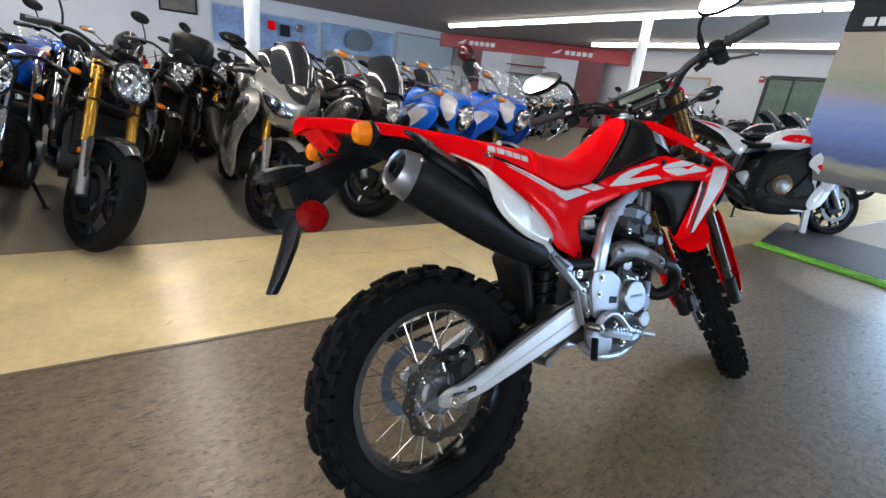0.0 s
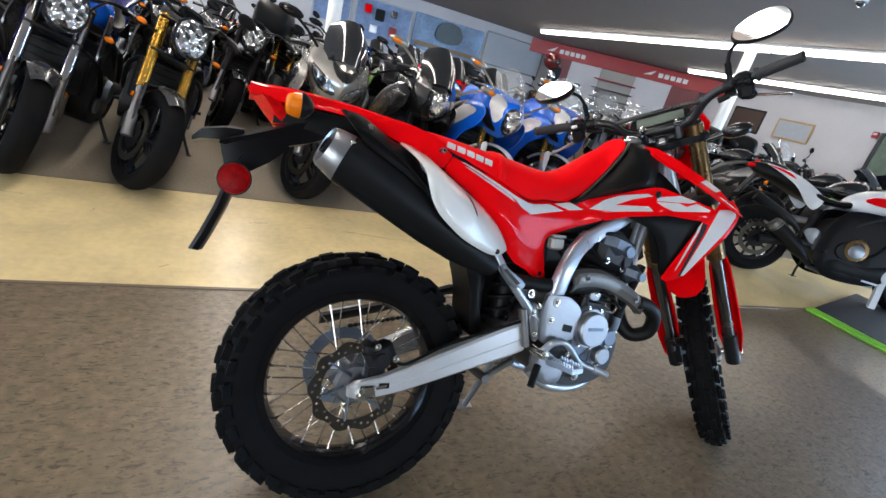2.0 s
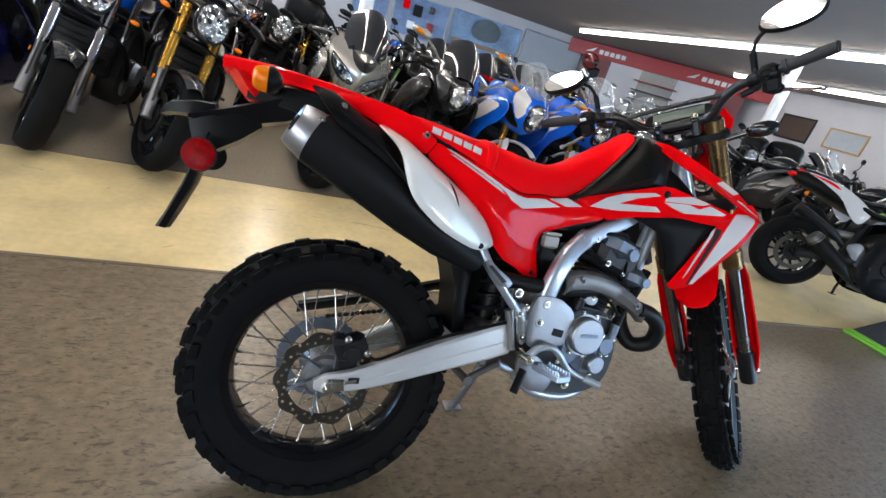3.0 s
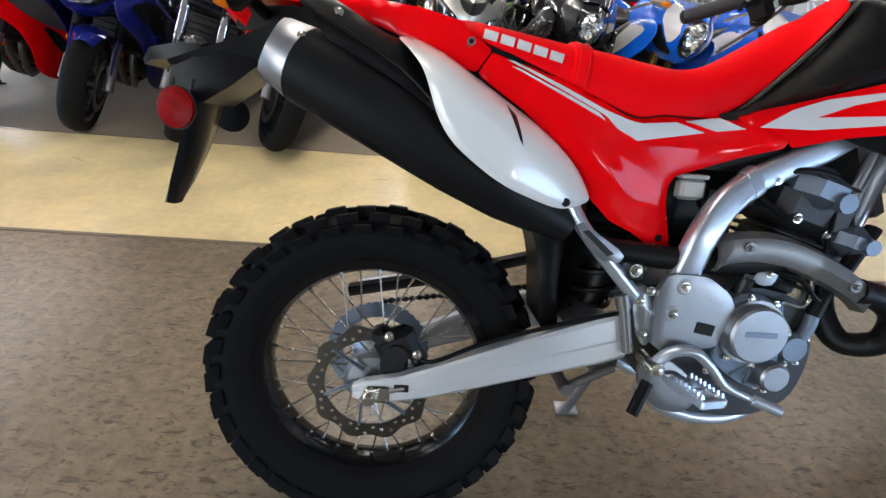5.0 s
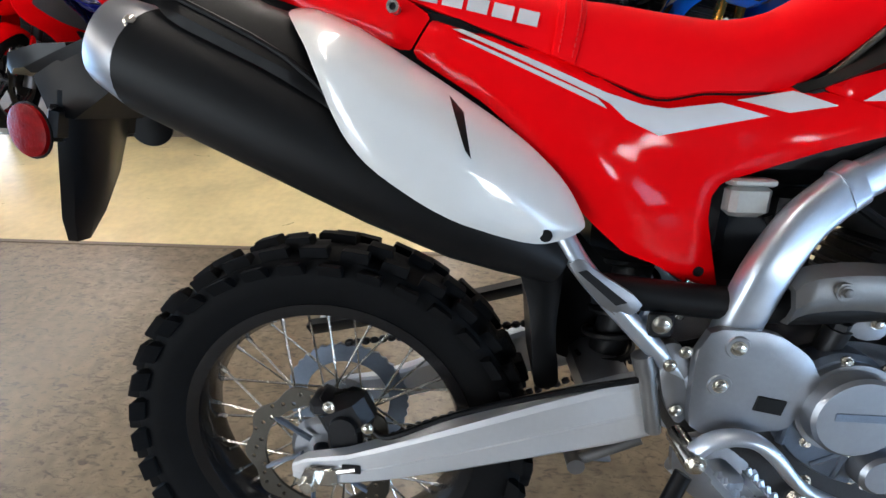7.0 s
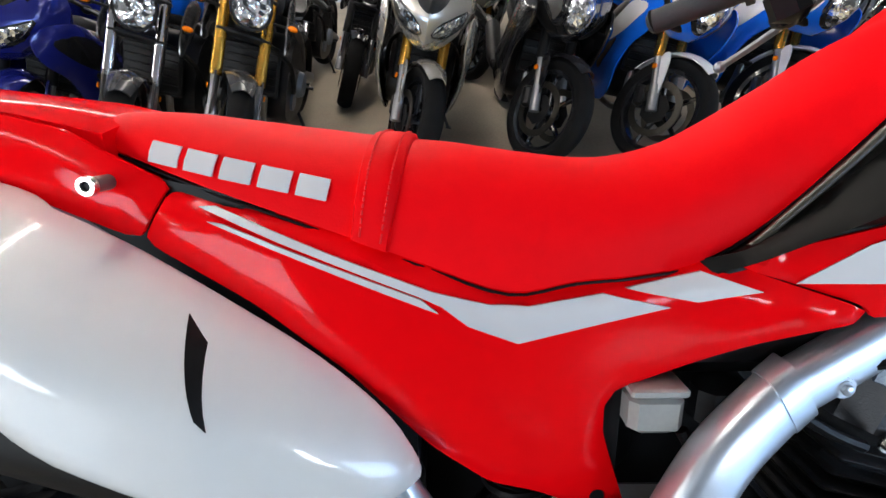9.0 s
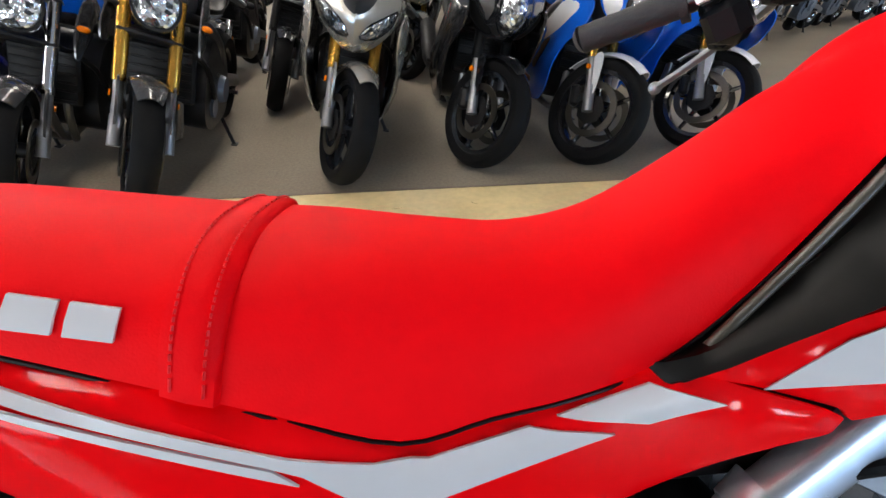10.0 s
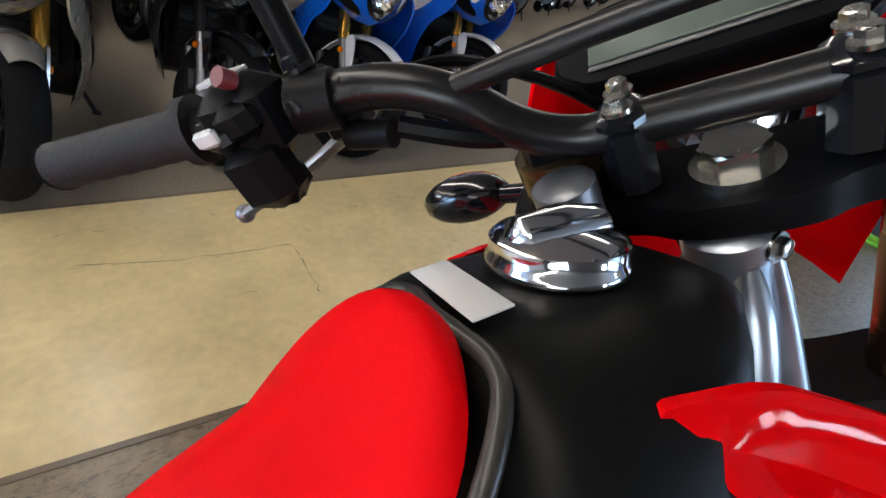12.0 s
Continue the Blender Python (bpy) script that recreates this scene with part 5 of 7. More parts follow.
part("swingarm_bridge", Geo().box((0.40, 0, 0.45), (0.07, 0.2, 0.06), 0.015), ALU_B, bike)
part("chain_guard", Geo().rings([[(x, 0.083, z), (x, 0.10, z + 0.004), (x, 0.112, z - 0.01), (x, 0.110, z - 0.03), (x, 0.106, z - 0.028), (x, 0.085, z - 0.006)] for x, z in ((-0.07, 0.452), (0.1, 0.488), (0.30, 0.545), (0.38, 0.55))]), BLACK_P, bike, "black chain guard with a sticker")
part("guard_sticker", Geo().box((-0.005, 0.0995, 0.472), (0.09, 0.010, 0.002), 0.0005, rot("Y", -12, (-0.005, 0.0995, 0.472))), DECAL, bike)
wide, slim = (Geo().box((0, 0, 0), (0.013, q, 0.012), 0.003) for q in (0.014, 0.010))
chain = part("chain", Geo().tube([(0.0, 0.072, 0.428), (0.50, 0.072, 0.512)], 0.0025, 6), DARKM, bike, "dark steel drive chain")
first = [part("link", q, DARKM, chain) for q in (wide, slim)]
for a, b in (((0.0, 0.428), (0.50, 0.512)), ((0.0, 0.218), (0.50, 0.43))):
    n = 34
    for i in range(n):
        p = V(a[0], 0.072, a[1]) + (V(b[0], 0.072, b[1]) - V(a[0], 0.072, a[1])) * (i + 0.5) / n
        ob = first[i % 2] if i < 2 and a[1] > 0.3 else new("link", first[i % 2].data)
        ob.parent = chain
        ob.matrix_basis = Matrix.Translation(p) @ Matrix.Rotation(-math.atan2(b[1] - a[1], b[0] - a[0]), 4, "Y")
cal = part("rear_caliper", Geo().box((0.045, -0.082, 0.405), (0.075, 0.045, 0.062), 0.014, rot("Y", -25, (0.045, -0.082, 0.405))).box((0.015, -0.085, 0.425), (0.03, 0.05, 0.028), 0.008).tube([(0.045, -0.10, 0.395), (0.045, -0.112, 0.395)], 0.019, 20).box((0.04, -0.078, 0.355), (0.05, 0.02, 0.06), 0.006), DARKM, bike, "dark rear brake caliper")
part("brake_hose", Geo().tube([(0.085, -0.10, 0.392), (0.11, -0.108, 0.388), (0.20, -0.106, 0.428), (0.32, -0.108, 0.468), (0.42, -0.118, 0.50)], 0.0042, 8, 5), BLACK_P, bike)
for p in ((0.03, -0.111, 0.432), (0.08, -0.108, 0.40)):
    part("caliper_bolt", Geo().bolt(p, (0, -1, 0), 0.006, 0.006), ZINC, cal)
part("inner_fender", Geo().panel([(0.262, 0.64), (0.335, 0.65), (0.330, 0.58), (0.328, 0.52), (0.336, 0.47), (0.338, 0.44), (0.305, 0.435), (0.300, 0.48), (0.290, 0.57)], lambda x, z: -0.055, 0.11, 0.016), BLACK_P, bike, "black mud shield ahead of the rear wheel")
part("mud_shield", Geo().panel([(0.300, 0.645), (0.470, 0.650), (0.472, 0.475), (0.41, 0.445), (0.340, 0.440), (0.318, 0.54)], lambda x, z: 0.028, 0.02, 0.02), BLACK_P, bike, "black plastic shield beside the chain")
part("shock", Geo().tube([(0.40, 0, 0.40), (0.46, 0, 0.74)], 0.026, 14).tube(spline([(0.405 + 0.05 * i / 60 + 0.036 * math.cos(i * 0.75), 0.036 * math.sin(i * 0.75), 0.45 + 0.26 * i / 60) for i in range(61)], 2), 0.005, 6), BLACK_M, bike, "black rear shock absorber")
part("link_arm", Geo().tube([(0.37, -0.045, 0.315), (0.46, -0.05, 0.365)], 0.009, 10).tube([(0.372, -0.06, 0.316), (0.372, 0.03, 0.316)], 0.013, 12).box((0.45, 0, 0.36), (0.06, 0.06, 0.05), 0.012), GREYM, bike)
stand = part("side_stand", Geo().tube([(0.53, 0.11, 0.36), (0.515, 0.20, 0.19), (0.50, 0.255, 0.085)], [0.012, 0.011, 0.010], 10).box((0.498, 0.262, 0.083), (0.06, 0.045, 0.008), 0.003, rot("X", 17, (0.498, 0.262, 0.083))), ALU_B, bike, "silver side stand holding the leaning motorcycle")

# engine
eng = part("engine", Geo().rings([[(x, y, z) for x, z in chaikin([(0.50, 0.36), (0.56, 0.31), (0.70, 0.30), (0.78, 0.34), (0.80, 0.44), (0.76, 0.54), (0.64, 0.56), (0.54, 0.52)], 2)] for y in (-0.10, -0.088, 0.088, 0.10)]), CAST_SHADED, bike, "cast grey single-cylinder engine")
part("side_cover", Geo().rings([[(0.63 + (x - 0.63) * k, y, 0.46 + (z - 0.46) * k) for x, z in chaikin([(0.575, 0.44), (0.582, 0.53), (0.632, 0.562), (0.682, 0.552), (0.708, 0.50), (0.722, 0.44), (0.730, 0.39), (0.70, 0.362), (0.66, 0.372), (0.61, 0.40)], 2)] for y, k in ((-0.10, 0.92), (-0.124, 0.92), (-0.130, 0.86))]), CAST, eng)
part("clutch_cover", Geo().revolve([(0.0, -0.020), (0.046, -0.020), (0.050, -0.016), (0.051, 0.0), (0.057, 0.0), (0.057, 0.02), (0.0, 0.02)], (0.648, -0.138, 0.486), "y", 44), ALU_B, eng, "round silver clutch cover", smooth=25)
part("filter_cover", Geo().revolve([(0.0, -0.016), (0.022, -0.016), (0.026, -0.012), (0.027, 0.02), (0.0, 0.02)], (0.697, -0.138, 0.408), "y", 32), ALU_B, eng, "round silver oil filter cover", smooth=25)
part("filler_cap", Geo().tube([(0.632, -0.105, 0.545), (0.636, -0.110, 0.575)], 0.014, 16).tube([(0.636, -0.110, 0.575), (0.637, -0.111, 0.583)], 0.011, 6), DARKM, eng, "dark oil filler cap")
for k in range(8):
    a = 0.2 + 2 * math.pi * k / 8
    part("cover_bolt", Geo().bolt((0.648 + 0.060 * math.cos(a), -0.132, 0.486 + 0.060 * math.sin(a)), (0, -1, 0), 0.0045, 0.007), ZINC, eng)
for k in range(3):
    a = 0.6 + 2 * math.pi * k / 3
    part("cover_bolt", Geo().bolt((0.697 + 0.033 * math.cos(a), -0.128, 0.408 + 0.033 * math.sin(a)), (0, -1, 0), 0.004, 0.007), ZINC, eng)
part("cover_emblem", Geo().box((0.648, -0.1585, 0.489), (0.056, 0.0012, 0.010), 0.0004), CAST, eng, "small embossed plain bar")
for a0, b0 in (((0.590, 0.43), (0.600, 0.535)), ((0.63, 0.402), (0.672, 0.425)), ((0.71, 0.47), (0.69, 0.54)), ((0.66, 0.385), (0.668, 0.42))):
    part("casting_rib", Geo().tube([(a0[0], -0.128, a0[1]), (b0[0], -0.128, b0[1])], 0.005, 8), CAST, eng)
# water pump, hoses and small brackets ahead of the covers
part("water_pump", Geo().revolve([(0.0, -0.018), (0.022, -0.018), (0.028, -0.010), (0.030, 0.012), (0.0, 0.012)], (0.742, -0.108, 0.452), "y", 28), CAST, eng, "cast water pump housing", smooth=25)
part("pump_spout", Geo().tube([(0.742, -0.112, 0.452), (0.765, -0.112, 0.485), (0.772, -0.11, 0.515)], 0.012, 12, 4), CAST, eng)
part("water_hose", Geo().tube([(0.772, -0.11, 0.512), (0.79, -0.105, 0.56), (0.835, -0.085, 0.60), (0.875, -0.075, 0.67)], 0.0135, 12, 5), BLACK_P, eng, "black rubber water hose")
for x, z in ((0.718, 0.478), (0.768, 0.470), (0.735, 0.420), (0.758, 0.425)):
    part("pump_bolt", Geo().bolt((x, -0.112, z), (0, -1, 0), 0.0042, 0.008), ZINC, eng)
part("cable_bracket", Geo().panel([(0.640, 0.575), (0.668, 0.604), (0.688, 0.596), (0.684, 0.566), (0.660, 0.562)], lambda x, z: -0.118, 0.006, 0.01, 0.004, 0.002, 1), ALU_B, eng, "bare alloy cable bracket")
part("bracket_bolt", Geo().bolt((0.668, -0.119, 0.586), (0, -1, 0), 0.005, 0.006), ZINC, eng)
part("clutch_cable", Geo().tube([(0.672, -0.122, 0.592), (0.72, -0.128, 0.578), (0.765, -0.122, 0.545), (0.775, -0.10, 0.60), (0.80, -0.07, 0.70)], 0.0042, 8, 5), BLACK_P, eng)
part("oil_line", Geo().tube([(0.70, -0.122, 0.538), (0.735, -0.124, 0.532), (0.752, -0.118, 0.555), (0.752, -0.10, 0.60)], 0.0038, 8, 4), ZINC, eng)
part("gearcase_step", Geo().rings([[(x, y, z) for x, z in chaikin([(0.515, 0.40), (0.525, 0.50), (0.575, 0.525), (0.60, 0.47), (0.59, 0.38), (0.55, 0.35)], 2)] for y in (-0.09, -0.108, -0.112)]), CAST_SHADED, eng)
part("drain_plug", Geo().bolt((0.64, -0.11, 0.335), (0, -1, 0), 0.009, 0.010), ZINC, eng)
for t in range(9):
    a = 0.3 + 2 * math.pi * t / 9
    part("case_bolt", Geo().bolt((0.650 + 0.074 * math.cos(a), -0.122, 0.457 + 0.086 * math.sin(a)), (0, -1, 0), 0.0055, 0.008), ZINC, eng)
CY = rot("Y", 16, (0.72, 0, 0.55))
part("cylinder", Geo().box((0.735, 0, 0.60), (0.105, 0.11, 0.13), 0.015, CY), CAST_SHADED, eng, "finned grey cylinder")
for i in range(6):
    part("fin", Geo().box((0.735, 0, 0.565 + 0.016 * i), (0.13, 0.14, 0.007), 0.003, CY), CAST_SHADED, eng)
head = part("cylinder_head", Geo().box((0.735, 0, 0.70), (0.15, 0.15, 0.085), 0.02, CY), CAST_SHADED, eng, "cast cylinder head coloured dark for shade")
part("head_cover", Geo().box((0.720, 0, 0.735), (0.105, 0.186, 0.085), 0.028, CY).tube([(0.745, -0.102, 0.725), (0.745, -0.085, 0.725)], 0.017, 20, m=CY), CAST, head, "alloy head cover tinted with blue window light")
part("cover_rib", Geo().box((0.720, -0.0905, 0.752), (0.085, 0.008, 0.005), 0.002, CY), DARKM, head)
part("coolant_elbow", Geo().box((0.815, -0.062, 0.672), (0.075, 0.070, 0.062), 0.02, CY).tube([(0.825, -0.106, 0.672), (0.825, -0.090, 0.672)], 0.014, 16, m=CY), CAST, head, "alloy side cover tinted with blue window light")
for p in ((0.69, -0.080, 0.675), (0.755, -0.080, 0.665)):
    part("head_bolt", Geo().bolt(CY @ Vector(p), (0, -1, 0), 0.006, 0.008), ZINC, eng)
part("header_pipe", Geo().tube([(0.82, -0.128, 0.568), (0.875, -0.126, 0.552), (0.920, -0.115, 0.515), (0.925, -0.095, 0.463), (0.885, -0.06, 0.448), (0.86, -0.03, 0.50), (0.86, 0.0, 0.60), (0.80, 0, 0.66)], 0.0225, 14, 5).tube([(0.80, -0.05, 0.60), (0.72, -0.108, 0.615), (0.60, -0.112, 0.60), (0.48, -0.105, 0.60), (0.36, -0.10, 0.61)], 0.02, 14, 5), BLACK_M, bike, "black exhaust header pipe")
part("pipe_guard", Geo().rings([[(x + dx * 0.2, y, z + dz * 0.78) for y, dx, dz in ((-0.112, 0, -0.036), (-0.138, 0, -0.030), (-0.146, 0, -0.004), (-0.140, 0, 0.022), (-0.118, 0, 0.032), (-0.112, 0, 0.026), (-0.132, 0, 0.018), (-0.138, 0, -0.004), (-0.132, 0, -0.026), (-0.112, 0, -0.030))] for x, z in spline([(0.560, 0.612), (0.58, 0.626), (0.64, 0.632), (0.70, 0.622), (0.76, 0.600), (0.81, 0.575), (0.835, 0.555)], 3)]), GREYM, bike, "grey metal exhaust heat guard")
for x, z in ((0.605, 0.638), (0.80, 0.585)):
    part("guard_bolt", Geo().tube([(x, -0.136, z - 0.006), (x, -0.147, z - 0.006)], 0.010, 18).bolt((x, -0.147, z - 0.006), (0, -1, 0), 0.005, 0.005), GREYM, bike)
part("lower_frame_tube", Geo().tube([(0.50, -0.07, 0.345), (0.56, -0.083, 0.302), (0.66, -0.083, 0.290), (0.735, -0.072, 0.318), (0.795, -0.040, 0.37), (0.845, -0.014, 0.46), (0.93, -0.012, 0.80)], 0.0145, 14, 5), ALU, bike, "silver painted lower frame tube")
part("lower_frame_tube", Geo().tube([(0.50, 0.07, 0.345), (0.56, 0.083, 0.302), (0.66, 0.083, 0.290), (0.735, 0.072, 0.318), (0.795, 0.040, 0.37), (0.845, 0.014, 0.46), (0.93, 0.012, 0.80)], 0.0145, 14, 5), ALU, bike, "silver painted lower frame tube")
part("skid_plate", Geo().panel([(0.475, 0.41), (0.53, 0.425), (0.60, 0.36), (0.58, 0.31), (0.52, 0.315), (0.48, 0.36)], lambda x, z: -0.115, 0.010, 0.014, 0.01, 0.004), ALU_B, bike, "alloy lower frame plate")
part("brake_pedal", Geo().tube([(0.475, -0.150, 0.418), (0.50, -0.155, 0.448), (0.535, -0.16, 0.455), (0.565, -0.162, 0.435), (0.60, -0.165, 0.398), (0.655, -0.172, 0.376)], [0.012, 0.012, 0.0115, 0.011, 0.0095, 0.008], 12, 5, flat=0.8).tube([(0.645, -0.175, 0.380), (0.69, -0.185, 0.366)], 0.0095, 10), ALU, bike, "bare alloy rear brake pedal")
part("pedal_pivot", Geo().tube([(0.478, -0.11, 0.42), (0.478, -0.165, 0.42)], 0.013, 14).bolt((0.478, -0.165, 0.42), (0, -1, 0), 0.008, 0.007), ZINC, bike)
PG = Matrix.Translation((0.52, -0.145, 0.40)) @ Matrix.Rotation(radians(12), 4, "Z")
peg = part("footpeg", Geo().box((0.019, -0.05, 0), (0.007, 0.078, 0.016), 0.002, PG).box((-0.019, -0.05, 0), (0.007, 0.078, 0.016), 0.002, PG).box((0, -0.086, 0), (0.040, 0.007, 0.016), 0.002, PG).box((0, -0.05, 0), (0.034, 0.006, 0.012), 0.002, PG).box((0, -0.005, -0.004), (0.028, 0.04, 0.022), 0.005, PG), ALU, bike, "serrated steel rider footpeg")
tooth = Geo().rings([[(-0.003, -0.003, 0), (0.003, -0.003, 0), (0.003, 0.003, 0), (-0.003, 0.003, 0)], [(-0.002, -0.001, 0.008), (0.002, -0.001, 0.008), (0.002, 0.001, 0.008), (-0.002, 0.001, 0.008)]])
first = part("tooth", tooth, ALU, peg)
for sx in (-1, 1):
    for i in range(8):
        ob = first if (sx, i) == (-1, 0) else new("tooth", first.data)
        ob.parent = peg
        ob.matrix_basis = PG @ Matrix.Translation((sx * 0.019, -0.018 - i * 0.0092, 0.007))
part("hinged_peg", Geo().tube([(0.480, -0.14, 0.385), (0.452, -0.158, 0.332)], 0.0105, 12), BLACK_P, bike, "black rubber covered peg")
part("hose_joiner", Geo().tube([(0.463, -0.088, 0.572), (0.478, -0.088, 0.618)], 0.0095, 14), ZINC, bike, "bright metal hose joiner")
part("ear_plate", Geo().panel([(0.412, 0.572), (0.420, 0.592), (0.436, 0.594), (0.444, 0.578), (0.432, 0.556), (0.418, 0.558)], lambda x, z: -0.112, 0.008, 0.008, 0.004, 0.002, 1), ALU, bike, "silver frame ear")
RESV = mat("cloudy_translucent_plastic", (0.34, 0.35, 0.34), 0.35, var=0.1, scale=30)
part("reservoir", Geo().box((0.522, -0.082, 0.716), (0.044, 0.030, 0.036), 0.006).box((0.522, -0.082, 0.737), (0.046, 0.032, 0.008), 0.002), RESV, bike, "translucent white brake fluid reservoir")
part("battery_box", Geo().box((0.44, 0, 0.72), (0.16, 0.15, 0.18), 0.02), BLACK_P, bike)
part("airbox", Geo().box((0.565, 0.015, 0.685), (0.17, 0.11, 0.20), 0.02), BLACK_P, bike)
part("airbox_lid", Geo().box((0.62, 0, 0.77), (0.22, 0.14, 0.08), 0.02), BLACK_P, bike)
part("throttle_body", Geo().tube([(0.56, 0, 0.71), (0.68, 0, 0.70)], 0.03, 16).box((0.60, -0.04, 0.70), (0.05, 0.05, 0.05), 0.01), DARKM, bike)
for pts in ([(0.545, -0.09, 0.70), (0.56, -0.10, 0.66), (0.54, -0.105, 0.60), (0.50, -0.10, 0.55), (0.44, -0.12, 0.545)], [(0.60, -0.09, 0.74), (0.66, -0.09, 0.70), (0.70, -0.085, 0.68)], [(0.62, -0.06, 0.72), (0.70, -0.09, 0.76), (0.80, -0.08, 0.74), (0.85, -0.06, 0.65)]):
    part("hose", Geo().tube(pts, 0.0055, 8, 5), BLACK_P, bike)


# ---- the parked motorcycles behind ----
def oval(c, a, b, ex, n=20, axis="x"):
    r = []
    for i in range(n):
        t = 2 * math.pi * i / n
        p, q = a * math.copysign(abs(math.cos(t)) ** ex, math.cos(t)), b * math.copysign(abs(math.sin(t)) ** ex, math.sin(t))
        r.append((c[0], c[1] + p, c[2] + q))
    return r


def loft(rows, ex=0.75, n=20, smooth=3):
    """rows: x, half width, low z, high z"""
    return Geo().rings([oval((x, 0, (a + b) / 2), w, (b - a) / 2, ex, n) for x, w, a, b in spline(rows, smooth)])


def moto(kind, at, head, lean=13, steer=28, paint=GREY, accent=BLACK_G, fork=DARKM, rimc=BLACK_G, fender=None, twin=True, screen=SCREEN, label="", tankc=None, trim=None, nose=None, bag=False, seatc=BLACK_P, wheel_spokes=5, side=None, band_c=None, belly=None, half=False):
    """at: the place on the floor under the front wheel; head: where it points, degrees from the x axis"""
    WB = 1.62 if kind == "cruiser" else 1.40
    RF, RR = (0.32, 0.31) if kind == "cruiser" else (0.298, 0.312)
    M = Matrix.Translation((at[0], at[1], 0)) @ Matrix.Rotation(radians(head), 4, "Z") @ Matrix.Rotation(radians(-lean), 4, "X") @ Matrix.Translation((-WB, 0, 0))
    top = thing({"sport": "sport_motorcycle", "naked": "roadster_motorcycle", "cruiser": "cruiser_motorcycle"}[kind], label, "motorcycle", M, "parked motorcycles")
    side, band_c = side or paint, band_c or trim or accent
    fender, tankc, trim, nose = fender or accent, tankc or paint, trim or accent, nose or paint
    stem = (1.06, 0, 0.93) if kind != "cruiser" else (1.12, 0, 0.92)
    rake = 24 if kind != "cruiser" else 31
    T0 = Matrix.Translation(stem) @ Matrix.Rotation(radians(-rake), 4, "Y")
    ST = T0 @ Matrix.Rotation(radians(steer), 4, "Z")
    ra = radians(rake)
    du, dw = WB - stem[0], RF - stem[2]
    AU, AW = du * math.cos(ra) + dw * math.sin(ra), -du * math.sin(ra) + dw * math.cos(ra)
    P = lambda n, g, m, par=None, lab="": part(n, g, m, par or top, lab)
    S = lambda n, g, m, par=None, lab="": part(n, g.move(ST), m, par or top, lab)

    def wheel2(name, R, w, m, discs, col):
        rr = R - w * 0.62
        rim = part(name, Geo().revolve([(rr - 0.022, -w * 0.32), (rr + 0.008, -w * 0.40), (rr + 0.008, w * 0.40), (rr - 0.022, w * 0.32), (rr - 0.026, 0)], (0, 0, 0), "y", 40).move(m), col, top, "cast alloy wheel")
        pr = [(rr, -w * 0.40), (rr + w * 0.18, -w * 0.5), (rr + w * 0.38, -w * 0.49), (R - w * 0.10, -w * 0.34), (R - 0.004, -w * 0.16), (R, 0)]
        part("tyre", Geo().revolve(pr + [(a, -b) for a, b in reversed(pr[:-1])], (0, 0, 0), "y", 44).move(m), RUBBER, rim)
        for i in range(wheel_spokes):
            a = 2 * math.pi * (i + 0.3) / wheel_spokes
            part("spoke", Geo().tube([(0.03 * math.cos(a), 0, 0.03 * math.sin(a)), ((rr - 0.015) * math.cos(a), 0, (rr - 0.015) * math.sin(a))], [0.024, 0.015], 8, flat=0.7).move(m), col, rim)
        part("hub", Geo().tube([(0, -0.06, 0), (0, 0.06, 0)], 0.036, 18).tube([(0, -0.10, 0), (0, 0.10, 0)], 0.012, 10).move(m), DARKM, rim)
        for y in discs:
            dk = part("brake_disc", Geo().revolve([(0.115, y - 0.003), (0.152, y - 0.003), (0.152, y + 0.003), (0.115, y + 0.003)], (0, 0, 0), "y", 36).move(m), DISC, rim)
            part("disc_carrier", Geo().revolve([(0.03, y - 0.004), (0.085, y - 0.002), (0.085, y + 0.002), (0.03, y + 0.004)], (0, 0, 0), "y", 7).move(m), BLACK_M, rim)
        return rim
    fm = ST @ Matrix.Translation((AU, 0, AW))
    wf = 0.118 if kind != "cruiser" else 0.13
    wheel2("front_wheel", RF, wf, fm, (-0.075, 0.075), rimc)
    wheel2("rear_wheel", RR, 0.175, Matrix.Translation((0, 0, RR)), (-0.09,), rimc)
    fv = 0.105
    for s in (-1, 1):
        usd = kind != "cruiser"
        leg = S("fork_leg", Geo().tube([(0.02, s * fv, 0.0), (0.022, s * fv, AW * 0.62)], 0.029 if usd else 0.021, 14), fork, None, "fork leg")
        S("fork_slider", Geo().tube([(0.022, s * fv, AW * 0.60), (AU - 0.012, s * fv, AW + 0.09)], 0.021 if usd else 0.028, 12).tube([(AU - 0.012, s * fv, AW + 0.12), (AU, s * fv, AW - 0.02)], [0.026, 0.030], 12), ALU_B if usd else CHROME, leg)
        S("caliper", Geo().box((AU - 0.105, s * 0.082, AW + 0.075), (0.055, 0.06, 0.12), 0.015), DARKM, leg)
        S("fork_reflector", Geo().tube([(0.03, s * (fv + 0.028), AW * 0.70), (0.03, s * (fv + 0.034), AW * 0.70)], 0.014, 12), AMBER, leg)
    # mudguard over the front tyre
    rows = []
    for a in np.linspace(radians(38), radians(128), 9):
        hw = 0.072 * (0.45 + 0.55 * math.sin(min(math.pi / 2, (a - 0.5) * 2.2)))
        o = [(AU + (RF + 0.028 - 0.03 * abs(t) ** 2) * math.cos(a), hw * t, AW + (RF + 0.028 - 0.03 * abs(t) ** 2) * math.sin(a)) for t in np.linspace(-1, 1, 9)]
        i_ = [(AU + (RF + 0.022 - 0.03 * abs(t) ** 2) * math.cos(a), hw * 0.95 * t, AW + (RF + 0.022 - 0.03 * abs(t) ** 2) * math.sin(a)) for t in np.linspace(1, -1, 9)]
        rows.append(o + i_)
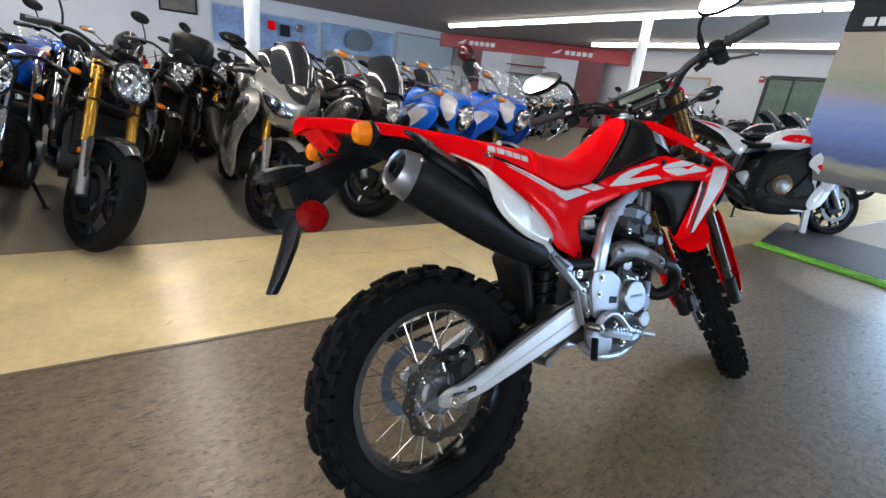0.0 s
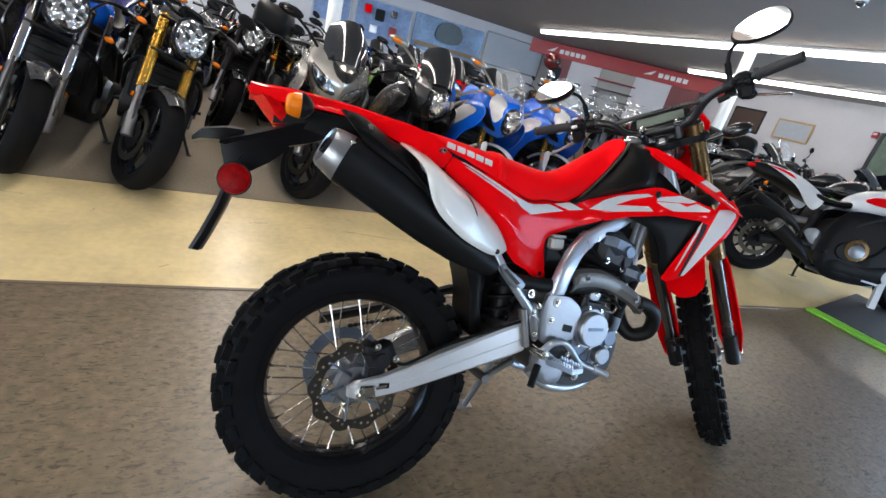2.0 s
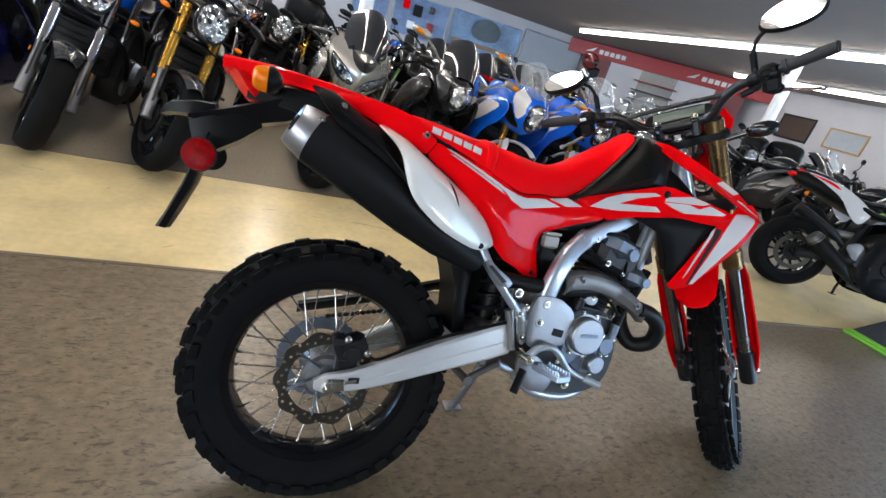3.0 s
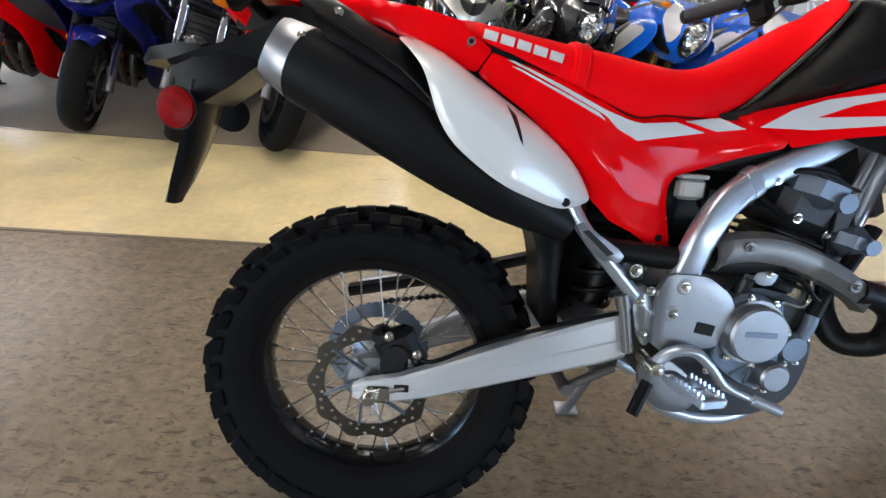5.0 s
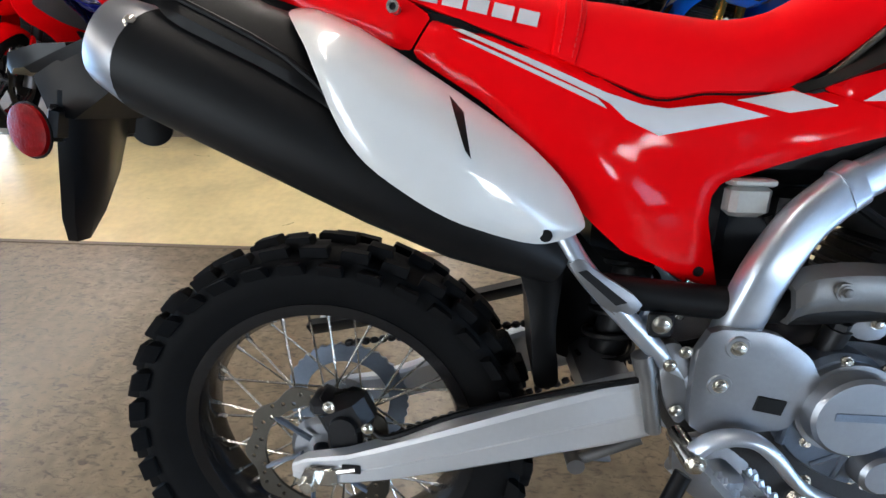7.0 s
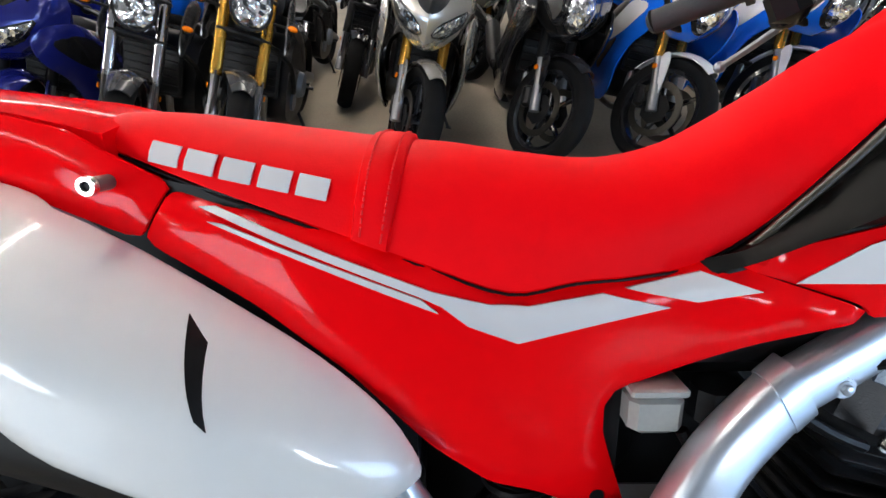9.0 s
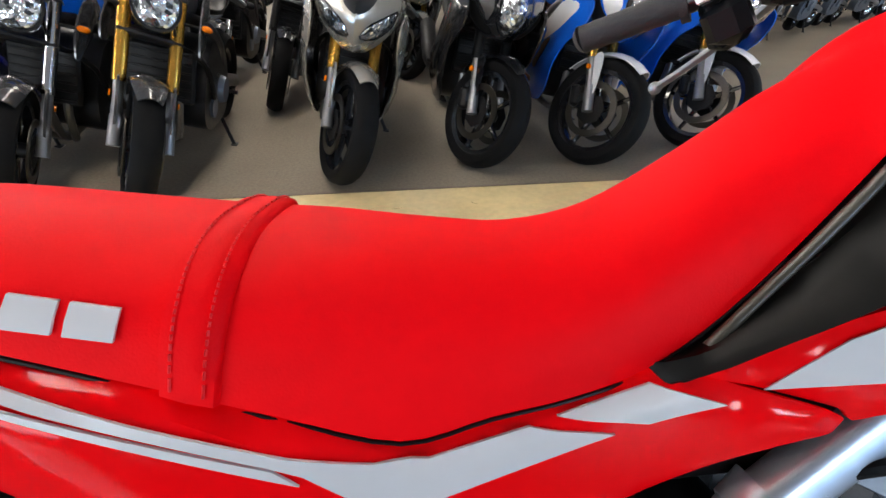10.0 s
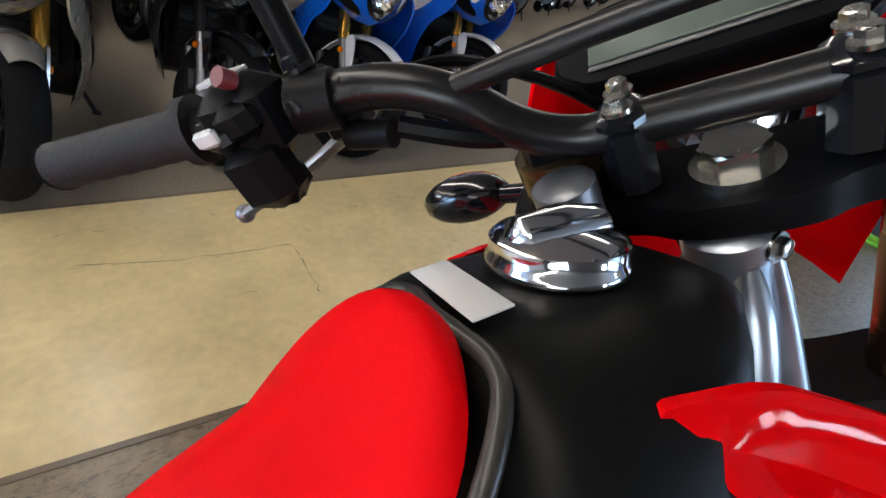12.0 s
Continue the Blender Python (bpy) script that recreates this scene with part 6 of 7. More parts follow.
    mg = S("front_mudguard", Geo().rings(rows), fender, None, "front mudguard")
    for s in (-1, 1):
        S("mudguard_stay", Geo().panel([(AU - 0.02, AW + 0.28), (AU + 0.05, AW + 0.30), (AU + 0.02, AW + 0.05), (AU - 0.03, AW + 0.03)], lambda x, z: -0.125, 0.01, 0.05, 0.02, 0.01) if s < 0 else Geo().panel([(AU - 0.02, AW + 0.28), (AU + 0.05, AW + 0.30), (AU + 0.02, AW + 0.05), (AU - 0.03, AW + 0.03)], lambda x, z: -0.125, 0.01, 0.05, 0.02, 0.01).mirrored(), fender, mg)
    S("yoke", Geo().box((0.01, 0, -0.02), (0.09, 0.27, 0.03), 0.012).box((0.01, 0, -0.22), (0.08, 0.26, 0.035), 0.012), DARKM)
    # engine, frame, swingarm, exhaust, stand
    eg = P("engine", Geo().rings([[(x, y, z) for x, z in chaikin([(0.48, 0.34), (0.55, 0.24), (0.85, 0.22), (1.0, 0.30), (0.98, 0.50), (0.86, 0.72), (0.62, 0.70), (0.50, 0.52)], 2)] for y in (-0.19, -0.17, 0.17, 0.19)]), BLACK_M if half else DARKM if kind != "cruiser" else CAST, None, "engine block")
    P("clutch_cover", Geo().tube([(0.66, -0.22, 0.42), (0.66, -0.18, 0.42)], [0.07, 0.085], 24).tube([(0.84, -0.205, 0.36), (0.84, -0.18, 0.36)], 0.055, 20), BLACK_M if half else CAST, eg)
    P("clutch_cover", Geo().tube([(0.66, 0.22, 0.42), (0.66, 0.18, 0.42)], [0.07, 0.085], 24).tube([(0.84, 0.205, 0.36), (0.84, 0.18, 0.36)], 0.055, 20), BLACK_M if half else CAST, eg)
    rad = P("radiator", Geo().box((1.04, 0, 0.55), (0.04, 0.32, 0.26), 0.012, rot("Y", -12, (1.04, 0, 0.55))), BLACK_M)
    for k in range(6):
        P("radiator_fin", Geo().box((1.063, 0, 0.45 + 0.04 * k), (0.008, 0.29, 0.012), 0.003, rot("Y", -12, (1.04, 0, 0.55))), BLACK_M, rad)
    for s in (-1, 1):
        P("engine_bolt", Geo().bolt((0.76, s * 0.19, 0.52), (0, s, 0), 0.012, 0.012), ZINC, eg)
        P("hose", Geo().tube([(1.02, s * 0.15, 0.66), (0.98, s * 0.20, 0.60), (0.90, s * 0.21, 0.46), (0.82, s * 0.19, 0.40)], 0.014, 8, 3), BLACK_P)
        P("cable", Geo().tube([(1.10, s * 0.18, 1.0), (1.20, s * 0.14, 0.92), (1.12, s * 0.10, 0.74), (0.96, s * 0.14, 0.66)], 0.006, 6, 4), BLACK_P)
    for k in range(3):
        P("header_pipe", Geo().tube([(0.98, -0.09 + 0.09 * k, 0.52), (1.07, -0.09 + 0.09 * k, 0.42), (1.0, -0.06 + 0.06 * k, 0.22), (0.8, -0.05, 0.17), (0.5, -0.08, 0.2)], 0.02, 8, 3), GREYM if kind != "cruiser" else CHROME)
    for s in (-1, 1):
        P("frame_spar", Geo().tube([(1.05, s * 0.06, 0.84), (0.92, s * 0.16, 0.80), (0.70, s * 0.18, 0.68), (0.52, s * 0.15, 0.46)], 0.03, 10, 3), DARKM if kind != "sport" or half else GREYM)
        P("swingarm", Geo().tube([(0.50, s * 0.13, 0.40), (0.25, s * 0.135, 0.37), (0.0, s * 0.135, RR)], 0.028, 10, 3, flat=1.5), DARKM if half else GREYM)
        P("footpeg", Geo().tube([(0.50, s * 0.14, 0.37), (0.50, s * 0.25, 0.37)], 0.012, 8), DARKM)
        st = P("rear_indicator", Geo().tube([(-0.10, s * 0.05, 0.80), (-0.13, s * 0.17, 0.80)], 0.008, 8).ball((-0.13, s * 0.19, 0.80), (0.035, 0.035, 0.025), 12), BLACK_P)
        P("indicator_lens", Geo().ball((-0.142, s * 0.19, 0.80), (0.028, 0.03, 0.022), 12), AMBER, st)
    if half:
        sl = P("silencer", Geo().tube([(0.50, -0.10, 0.22), (0.40, -0.16, 0.27), (0.30, -0.19, 0.33), (0.06, -0.20, 0.47)], [0.022, 0.035, 0.062, 0.066], 18, 3), BLACK_M, None, "stubby black exhaust silencer")
        P("silencer_cap", Geo().tube([(0.075, -0.20, 0.462), (0.03, -0.201, 0.49)], [0.068, 0.056], 18), GREYM, sl)
        P("footpeg_plate", Geo().panel([(0.30, 0.50), (0.42, 0.56), (0.50, 0.42), (0.46, 0.34), (0.40, 0.40)], lambda x, z: -0.16, 0.012, 0.03, 0.01, 0.004), ALU_B, None, "bare alloy footpeg plate")
    else:
        P("silencer", Geo().tube([(0.52, -0.10, 0.22), (0.38, -0.17, 0.30), (0.25, -0.20, 0.36), (-0.18, -0.215, 0.52)], [0.022, 0.03, 0.058, 0.062], 18, 3), CHROME if kind == "cruiser" else BLACK_M, None, "exhaust silencer")
    P("side_stand", Geo().tube([(0.56, 0.15, 0.26), (0.58, 0.22, 0.13), (0.60, 0.26, 0.065)], 0.011, 8).box((0.60, 0.262, 0.068), (0.06, 0.04, 0.008), 0.003), DARKM)
    P("shock", Geo().tube([(0.40, 0, 0.42), (0.46, 0, 0.72)], 0.035, 12), BLACK_M)
    # tank, seat, tail
    tz = 0.0 if kind != "cruiser" else -0.06
    P("fuel_tank", loft([(0.60, 0.07, 0.80 + tz, 0.86 + tz), (0.66, 0.12, 0.78 + tz, 0.93 + tz), (0.78, 0.165, 0.76 + tz, 1.0 + tz), (0.92, 0.165, 0.77 + tz, 1.02 + tz), (1.02, 0.12, 0.82 + tz, 0.99 + tz), (1.06, 0.06, 0.86 + tz, 0.94 + tz)], 0.7), tankc, None, "painted fuel tank")
    P("tank_cap", Geo().tube([(0.90, 0, 1.015 + tz), (0.895, 0, 1.03 + tz)], 0.04, 18), DARKM)
    if kind == "cruiser":
        P("seat", loft([(0.02, 0.07, 0.70, 0.74), (0.1, 0.13, 0.66, 0.76), (0.32, 0.16, 0.62, 0.76), (0.5, 0.15, 0.64, 0.72), (0.66, 0.09, 0.70, 0.80)], 0.65), seatc, None, "black seat")
        rows = []
        for a in np.linspace(radians(20), radians(175), 10):
            o = [((RR + 0.06 - 0.05 * abs(t) ** 3) * math.cos(a), 0.115 * t, RR + (RR + 0.06 - 0.05 * abs(t) ** 3) * math.sin(a)) for t in np.linspace(-1, 1, 9)]
            rows.append(o + [(x * 0.985, y * 0.97, RR + (z - RR) * 0.985) for x, y, z in reversed(o)])
        P("rear_mudguard", Geo().rings(rows), paint, None, "painted rear mudguard")
    else:
        P("seat", loft([(0.10, 0.06, 0.90, 0.94), (0.2, 0.10, 0.83, 0.91), (0.36, 0.14, 0.78, 0.84), (0.5, 0.13, 0.78, 0.83), (0.64, 0.09, 0.79, 0.86)], 0.65), seatc, None, "black seat")
        P("tail_cowl", loft([(-0.27, 0.025, 0.94, 0.97), (-0.2, 0.06, 0.89, 0.985), (-0.02, 0.105, 0.84, 0.985), (0.16, 0.12, 0.78, 0.93), (0.34, 0.12, 0.74, 0.82)], 0.7), paint, None, "painted tail cowl")
        P("tail_light", Geo().ball((-0.245, 0, 0.945), (0.04, 0.05, 0.025), 14), RED_LENS)
        P("rear_mudguard", Geo().box((-0.24, 0, 0.76), (0.02, 0.13, 0.22), 0.008, rot("Y", 24, (-0.24, 0, 0.76))), BLACK_P)
    if bag:
        P("tail_bag", loft([(-0.25, 0.14, 0.98, 1.10), (-0.2, 0.19, 0.96, 1.2), (0.05, 0.2, 0.95, 1.24), (0.26, 0.17, 0.95, 1.2), (0.30, 0.12, 0.97, 1.1)], 0.5), BLACK_P, None, "black soft luggage bag")
    # handlebar, grips, levers
    if kind == "sport":
        hb = [(0.02, 0.10, 0.02), (-0.01, 0.16, 0.015), (-0.09, 0.33, -0.02)]
        gr = ((-0.05, 0.235, 0.0), (-0.095, 0.345, -0.022))
    else:
        z = 0.11 if kind == "naked" else 0.2
        hb = [(0.02, 0.0, 0.05), (0.02, 0.08, 0.05), (-0.01, 0.20, z), (-0.06, 0.29, z + 0.005), (-0.11, 0.39, z - 0.005)]
        gr = ((-0.07, 0.30, z + 0.004), (-0.115, 0.405, z - 0.006))
    for s in () if half else (-1, 1):
        f = lambda p: (p[0], s * p[1], p[2])
        b = S("handlebar", Geo().tube([f(p) for p in hb], 0.0115, 8, 3), DARKM if kind != "cruiser" else CHROME)
        S("grip", Geo().tube([f(gr[0]), f(gr[1])], 0.0175, 10), GRIP, b)
        S("switch_box", Geo().box(f((gr[0][0] + 0.01, gr[0][1] - 0.03, gr[0][2])), (0.045, 0.045, 0.045), 0.01), BLACK_P, b)
        S("lever", Geo().tube([f((gr[0][0] + 0.05, gr[0][1] - 0.03, gr[0][2])), f((gr[0][0] + 0.055, gr[0][1] + 0.03, gr[0][2] - 0.01)), f((gr[1][0] + 0.06, gr[1][1], gr[1][2] - 0.015))], 0.006, 6, 3), ALU_B, b)
        if kind != "sport":
            c = f((0.02, 0.34, z + 0.15))
            S("mirror", Geo().tube([f((gr[0][0] + 0.02, gr[0][1] - 0.04, z + 0.02)), f((0.0, 0.29, z + 0.07)), c], 0.0055, 6, 3).ball(c, (0.02, 0.07, 0.045), 14), BLACK_P if kind == "naked" else CHROME, b)
        ist = S("front_indicator", Geo().tube([f((0.03, 0.11, -0.12)), f((0.05, 0.20, -0.12))], 0.008, 8).ball(f((0.05, 0.218, -0.12)), (0.026, 0.032, 0.020), 12), BLACK_P) if kind != "sport" else None
        if ist:
            S("indicator_lens", Geo().ball(f((0.062, 0.220, -0.12)), (0.020, 0.027, 0.016), 12), AMBER, ist)
    # front end
    if kind == "sport":
        ZS = (0.66, 0.70, 0.76, 0.82, 0.89, 0.95, 0.99)
        XF, HW, DP = (1.40, 1.48, 1.555, 1.58, 1.55, 1.48, 1.42), (0.055, 0.105, 0.155, 0.19, 0.195, 0.18, 0.155), (0.07, 0.13, 0.20, 0.24, 0.24, 0.20, 0.14)
        surf = lambda y, z: lerp(z, ZS, XF) - lerp(z, ZS, DP) * (abs(y) / lerp(z, ZS, HW)) ** 1.25
        rows = []
        for z in np.linspace(0.66, 0.99, 20):
            hw = lerp(z, ZS, HW)
            front = [(surf(hw * t, z), hw * t, z) for t in np.linspace(-1, 1, 25)]
            rows.append(front + [(1.22, hw + 0.03, z + 0.01), (1.12, hw + 0.02, z + 0.01), (1.12, -hw - 0.02, z + 0.01), (1.22, -hw - 0.03, z + 0.01)])
        nf = P("nose_fairing", Geo().rings(rows), nose, None, "painted nose fairing")
        TURN_F = Matrix(((0, -1, 0, 0), (1, 0, 0, 0), (0, 0, 1, 0), (0, 0, 0, 1)))

        def patch(name, o, m, off, lab="", grid=0.012, cut=1):
            o = [(y * 0.88, z) for y, z in o]
            P(name, Geo().panel(o, lambda y, z: -surf(y, z) - off, 0.014, grid, 0.010, 0.004, cut).move(TURN_F), m, nf, lab)
        sc = []
        for x, w, z in ((1.485, 0.135, 0.955), (1.43, 0.150, 1.02), (1.355, 0.155, 1.10), (1.27, 0.14, 1.17), (1.20, 0.10, 1.215)):
            o = [(x - 0.13 * abs(t) ** 2, w * t, z - 0.05 * abs(t) ** 2.2) for t in np.linspace(-1, 1, 11)]
            sc.append(o + [(a - 0.006, b * 0.97, c - 0.003) for a, b, c in reversed(o)])
        P("windscreen", Geo().rings(sc), screen, nf, "curved windscreen")
        flip = lambda o, s: [(s * y, z) for y, z in (o if s > 0 else reversed(o))]
        if twin:
            for s in (-1, 1):
                patch("headlight", flip([(0.022, 0.748), (0.095, 0.738), (0.178, 0.795), (0.214, 0.868), (0.15, 0.838), (0.062, 0.795)], s), LAMPGLASS, 0.008, "slanted headlight")
                patch("lamp_surround", flip([(0.014, 0.738), (0.10, 0.727), (0.188, 0.788), (0.222, 0.880), (0.15, 0.848), (0.058, 0.804)], s), BLACK_G, 0.004)
            patch("air_intake", [(-0.105, 0.945), (-0.085, 0.890), (-0.05, 0.855), (0, 0.838), (0.05, 0.855), (0.085, 0.890), (0.105, 0.945), (0.05, 0.915), (0, 0.905), (-0.05, 0.915)], BLACK_M, 0.005)
        else:
            patch("lamp_bezel", [(-0.055, 0.915), (0.055, 0.915), (0.098, 0.85), (0.085, 0.76), (0.03, 0.700), (-0.03, 0.700), (-0.085, 0.76), (-0.098, 0.85)], BLACK_G, 0.004)
            patch("headlight", [(-0.042, 0.902), (0.042, 0.902), (0.080, 0.845), (0.068, 0.765), (0.022, 0.712), (-0.022, 0.712), (-0.068, 0.765), (-0.080, 0.845)], LAMPGLASS, 0.010, "stacked headlight")
            for s in (-1, 1):
                patch("nose_flash", flip([(0.105, 0.800), (0.112, 0.865), (0.085, 0.925), (0.14, 0.972), (0.185, 0.945), (0.205, 0.87), (0.17, 0.80), (0.120, 0.745)], s), trim, 0.006, "contrasting fairing panel")
                patch("nose_intake", flip([(0.118, 0.738), (0.172, 0.792), (0.206, 0.846), (0.222, 0.80), (0.18, 0.735), (0.115, 0.695), (0.06, 0.690), (0.09, 0.725)], s), BLACK_M, 0.006, "dark air intake")
        yb = lambda x, z: -(0.255 - 0.18 * max(0, x - 1.25) - 0.22 * max(0, 0.45 - z))
        lowp = [(1.42, 0.80), (1.30, 0.86), (1.10, 0.84), (0.98, 0.74), (0.80, 0.62), (0.62, 0.46), (0.52, 0.30), (0.70, 0.20), (0.95, 0.20), (1.10, 0.30), (1.16, 0.45), (1.24, 0.58), (1.38, 0.68)]
        band = [(1.36, 0.79), (1.12, 0.80), (0.92, 0.66), (0.80, 0.52), (0.98, 0.56), (1.20, 0.66)]
        if half:
            lowp = [(1.42, 0.80), (1.30, 0.86), (1.10, 0.84), (0.97, 0.76), (0.92, 0.66), (1.04, 0.60), (1.14, 0.44), (1.20, 0.42), (1.26, 0.58), (1.38, 0.68)]
            band = [(1.30, 0.70), (1.10, 0.70), (0.98, 0.66), (1.08, 0.60), (1.16, 0.50), (1.22, 0.60)]
        for s in (-1, 1):
            fl = (lambda q: q) if s < 0 else (lambda q: q.mirrored())
            sf = P("side_fairing", fl(Geo().panel(lowp, yb, 0.008, 0.045, 0.04, 0.02)), side, None, "painted side fairing")
            P("fairing_band", fl(Geo().panel(band, lambda x, z: yb(x, z) - 0.004, 0.004, 0.05, 0.02, 0.003)), band_c, sf, "contrasting fairing panel")
            if half:
                P("tail_panel", fl(Geo().panel([(0.40, 0.80), (0.30, 0.87), (0.10, 0.955), (-0.22, 0.985), (-0.05, 0.935), (0.14, 0.85), (0.26, 0.72), (0.34, 0.68)], lambda x, z: -0.128, 0.012, 0.03, 0.02, 0.008)), WHITE, None, "white tail side panel")
                mid = P("middle_panel", fl(Geo().panel([(0.46, 0.26), (0.44, 0.40), (0.48, 0.60), (0.56, 0.76), (0.78, 0.80), (0.98, 0.78), (1.0, 0.64), (1.10, 0.44), (1.08, 0.28), (0.92, 0.17), (0.60, 0.15)], lambda x, z: -0.205, 0.012, 0.05, 0.03, 0.015)), BLACK_P, None, "black side panel")
                P("lower_panel", fl(Geo().panel([(1.00, 0.30), (1.08, 0.46), (1.17, 0.56), (1.23, 0.48), (1.17, 0.30), (1.06, 0.22)], lambda x, z: -0.225, 0.01, 0.04, 0.02, 0.008)), WHITE, None, "white lower fairing")
                P("panel_mark", fl(Geo().box((0.95, -0.2085, 0.215), (0.13, 0.003, 0.018), 0.001)), DECAL, mid, "small pale plain bar")
                P("cover_ring", fl(Geo().revolve([(0.062, -0.014), (0.094, -0.010), (0.100, 0.0), (0.100, 0.012), (0.062, 0.012)], (0.74, -0.214, 0.45), "y", 36)), BRONZE, mid, "bronze engine cover ring")
                P("tail_flash", fl(Geo().panel([(0.02, 0.955), (-0.20, 0.972), (-0.02, 0.938), (0.12, 0.90)], lambda x, z: -0.133, 0.004, 0.03, 0.01, 0.002)), RED, None, "red tail flash")
                continue
            P("fairing_vent", fl(Geo().panel([(1.02, 0.48), (1.10, 0.60), (0.98, 0.55), (0.86, 0.42), (0.92, 0.38)], lambda x, z: yb(x, z) - 0.009, 0.004, 0.05, 0.02, 0.003)), BLACK_M, sf)
        for s in () if half else (-1, 1):
            m = P("mirror", Geo().tube([(1.36, s * 0.19, 0.965), (1.34, s * 0.28, 1.03), (1.33, s * 0.36, 1.07)], 0.009, 8, 3).ball((1.33, s * 0.40, 1.085), (0.030, 0.078, 0.032), 16), BLACK_P if twin else SILVER, None, "fairing mirror")
            P("mirror_lens", Geo().ball((1.352, s * 0.418, 1.082), (0.012, 0.040, 0.014), 12), AMBER if not twin else BLACK_G, m)
    elif kind == "naked":
        hl = S("headlight_shell", Geo().rings([[(u, 0.095 * k * math.copysign(abs(math.cos(t)) ** 0.8, math.cos(t)), -0.10 + 0.115 * k * math.sin(t)) for t in (2 * math.pi * i / 22 for i in range(22))] for u, k in ((0.06, 0.5), (0.09, 0.9), (0.15, 1.05), (0.165, 1.02))]), nose if nose is not paint else BLACK_G, None, "headlight shell")
        S("headlight_lens", Geo().rings([[(u, 0.095 * k * math.copysign(abs(math.cos(t)) ** 0.8, math.cos(t)), -0.10 + 0.115 * k * math.sin(t)) for t in (2 * math.pi * i / 22 for i in range(22))] for u, k in ((0.160, 0.93), (0.176, 0.88), (0.186, 0.6), (0.190, 0.25))]), LAMPGLASS, hl, "clear faceted headlight")
        S("instrument", Geo().box((0.06, 0, 0.06), (0.07, 0.14, 0.06), 0.02, rot("Y", -30, (0.06, 0, 0.06))), BLACK_P)
        for s in (-1, 1):
            fl = (lambda q: q) if s < 0 else (lambda q: q.mirrored())
            P("tank_shroud", fl(Geo().panel([(0.74, 0.90), (0.95, 0.93), (1.12, 0.80), (1.16, 0.66), (1.02, 0.70), (0.86, 0.78)], lambda x, z: -(0.175 + 0.15 * max(0, x - 0.8)), 0.008, 0.04, 0.03, 0.015)), trim, None, "tank side shroud")
    else:
        hl = S("headlight_shell", Geo().revolve([(0.0, 0.02), (0.05, 0.03), (0.082, 0.08), (0.09, 0.13), (0.09, 0.145), (0.0, 0.14)], (0, 0, -0.10), "x", 26, closed=False), CHROME, None, "chrome headlight shell")
        S("headlight_lens", Geo().ball((0.142, 0, -0.10), (0.022, 0.083, 0.083), 20), LAMPGLASS, hl)
        if screen is CLEAR:
            sc = []
            for w, hw in ((0.0, 0.2), (0.15, 0.24), (0.33, 0.22), (0.42, 0.12)):
                o = [(0.13 - 0.25 * w - 0.07 * abs(t) ** 2, hw * t, w + 0.05) for t in np.linspace(-1, 1, 11)]
                sc.append(o + [(a - 0.005, b * 0.98, c) for a, b, c in reversed(o)])
            S("windshield", Geo().rings(sc), CLEAR, None, "clear touring windshield")
    if belly is not None:
        for s in (-1, 1):
            q = Geo().panel([(0.50, 0.22), (0.60, 0.34), (0.80, 0.30), (1.05, 0.40), (1.10, 0.30), (0.98, 0.17), (0.62, 0.14)], lambda x, z: -(0.215 - 0.2 * max(0, 0.28 - z)), 0.01, 0.05, 0.03, 0.01)
            P("belly_pan", q if s < 0 else q.mirrored(), belly, None, "black belly pan")
            q = Geo().panel([(0.66, 0.885), (0.76, 0.945), (0.96, 0.935), (1.10, 0.865), (0.92, 0.868), (0.76, 0.862)], lambda x, z: -0.174, 0.03, 0.04, 0.02, 0.006)
            P("tank_patch", q if s < 0 else q.mirrored(), accent, None, "red tank panel")
            P("engine_cover", Geo().revolve([(0.0, 0.235), (0.05, 0.235), (0.064, 0.228), (0.068, 0.20), (0.0, 0.20)], (0.74, 0, 0.44), "y", 30) if s > 0 else Geo().revolve([(0.0, -0.235), (0.05, -0.235), (0.064, -0.228), (0.068, -0.20), (0.0, -0.20)], (0.74, 0, 0.44), "y", 30), ALU_B, eg, "round silver engine cover")
    return top


def again(ob, at, head, lean=13, wb=1.40):
    m = Matrix.Translation((at[0], at[1], 0)) @ Matrix.Rotation(radians(head), 4, "Z") @ Matrix.Rotation(radians(-lean), 4, "X") @ Matrix.Translation((-wb, 0, 0))
    return copy_thing(ob, m)


red_sport = moto("sport", (-2.15, 3.12), -95, steer=20, paint=RED, accent=GREYM, trim=GREYM, fender=RED, label="red sport motorcycle with grey lower panels on carpet")
blue_sport = moto("sport", (-1.42, 3.05), -93, steer=20, paint=NAVY, accent=BLACK_G, fender=NAVY, fork=BLACK_M, label="deep blue sport motorcycle parked on carpet")
blue_naked = moto("naked", (-0.82, 2.98), -92, steer=22, paint=NAVY, accent=BLACK_G, fender=GREY, fork=CHROME, trim=GREY, tankc=BLUE, nose=BLACK_G, label="blue and black roadster motorcycle with a round headlight")
gold_naked = moto("naked", (-0.26, 2.95), -88, lean=14, steer=24, paint=GREY, accent=GREY, fender=GREY, fork=GOLD, trim=GREY, label="dark grey roadster motorcycle with gold forks")
silver_sport = moto("sport", (0.68, 3.12), -90, steer=20, paint=SILVER, accent=BLACK_G, fender=SILVER, trim=BLACK_G, fork=GOLD, label="champagne silver sport motorcycle with a dark windscreen")
black_sport = moto("sport", (1.42, 3.27), -90, steer=30, paint=BLACK_G, accent=GREY, fender=BLACK_G, fork=BLACK_M, twin=False, trim=GREY, label="gloss black sport motorcycle with a smoked windscreen")
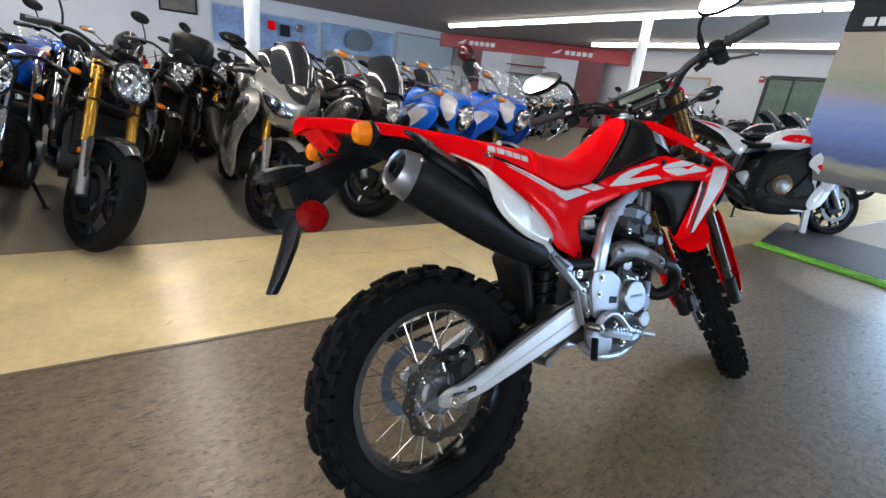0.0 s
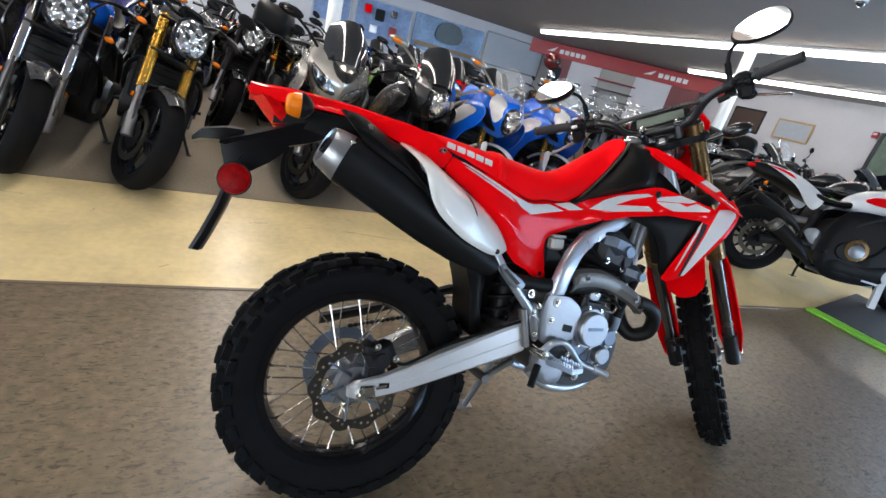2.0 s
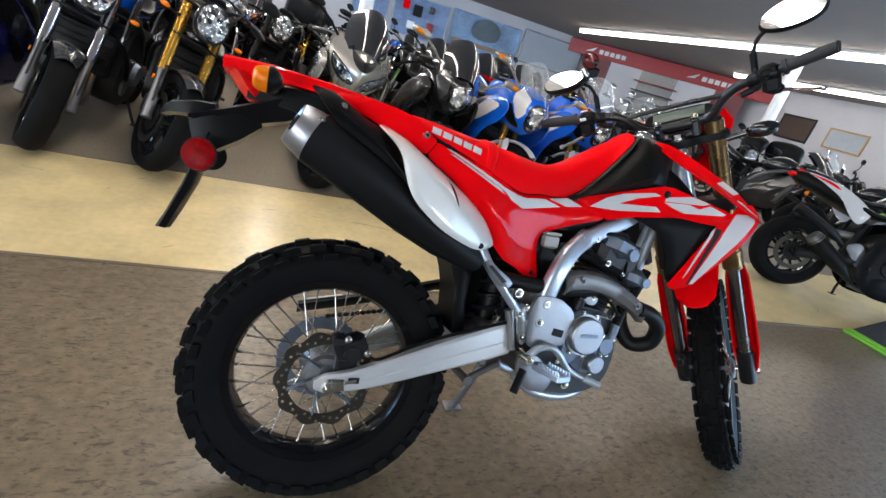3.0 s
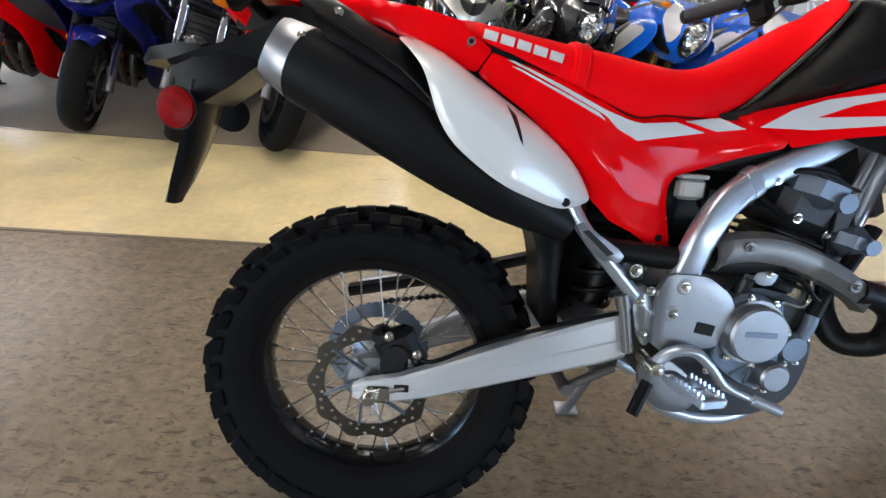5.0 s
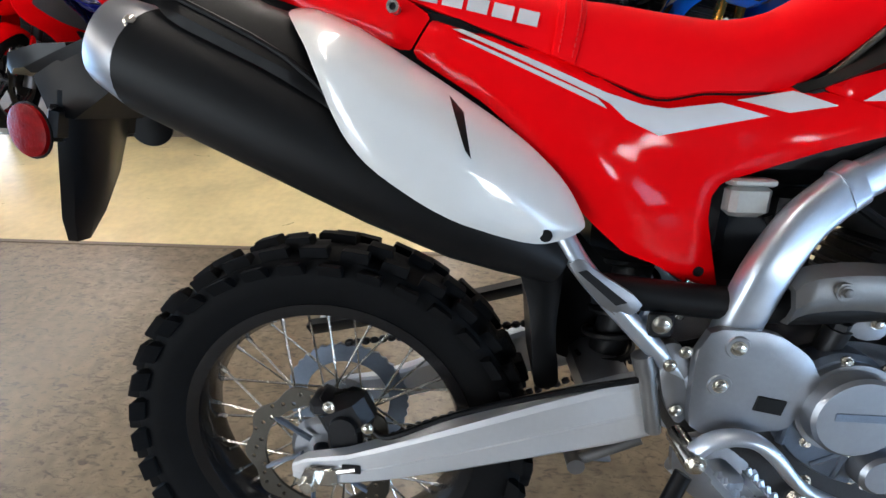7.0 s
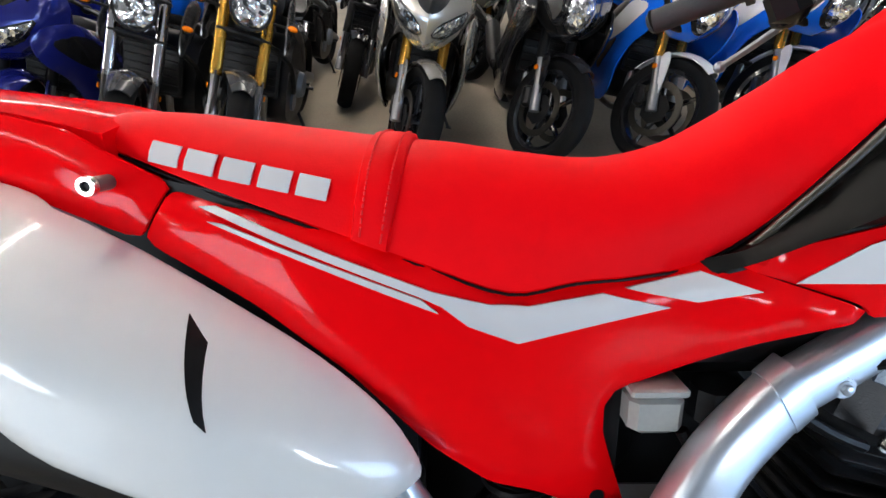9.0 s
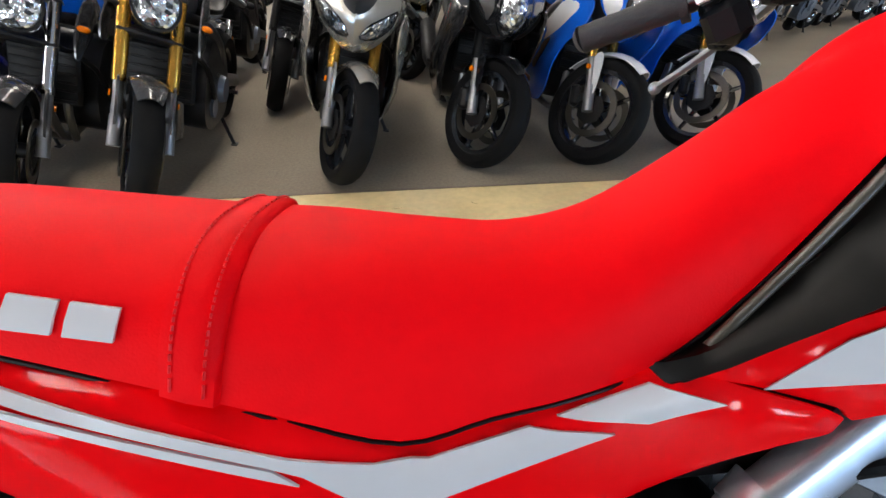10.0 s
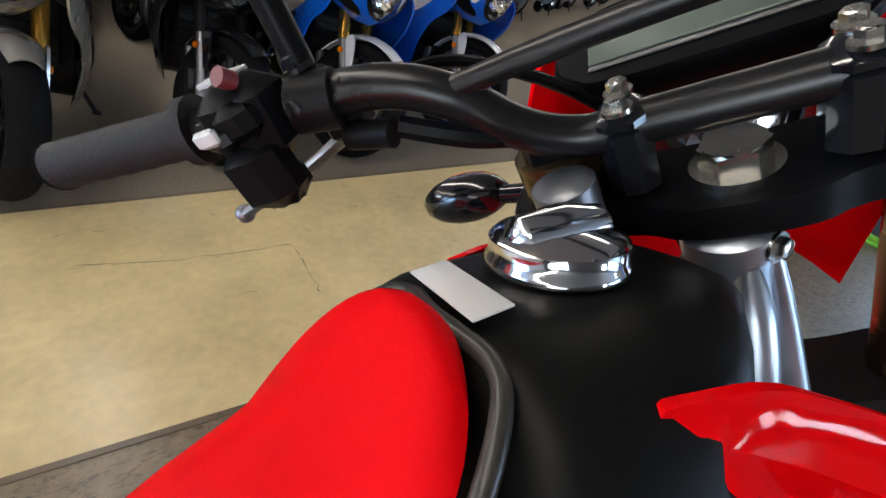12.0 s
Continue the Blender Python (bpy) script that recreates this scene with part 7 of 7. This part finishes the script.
white_blue = moto("sport", (2.05, 3.25), -90, steer=34, paint=BLUE, accent=WHITE, fender=WHITE, fork=GOLD, twin=False, screen=CLEAR, trim=WHITE, side=BLUE, band_c=WHITE, rimc=BLACK_G, nose=BLUE, label="blue and white sport motorcycle with gold forks")
again(white_blue, (2.80, 3.42), -90)
white_red = moto("sport", (5.90, 1.72), -36, steer=6, lean=10, paint=BLACK_P, accent=RED, trim=RED, tankc=WHITE, nose=WHITE, side=WHITE, band_c=RED, fender=BLACK_G, fork=BLACK_M, belly=BLACK_P, half=True, screen=CLEAR, wheel_spokes=10, label="white, red and black sport motorcycle beside the display stand")
ochre_cruiser = moto("cruiser", (5.4, 6.9), -140, steer=10, paint=OCHRE, accent=BLACK_G, fender=OCHRE, fork=CHROME, rimc=CHROME, wheel_spokes=10, label="gold flake cruiser motorcycle with chrome parts")
black_cruiser = moto("cruiser", (3.9, 5.2), -120, steer=10, paint=BLACK_G, accent=BLACK_G, fender=BLACK_G, fork=CHROME, rimc=CHROME, screen=CLEAR, wheel_spokes=10, label="black cruiser motorcycle with a windshield and chrome parts")
bag_naked = moto("naked", (0.1, 4.55), -100, steer=18, paint=BLACK_G, accent=BLACK_G, fender=BLACK_G, fork=BLACK_M, bag=True, label="black roadster motorcycle carrying a soft tail bag")
green_sport = moto("sport", (1.9, 5.6), -88, steer=18, paint=BLACK_G, accent=GREEN, trim=GREEN, fender=BLACK_G, label="black and green sport motorcycle in the second row")
red2_sport = moto("sport", (2.6, 5.7), -88, steer=18, paint=RED, accent=BLACK_G, trim=BLACK_G, fender=RED, label="red and black sport motorcycle in the second row")
fill = [(blue_sport, -1.3, 4.9, -95), (bag_naked, -2.1, 5.2, -97), (green_sport, -3.1, 5.3, -98), (red_sport, -3.0, 3.2, -98), (blue_naked, -0.55, 5.1, -95), (silver_sport, 1.15, 5.5, -88), (gold_naked, 0.55, 5.6, -90), (black_sport, 3.25, 5.8, -86), (white_blue, -1.0, 6.9, -92), (black_sport, -0.2, 7.1, -92), (red2_sport, 0.6, 7.4, -90), (gold_naked, 1.3, 7.6, -90), (blue_naked, 2.0, 7.7, -90), (green_sport, 2.8, 7.8, -88), (silver_sport, 3.6, 7.9, -88), (bag_naked, 4.4, 8.0, -86),
        (white_blue, 3.6, 9.9, -90), (red2_sport, 4.6, 9.9, -90), (black_sport, 5.6, 9.9, -90), (blue_sport, 2.6, 9.9, -90), (gold_naked, 6.6, 9.8, -100)]
for o, x, y, h in fill:
    again(o, (x, y), h + random.uniform(-4, 4), 12 + random.uniform(-2, 2))
for o, x, y, h, wb in ((black_cruiser, 6.4, 7.7, -150, 1.62), (ochre_cruiser, 7.4, 8.3, -150, 1.62), (black_cruiser, 8.3, 8.8, -155, 1.62), (black_cruiser, 9.3, 9.6, -160, 1.62), (bag_naked, 7.0, 5.4, -140, 1.4), (black_sport, 7.6, 4.4, -60, 1.4), (green_sport, 8.3, 3.4, -55, 1.4), (bag_naked, 9.2, 4.6, -60, 1.4), (black_cruiser, 10.2, 5.6, -100, 1.62), (red2_sport, 9.6, 2.6, -60, 1.4), (black_sport, 11.0, 4.0, -90, 1.4), (black_sport, 7.5, 2.7, -40, 1.4)):
    again(o, (x, y), h, 11, wb)

# ---- display board on its mat ----
bd = thing("display_board", "tall landscape poster board on a white leg over a black mat", "display board", pose(5.55, 0, 0))
POST = mat("landscape_print", (0.32, 0.27, 0.21), 0.4, var=0.35, scale=1.1)
_nt = POST.node_tree
_co, _mp, _ns, _sx, _ad, _rp = (_nt.nodes.new("ShaderNode" + k) for k in ("TexCoord", "Mapping", "TexNoise", "SeparateXYZ", "Math", "ValToRGB"))
_mp.inputs["Scale"].default_value = (1, 0.7, 4.0)
_ns.inputs["Scale"].default_value, _ns.inputs["Detail"].default_value = 2.2, 7
_ad.operation, _ad.inputs[1].default_value = "MULTIPLY_ADD", 0.28
_nt.links.new(_co.outputs["Object"], _mp.inputs[0]), _nt.links.new(_mp.outputs[0], _ns.inputs[0]), _nt.links.new(_co.outputs["Object"], _sx.inputs[0])
_nt.links.new(_ns.outputs[0], _ad.inputs[0]), _nt.links.new(_sx.outputs[2], _ad.inputs[2]), _nt.links.new(_ad.outputs[0], _rp.inputs[0])
_mr = _nt.nodes.new("ShaderNodeMapRange")
_mr.inputs["From Min"].default_value, _mr.inputs["From Max"].default_value = 0.65, 2.05
_nt.links.new(_ad.outputs[0], _mr.inputs[0]), _nt.links.new(_mr.outputs[0], _rp.inputs[0])
_cr = _rp.color_ramp
_cr.elements[0].position, _cr.elements[0].color = 0.0, (0.13, 0.11, 0.10, 1)
_cr.elements[1].position, _cr.elements[1].color = 1.0, (0.27, 0.20, 0.14, 1)
for _p, _c in ((0.09, (0.17, 0.15, 0.13, 1)), (0.13, (0.34, 0.32, 0.21, 1)), (0.17, (0.28, 0.28, 0.22, 1)), (0.20, (0.07, 0.10, 0.24, 1)), (0.34, (0.10, 0.16, 0.40, 1)), (0.50, (0.16, 0.22, 0.42, 1)), (0.60, (0.24, 0.20, 0.22, 1)), (0.69, (0.20, 0.21, 0.12, 1)), (0.78, (0.28, 0.22, 0.15, 1))):
    _cr.elements.new(_p).color = _c
_nt.links.new(_rp.outputs[0], _nt.nodes["Principled BSDF"].inputs["Base Color"])
part("panel", Geo().box((0, 0.30, 1.22), (0.03, 3.5, 1.33), 0.006), POST, bd, "printed landscape picture panel")
part("header", Geo().box((0, 0.30, 2.12), (0.035, 3.5, 0.46), 0.006), BLACK_P, bd, "black header panel")
part("header_mark", Geo().box((-0.02, 1.72, 2.20), (0.004, 0.16, 0.28), 0.001).box((-0.02, 1.42, 2.22), (0.004, 0.2, 0.2), 0.001), DECAL, bd, "white plain emblem block")
for k in range(6):
    part("header_mark", Geo().box((-0.02, 1.88 - 0.105 * k, 1.965), (0.004, 0.08, 0.07), 0.001), DECAL, bd, "white plain block")
part("leg", Geo().tube([(0.02, 1.86, 0.56), (0.02, 1.79, 0.03)], 0.034, 4), POLEP, bd, "white leg")
# white fairing of the bike behind; its bluish shade is put into the colour
part("shaded_fairing_piece", Geo().rings([[(0.03 + d, y, z) for y, z in ((2.05, 0.53), (1.91, 0.53), (1.87, 0.19), (1.94, 0.17))] for d in (0.0, 0.012)]), mat("blue_shaded_white", (0.42, 0.58, 0.66), 0.4, var=0.05), bd, "piece of the motorcycle's white fairing, coloured pale blue for shade")
part("leg", Geo().box((0.02, -1.2, 0.28), (0.05, 0.09, 0.56), 0.01), POLEP, bd, "white leg")
dm = thing("display_mat", "black display mat with lime green edge strips", "mat", pose(0, 0, 0))
MQ = ((4.64, 1.77), (5.93, 2.08), (5.93, -1.0), (4.64, -1.0))
part("mat", Geo().rings([[(5.28 + (x - 5.28) * k, 0.5 + (y - 0.5) * k, z) for x, y in MQ] for z, k in ((0.0, 1.0), (0.022, 1.0), (0.03, 0.992))]), MATB, dm, smooth=0)
for k in range(2):
    part("edge_strip", Geo().box((4.612 - 0.055 * k, 0.385, 0.018 - 0.006 * k), (0.044, 2.77, 0.024), 0.006), GREEN, dm, "lime green strip")

# ---- walls' furniture ----
def picture(name, label, cat, m, w, h, frame_m, face_m, depth=0.04, border=0.05):
    p = thing(name, label, cat, m)
    fr = part("frame", Geo().box((0, 0, h / 2 - border / 2), (w, depth, border), 0.006).box((0, 0, -h / 2 + border / 2), (w, depth, border), 0.006).box((-w / 2 + border / 2, 0, 0), (border, depth * 0.98, h - 2 * border), 0.006).box((w / 2 - border / 2, 0, 0), (border, depth * 0.98, h - 2 * border), 0.006), frame_m, p)
    part("print", Geo().box((0, 0.004, 0), (w - 2 * border, depth * 0.6, h - 2 * border)), face_m, p)
    return p


SKYP = mat("pale_blue_poster", (0.17, 0.28, 0.46), 0.4, var=0.6, scale=1.3)
DKP = mat("dark_photo_print", (0.10, 0.09, 0.08), 0.3, var=0.6, scale=3)
GRYP = mat("grey_board", (0.38, 0.42, 0.47), 0.5, var=0.1, scale=1)
BLUP = mat("blue_display_print", (0.16, 0.24, 0.42), 0.4, var=0.5, scale=1.5)
YW = Y1 - 0.03
picture("framed_photo", "small dark framed photograph on the white wall", "picture", pose(1.35, YW, 2.28), 0.95, 0.55, BLACK_P, DKP)
picture("wall_poster", "dark blue poster on the white wall", "poster", pose(2.75, YW, 1.9), 1.2, 1.1, GRYP, BLUP)
picture("wall_display", "blue backed wall display with small goods", "display", pose(4.4, YW, 1.75), 1.9, 1.25, GRYP, BLUP, 0.1)
picture("wall_poster", "pale blue landscape poster on the white wall", "poster", pose(6.75, YW, 1.85), 2.6, 1.1, SKYP, SKYP)
picture("wall_board", "pale grey wall board with a grey frame", "board", pose(9.4, YW, 1.95), 2.5, 1.1, GREYM, GRYP)
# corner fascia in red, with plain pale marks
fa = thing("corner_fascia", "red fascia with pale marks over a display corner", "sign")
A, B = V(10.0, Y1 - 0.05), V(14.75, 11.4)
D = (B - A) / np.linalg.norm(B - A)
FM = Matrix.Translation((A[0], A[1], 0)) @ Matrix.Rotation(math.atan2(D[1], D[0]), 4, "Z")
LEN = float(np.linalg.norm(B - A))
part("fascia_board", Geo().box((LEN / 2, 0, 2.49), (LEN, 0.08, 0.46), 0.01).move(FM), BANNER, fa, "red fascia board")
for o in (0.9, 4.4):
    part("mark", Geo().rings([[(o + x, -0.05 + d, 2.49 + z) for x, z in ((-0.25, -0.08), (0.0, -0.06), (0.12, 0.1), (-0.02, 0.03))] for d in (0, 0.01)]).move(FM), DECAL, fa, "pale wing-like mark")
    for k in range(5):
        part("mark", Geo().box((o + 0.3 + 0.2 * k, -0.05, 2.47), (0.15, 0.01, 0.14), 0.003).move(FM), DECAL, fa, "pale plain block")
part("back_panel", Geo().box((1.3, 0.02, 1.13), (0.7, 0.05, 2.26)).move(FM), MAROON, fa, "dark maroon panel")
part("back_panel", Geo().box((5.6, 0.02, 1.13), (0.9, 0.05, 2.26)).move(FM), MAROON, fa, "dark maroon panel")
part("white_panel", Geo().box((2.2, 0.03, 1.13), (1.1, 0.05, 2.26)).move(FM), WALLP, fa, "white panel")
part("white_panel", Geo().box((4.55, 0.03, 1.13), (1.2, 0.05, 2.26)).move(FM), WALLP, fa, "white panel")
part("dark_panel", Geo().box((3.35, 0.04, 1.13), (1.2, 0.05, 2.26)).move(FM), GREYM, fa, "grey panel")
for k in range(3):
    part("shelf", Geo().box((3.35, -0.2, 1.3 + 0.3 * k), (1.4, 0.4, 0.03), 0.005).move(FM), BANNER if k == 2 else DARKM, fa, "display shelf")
XW = X1 - 0.02
door = thing("doorway", "doorway in the white wall, filled by a panel coloured as a dim green room", "doorway", pose(XW, 5.95, 0), kind="structure")
# solid panel; the room's dimness and green light are put into its colour
part("dim_room_panel", Geo().box((0, 0, 1.05), (0.06, 1.6, 2.1), 0.01), mat("painted_dim_room", (0.08, 0.12, 0.09), 0.6, var=0.4, scale=2), door)
part("frame", Geo().box((-0.02, 0.84, 1.08), (0.08, 0.09, 2.16), 0.01).box((-0.02, -0.84, 1.08), (0.08, 0.09, 2.16), 0.01).box((-0.02, 0, 2.15), (0.08, 1.6, 0.09), 0.01), DARKM, door)
part("glazing_bar", Geo().box((-0.035, 0.2, 1.05), (0.03, 0.05, 2.1), 0.004), DARKM, door)
al = thing("fire_alarm", "small red fire alarm box on the white wall", "fire alarm", pose(XW - 0.02, 6.95, 2.08))
part("case", Geo().box((0, 0, 0), (0.05, 0.14, 0.16), 0.012), BANNER, al)
part("lens", Geo().box((-0.028, 0, 0.02), (0.012, 0.08, 0.05), 0.004), DECAL, al)
picture("framed_picture", "small wooden framed picture on the white wall", "picture", pose(XW - 0.02, 8.9, 1.75, 0, 0, 90), 1.05, 0.55, mat("oak_frame", (0.42, 0.27, 0.12), 0.45, var=0.2), GRYP)
picture("notice_board", "dark brown notice board on the white wall", "board", pose(XW - 0.02, 10.4, 1.78, 0, 0, 90), 1.05, 0.7, DARKM, mat("dark_brown_board", (0.06, 0.035, 0.025), 0.5))

for x, z, w, h, m in ((3.85, 2.05, 0.22, 0.26, RED), (4.25, 1.95, 0.3, 0.34, BLACK_P), (4.7, 2.08, 0.2, 0.2, BLACK_G), (4.1, 1.5, 0.26, 0.24, WHITE), (4.75, 1.55, 0.24, 0.3, BANNER)):
    gd = thing("boxed_goods", "small boxed goods hanging on the blue wall display", "goods", pose(x, YW - 0.09, z), "goods on the wall display")
    part("box", Geo().box((0, 0, 0), (w, 0.07, h), 0.02), m, gd)
    part("hook", Geo().tube([(0, 0.05, h / 2 + 0.04), (0, -0.02, h / 2 + 0.02)], 0.01, 6), CHROME, gd)
ps = thing("wall_cutout", "dark cut-out motorcycle shape on the pale poster", "cut-out", pose(6.75, YW - 0.05, 1.95))
part("shape", Geo().rings([[(x, d, z) for x, z in chaikin([(-0.55, -0.1), (-0.45, 0.28), (-0.1, 0.42), (0.3, 0.36), (0.5, 0.1), (0.45, -0.2), (0.0, -0.3), (-0.4, -0.25)], 2)] for d in (0.0, -0.04)]), mat("dark_teal_print", (0.025, 0.05, 0.065), 0.4, var=0.4, scale=5), ps)
part("ground_band", Geo().box((0, 0.01, -0.47), (2.4, 0.02, 0.14)), mat("ochre_print_band", (0.25, 0.17, 0.10), 0.5, var=0.3), ps)
sd_ = thing("display_helmet", "dark red glossy helmet shown on a black stand", "helmet", pose(8.9, 13.0, 0))
part("pole", Geo().tube([(0, 0, 0.0), (0, 0, 1.75)], 0.03, 10), DARKM, sd_)
part("shell", Geo().ball((0, 0, 1.93), (0.26, 0.24, 0.25), 28), mat("gloss_maroon_shell", (0.10, 0.012, 0.012), 0.15, coat=0.6), sd_, "glossy dark red shell")
part("visor", Geo().ball((0.05, -0.06, 1.92), (0.20, 0.20, 0.12), 24), SCREEN, sd_, "smoked visor")
part("body", Geo().box((0.22, 0, 1.45), (0.42, 0.12, 0.7), 0.05), BLACK_P, sd_)
cd = thing("security_camera", "small dark dome camera fixed to the ceiling", "security camera", pose(6.1, 3.5, HC))
part("base", Geo().tube([(0, 0, 0), (0, 0, -0.03)], 0.06, 20), POLEP, cd)
part("dome", Geo().ball((0, 0, -0.035), (0.045, 0.045, 0.045), 16), SCREEN, cd)
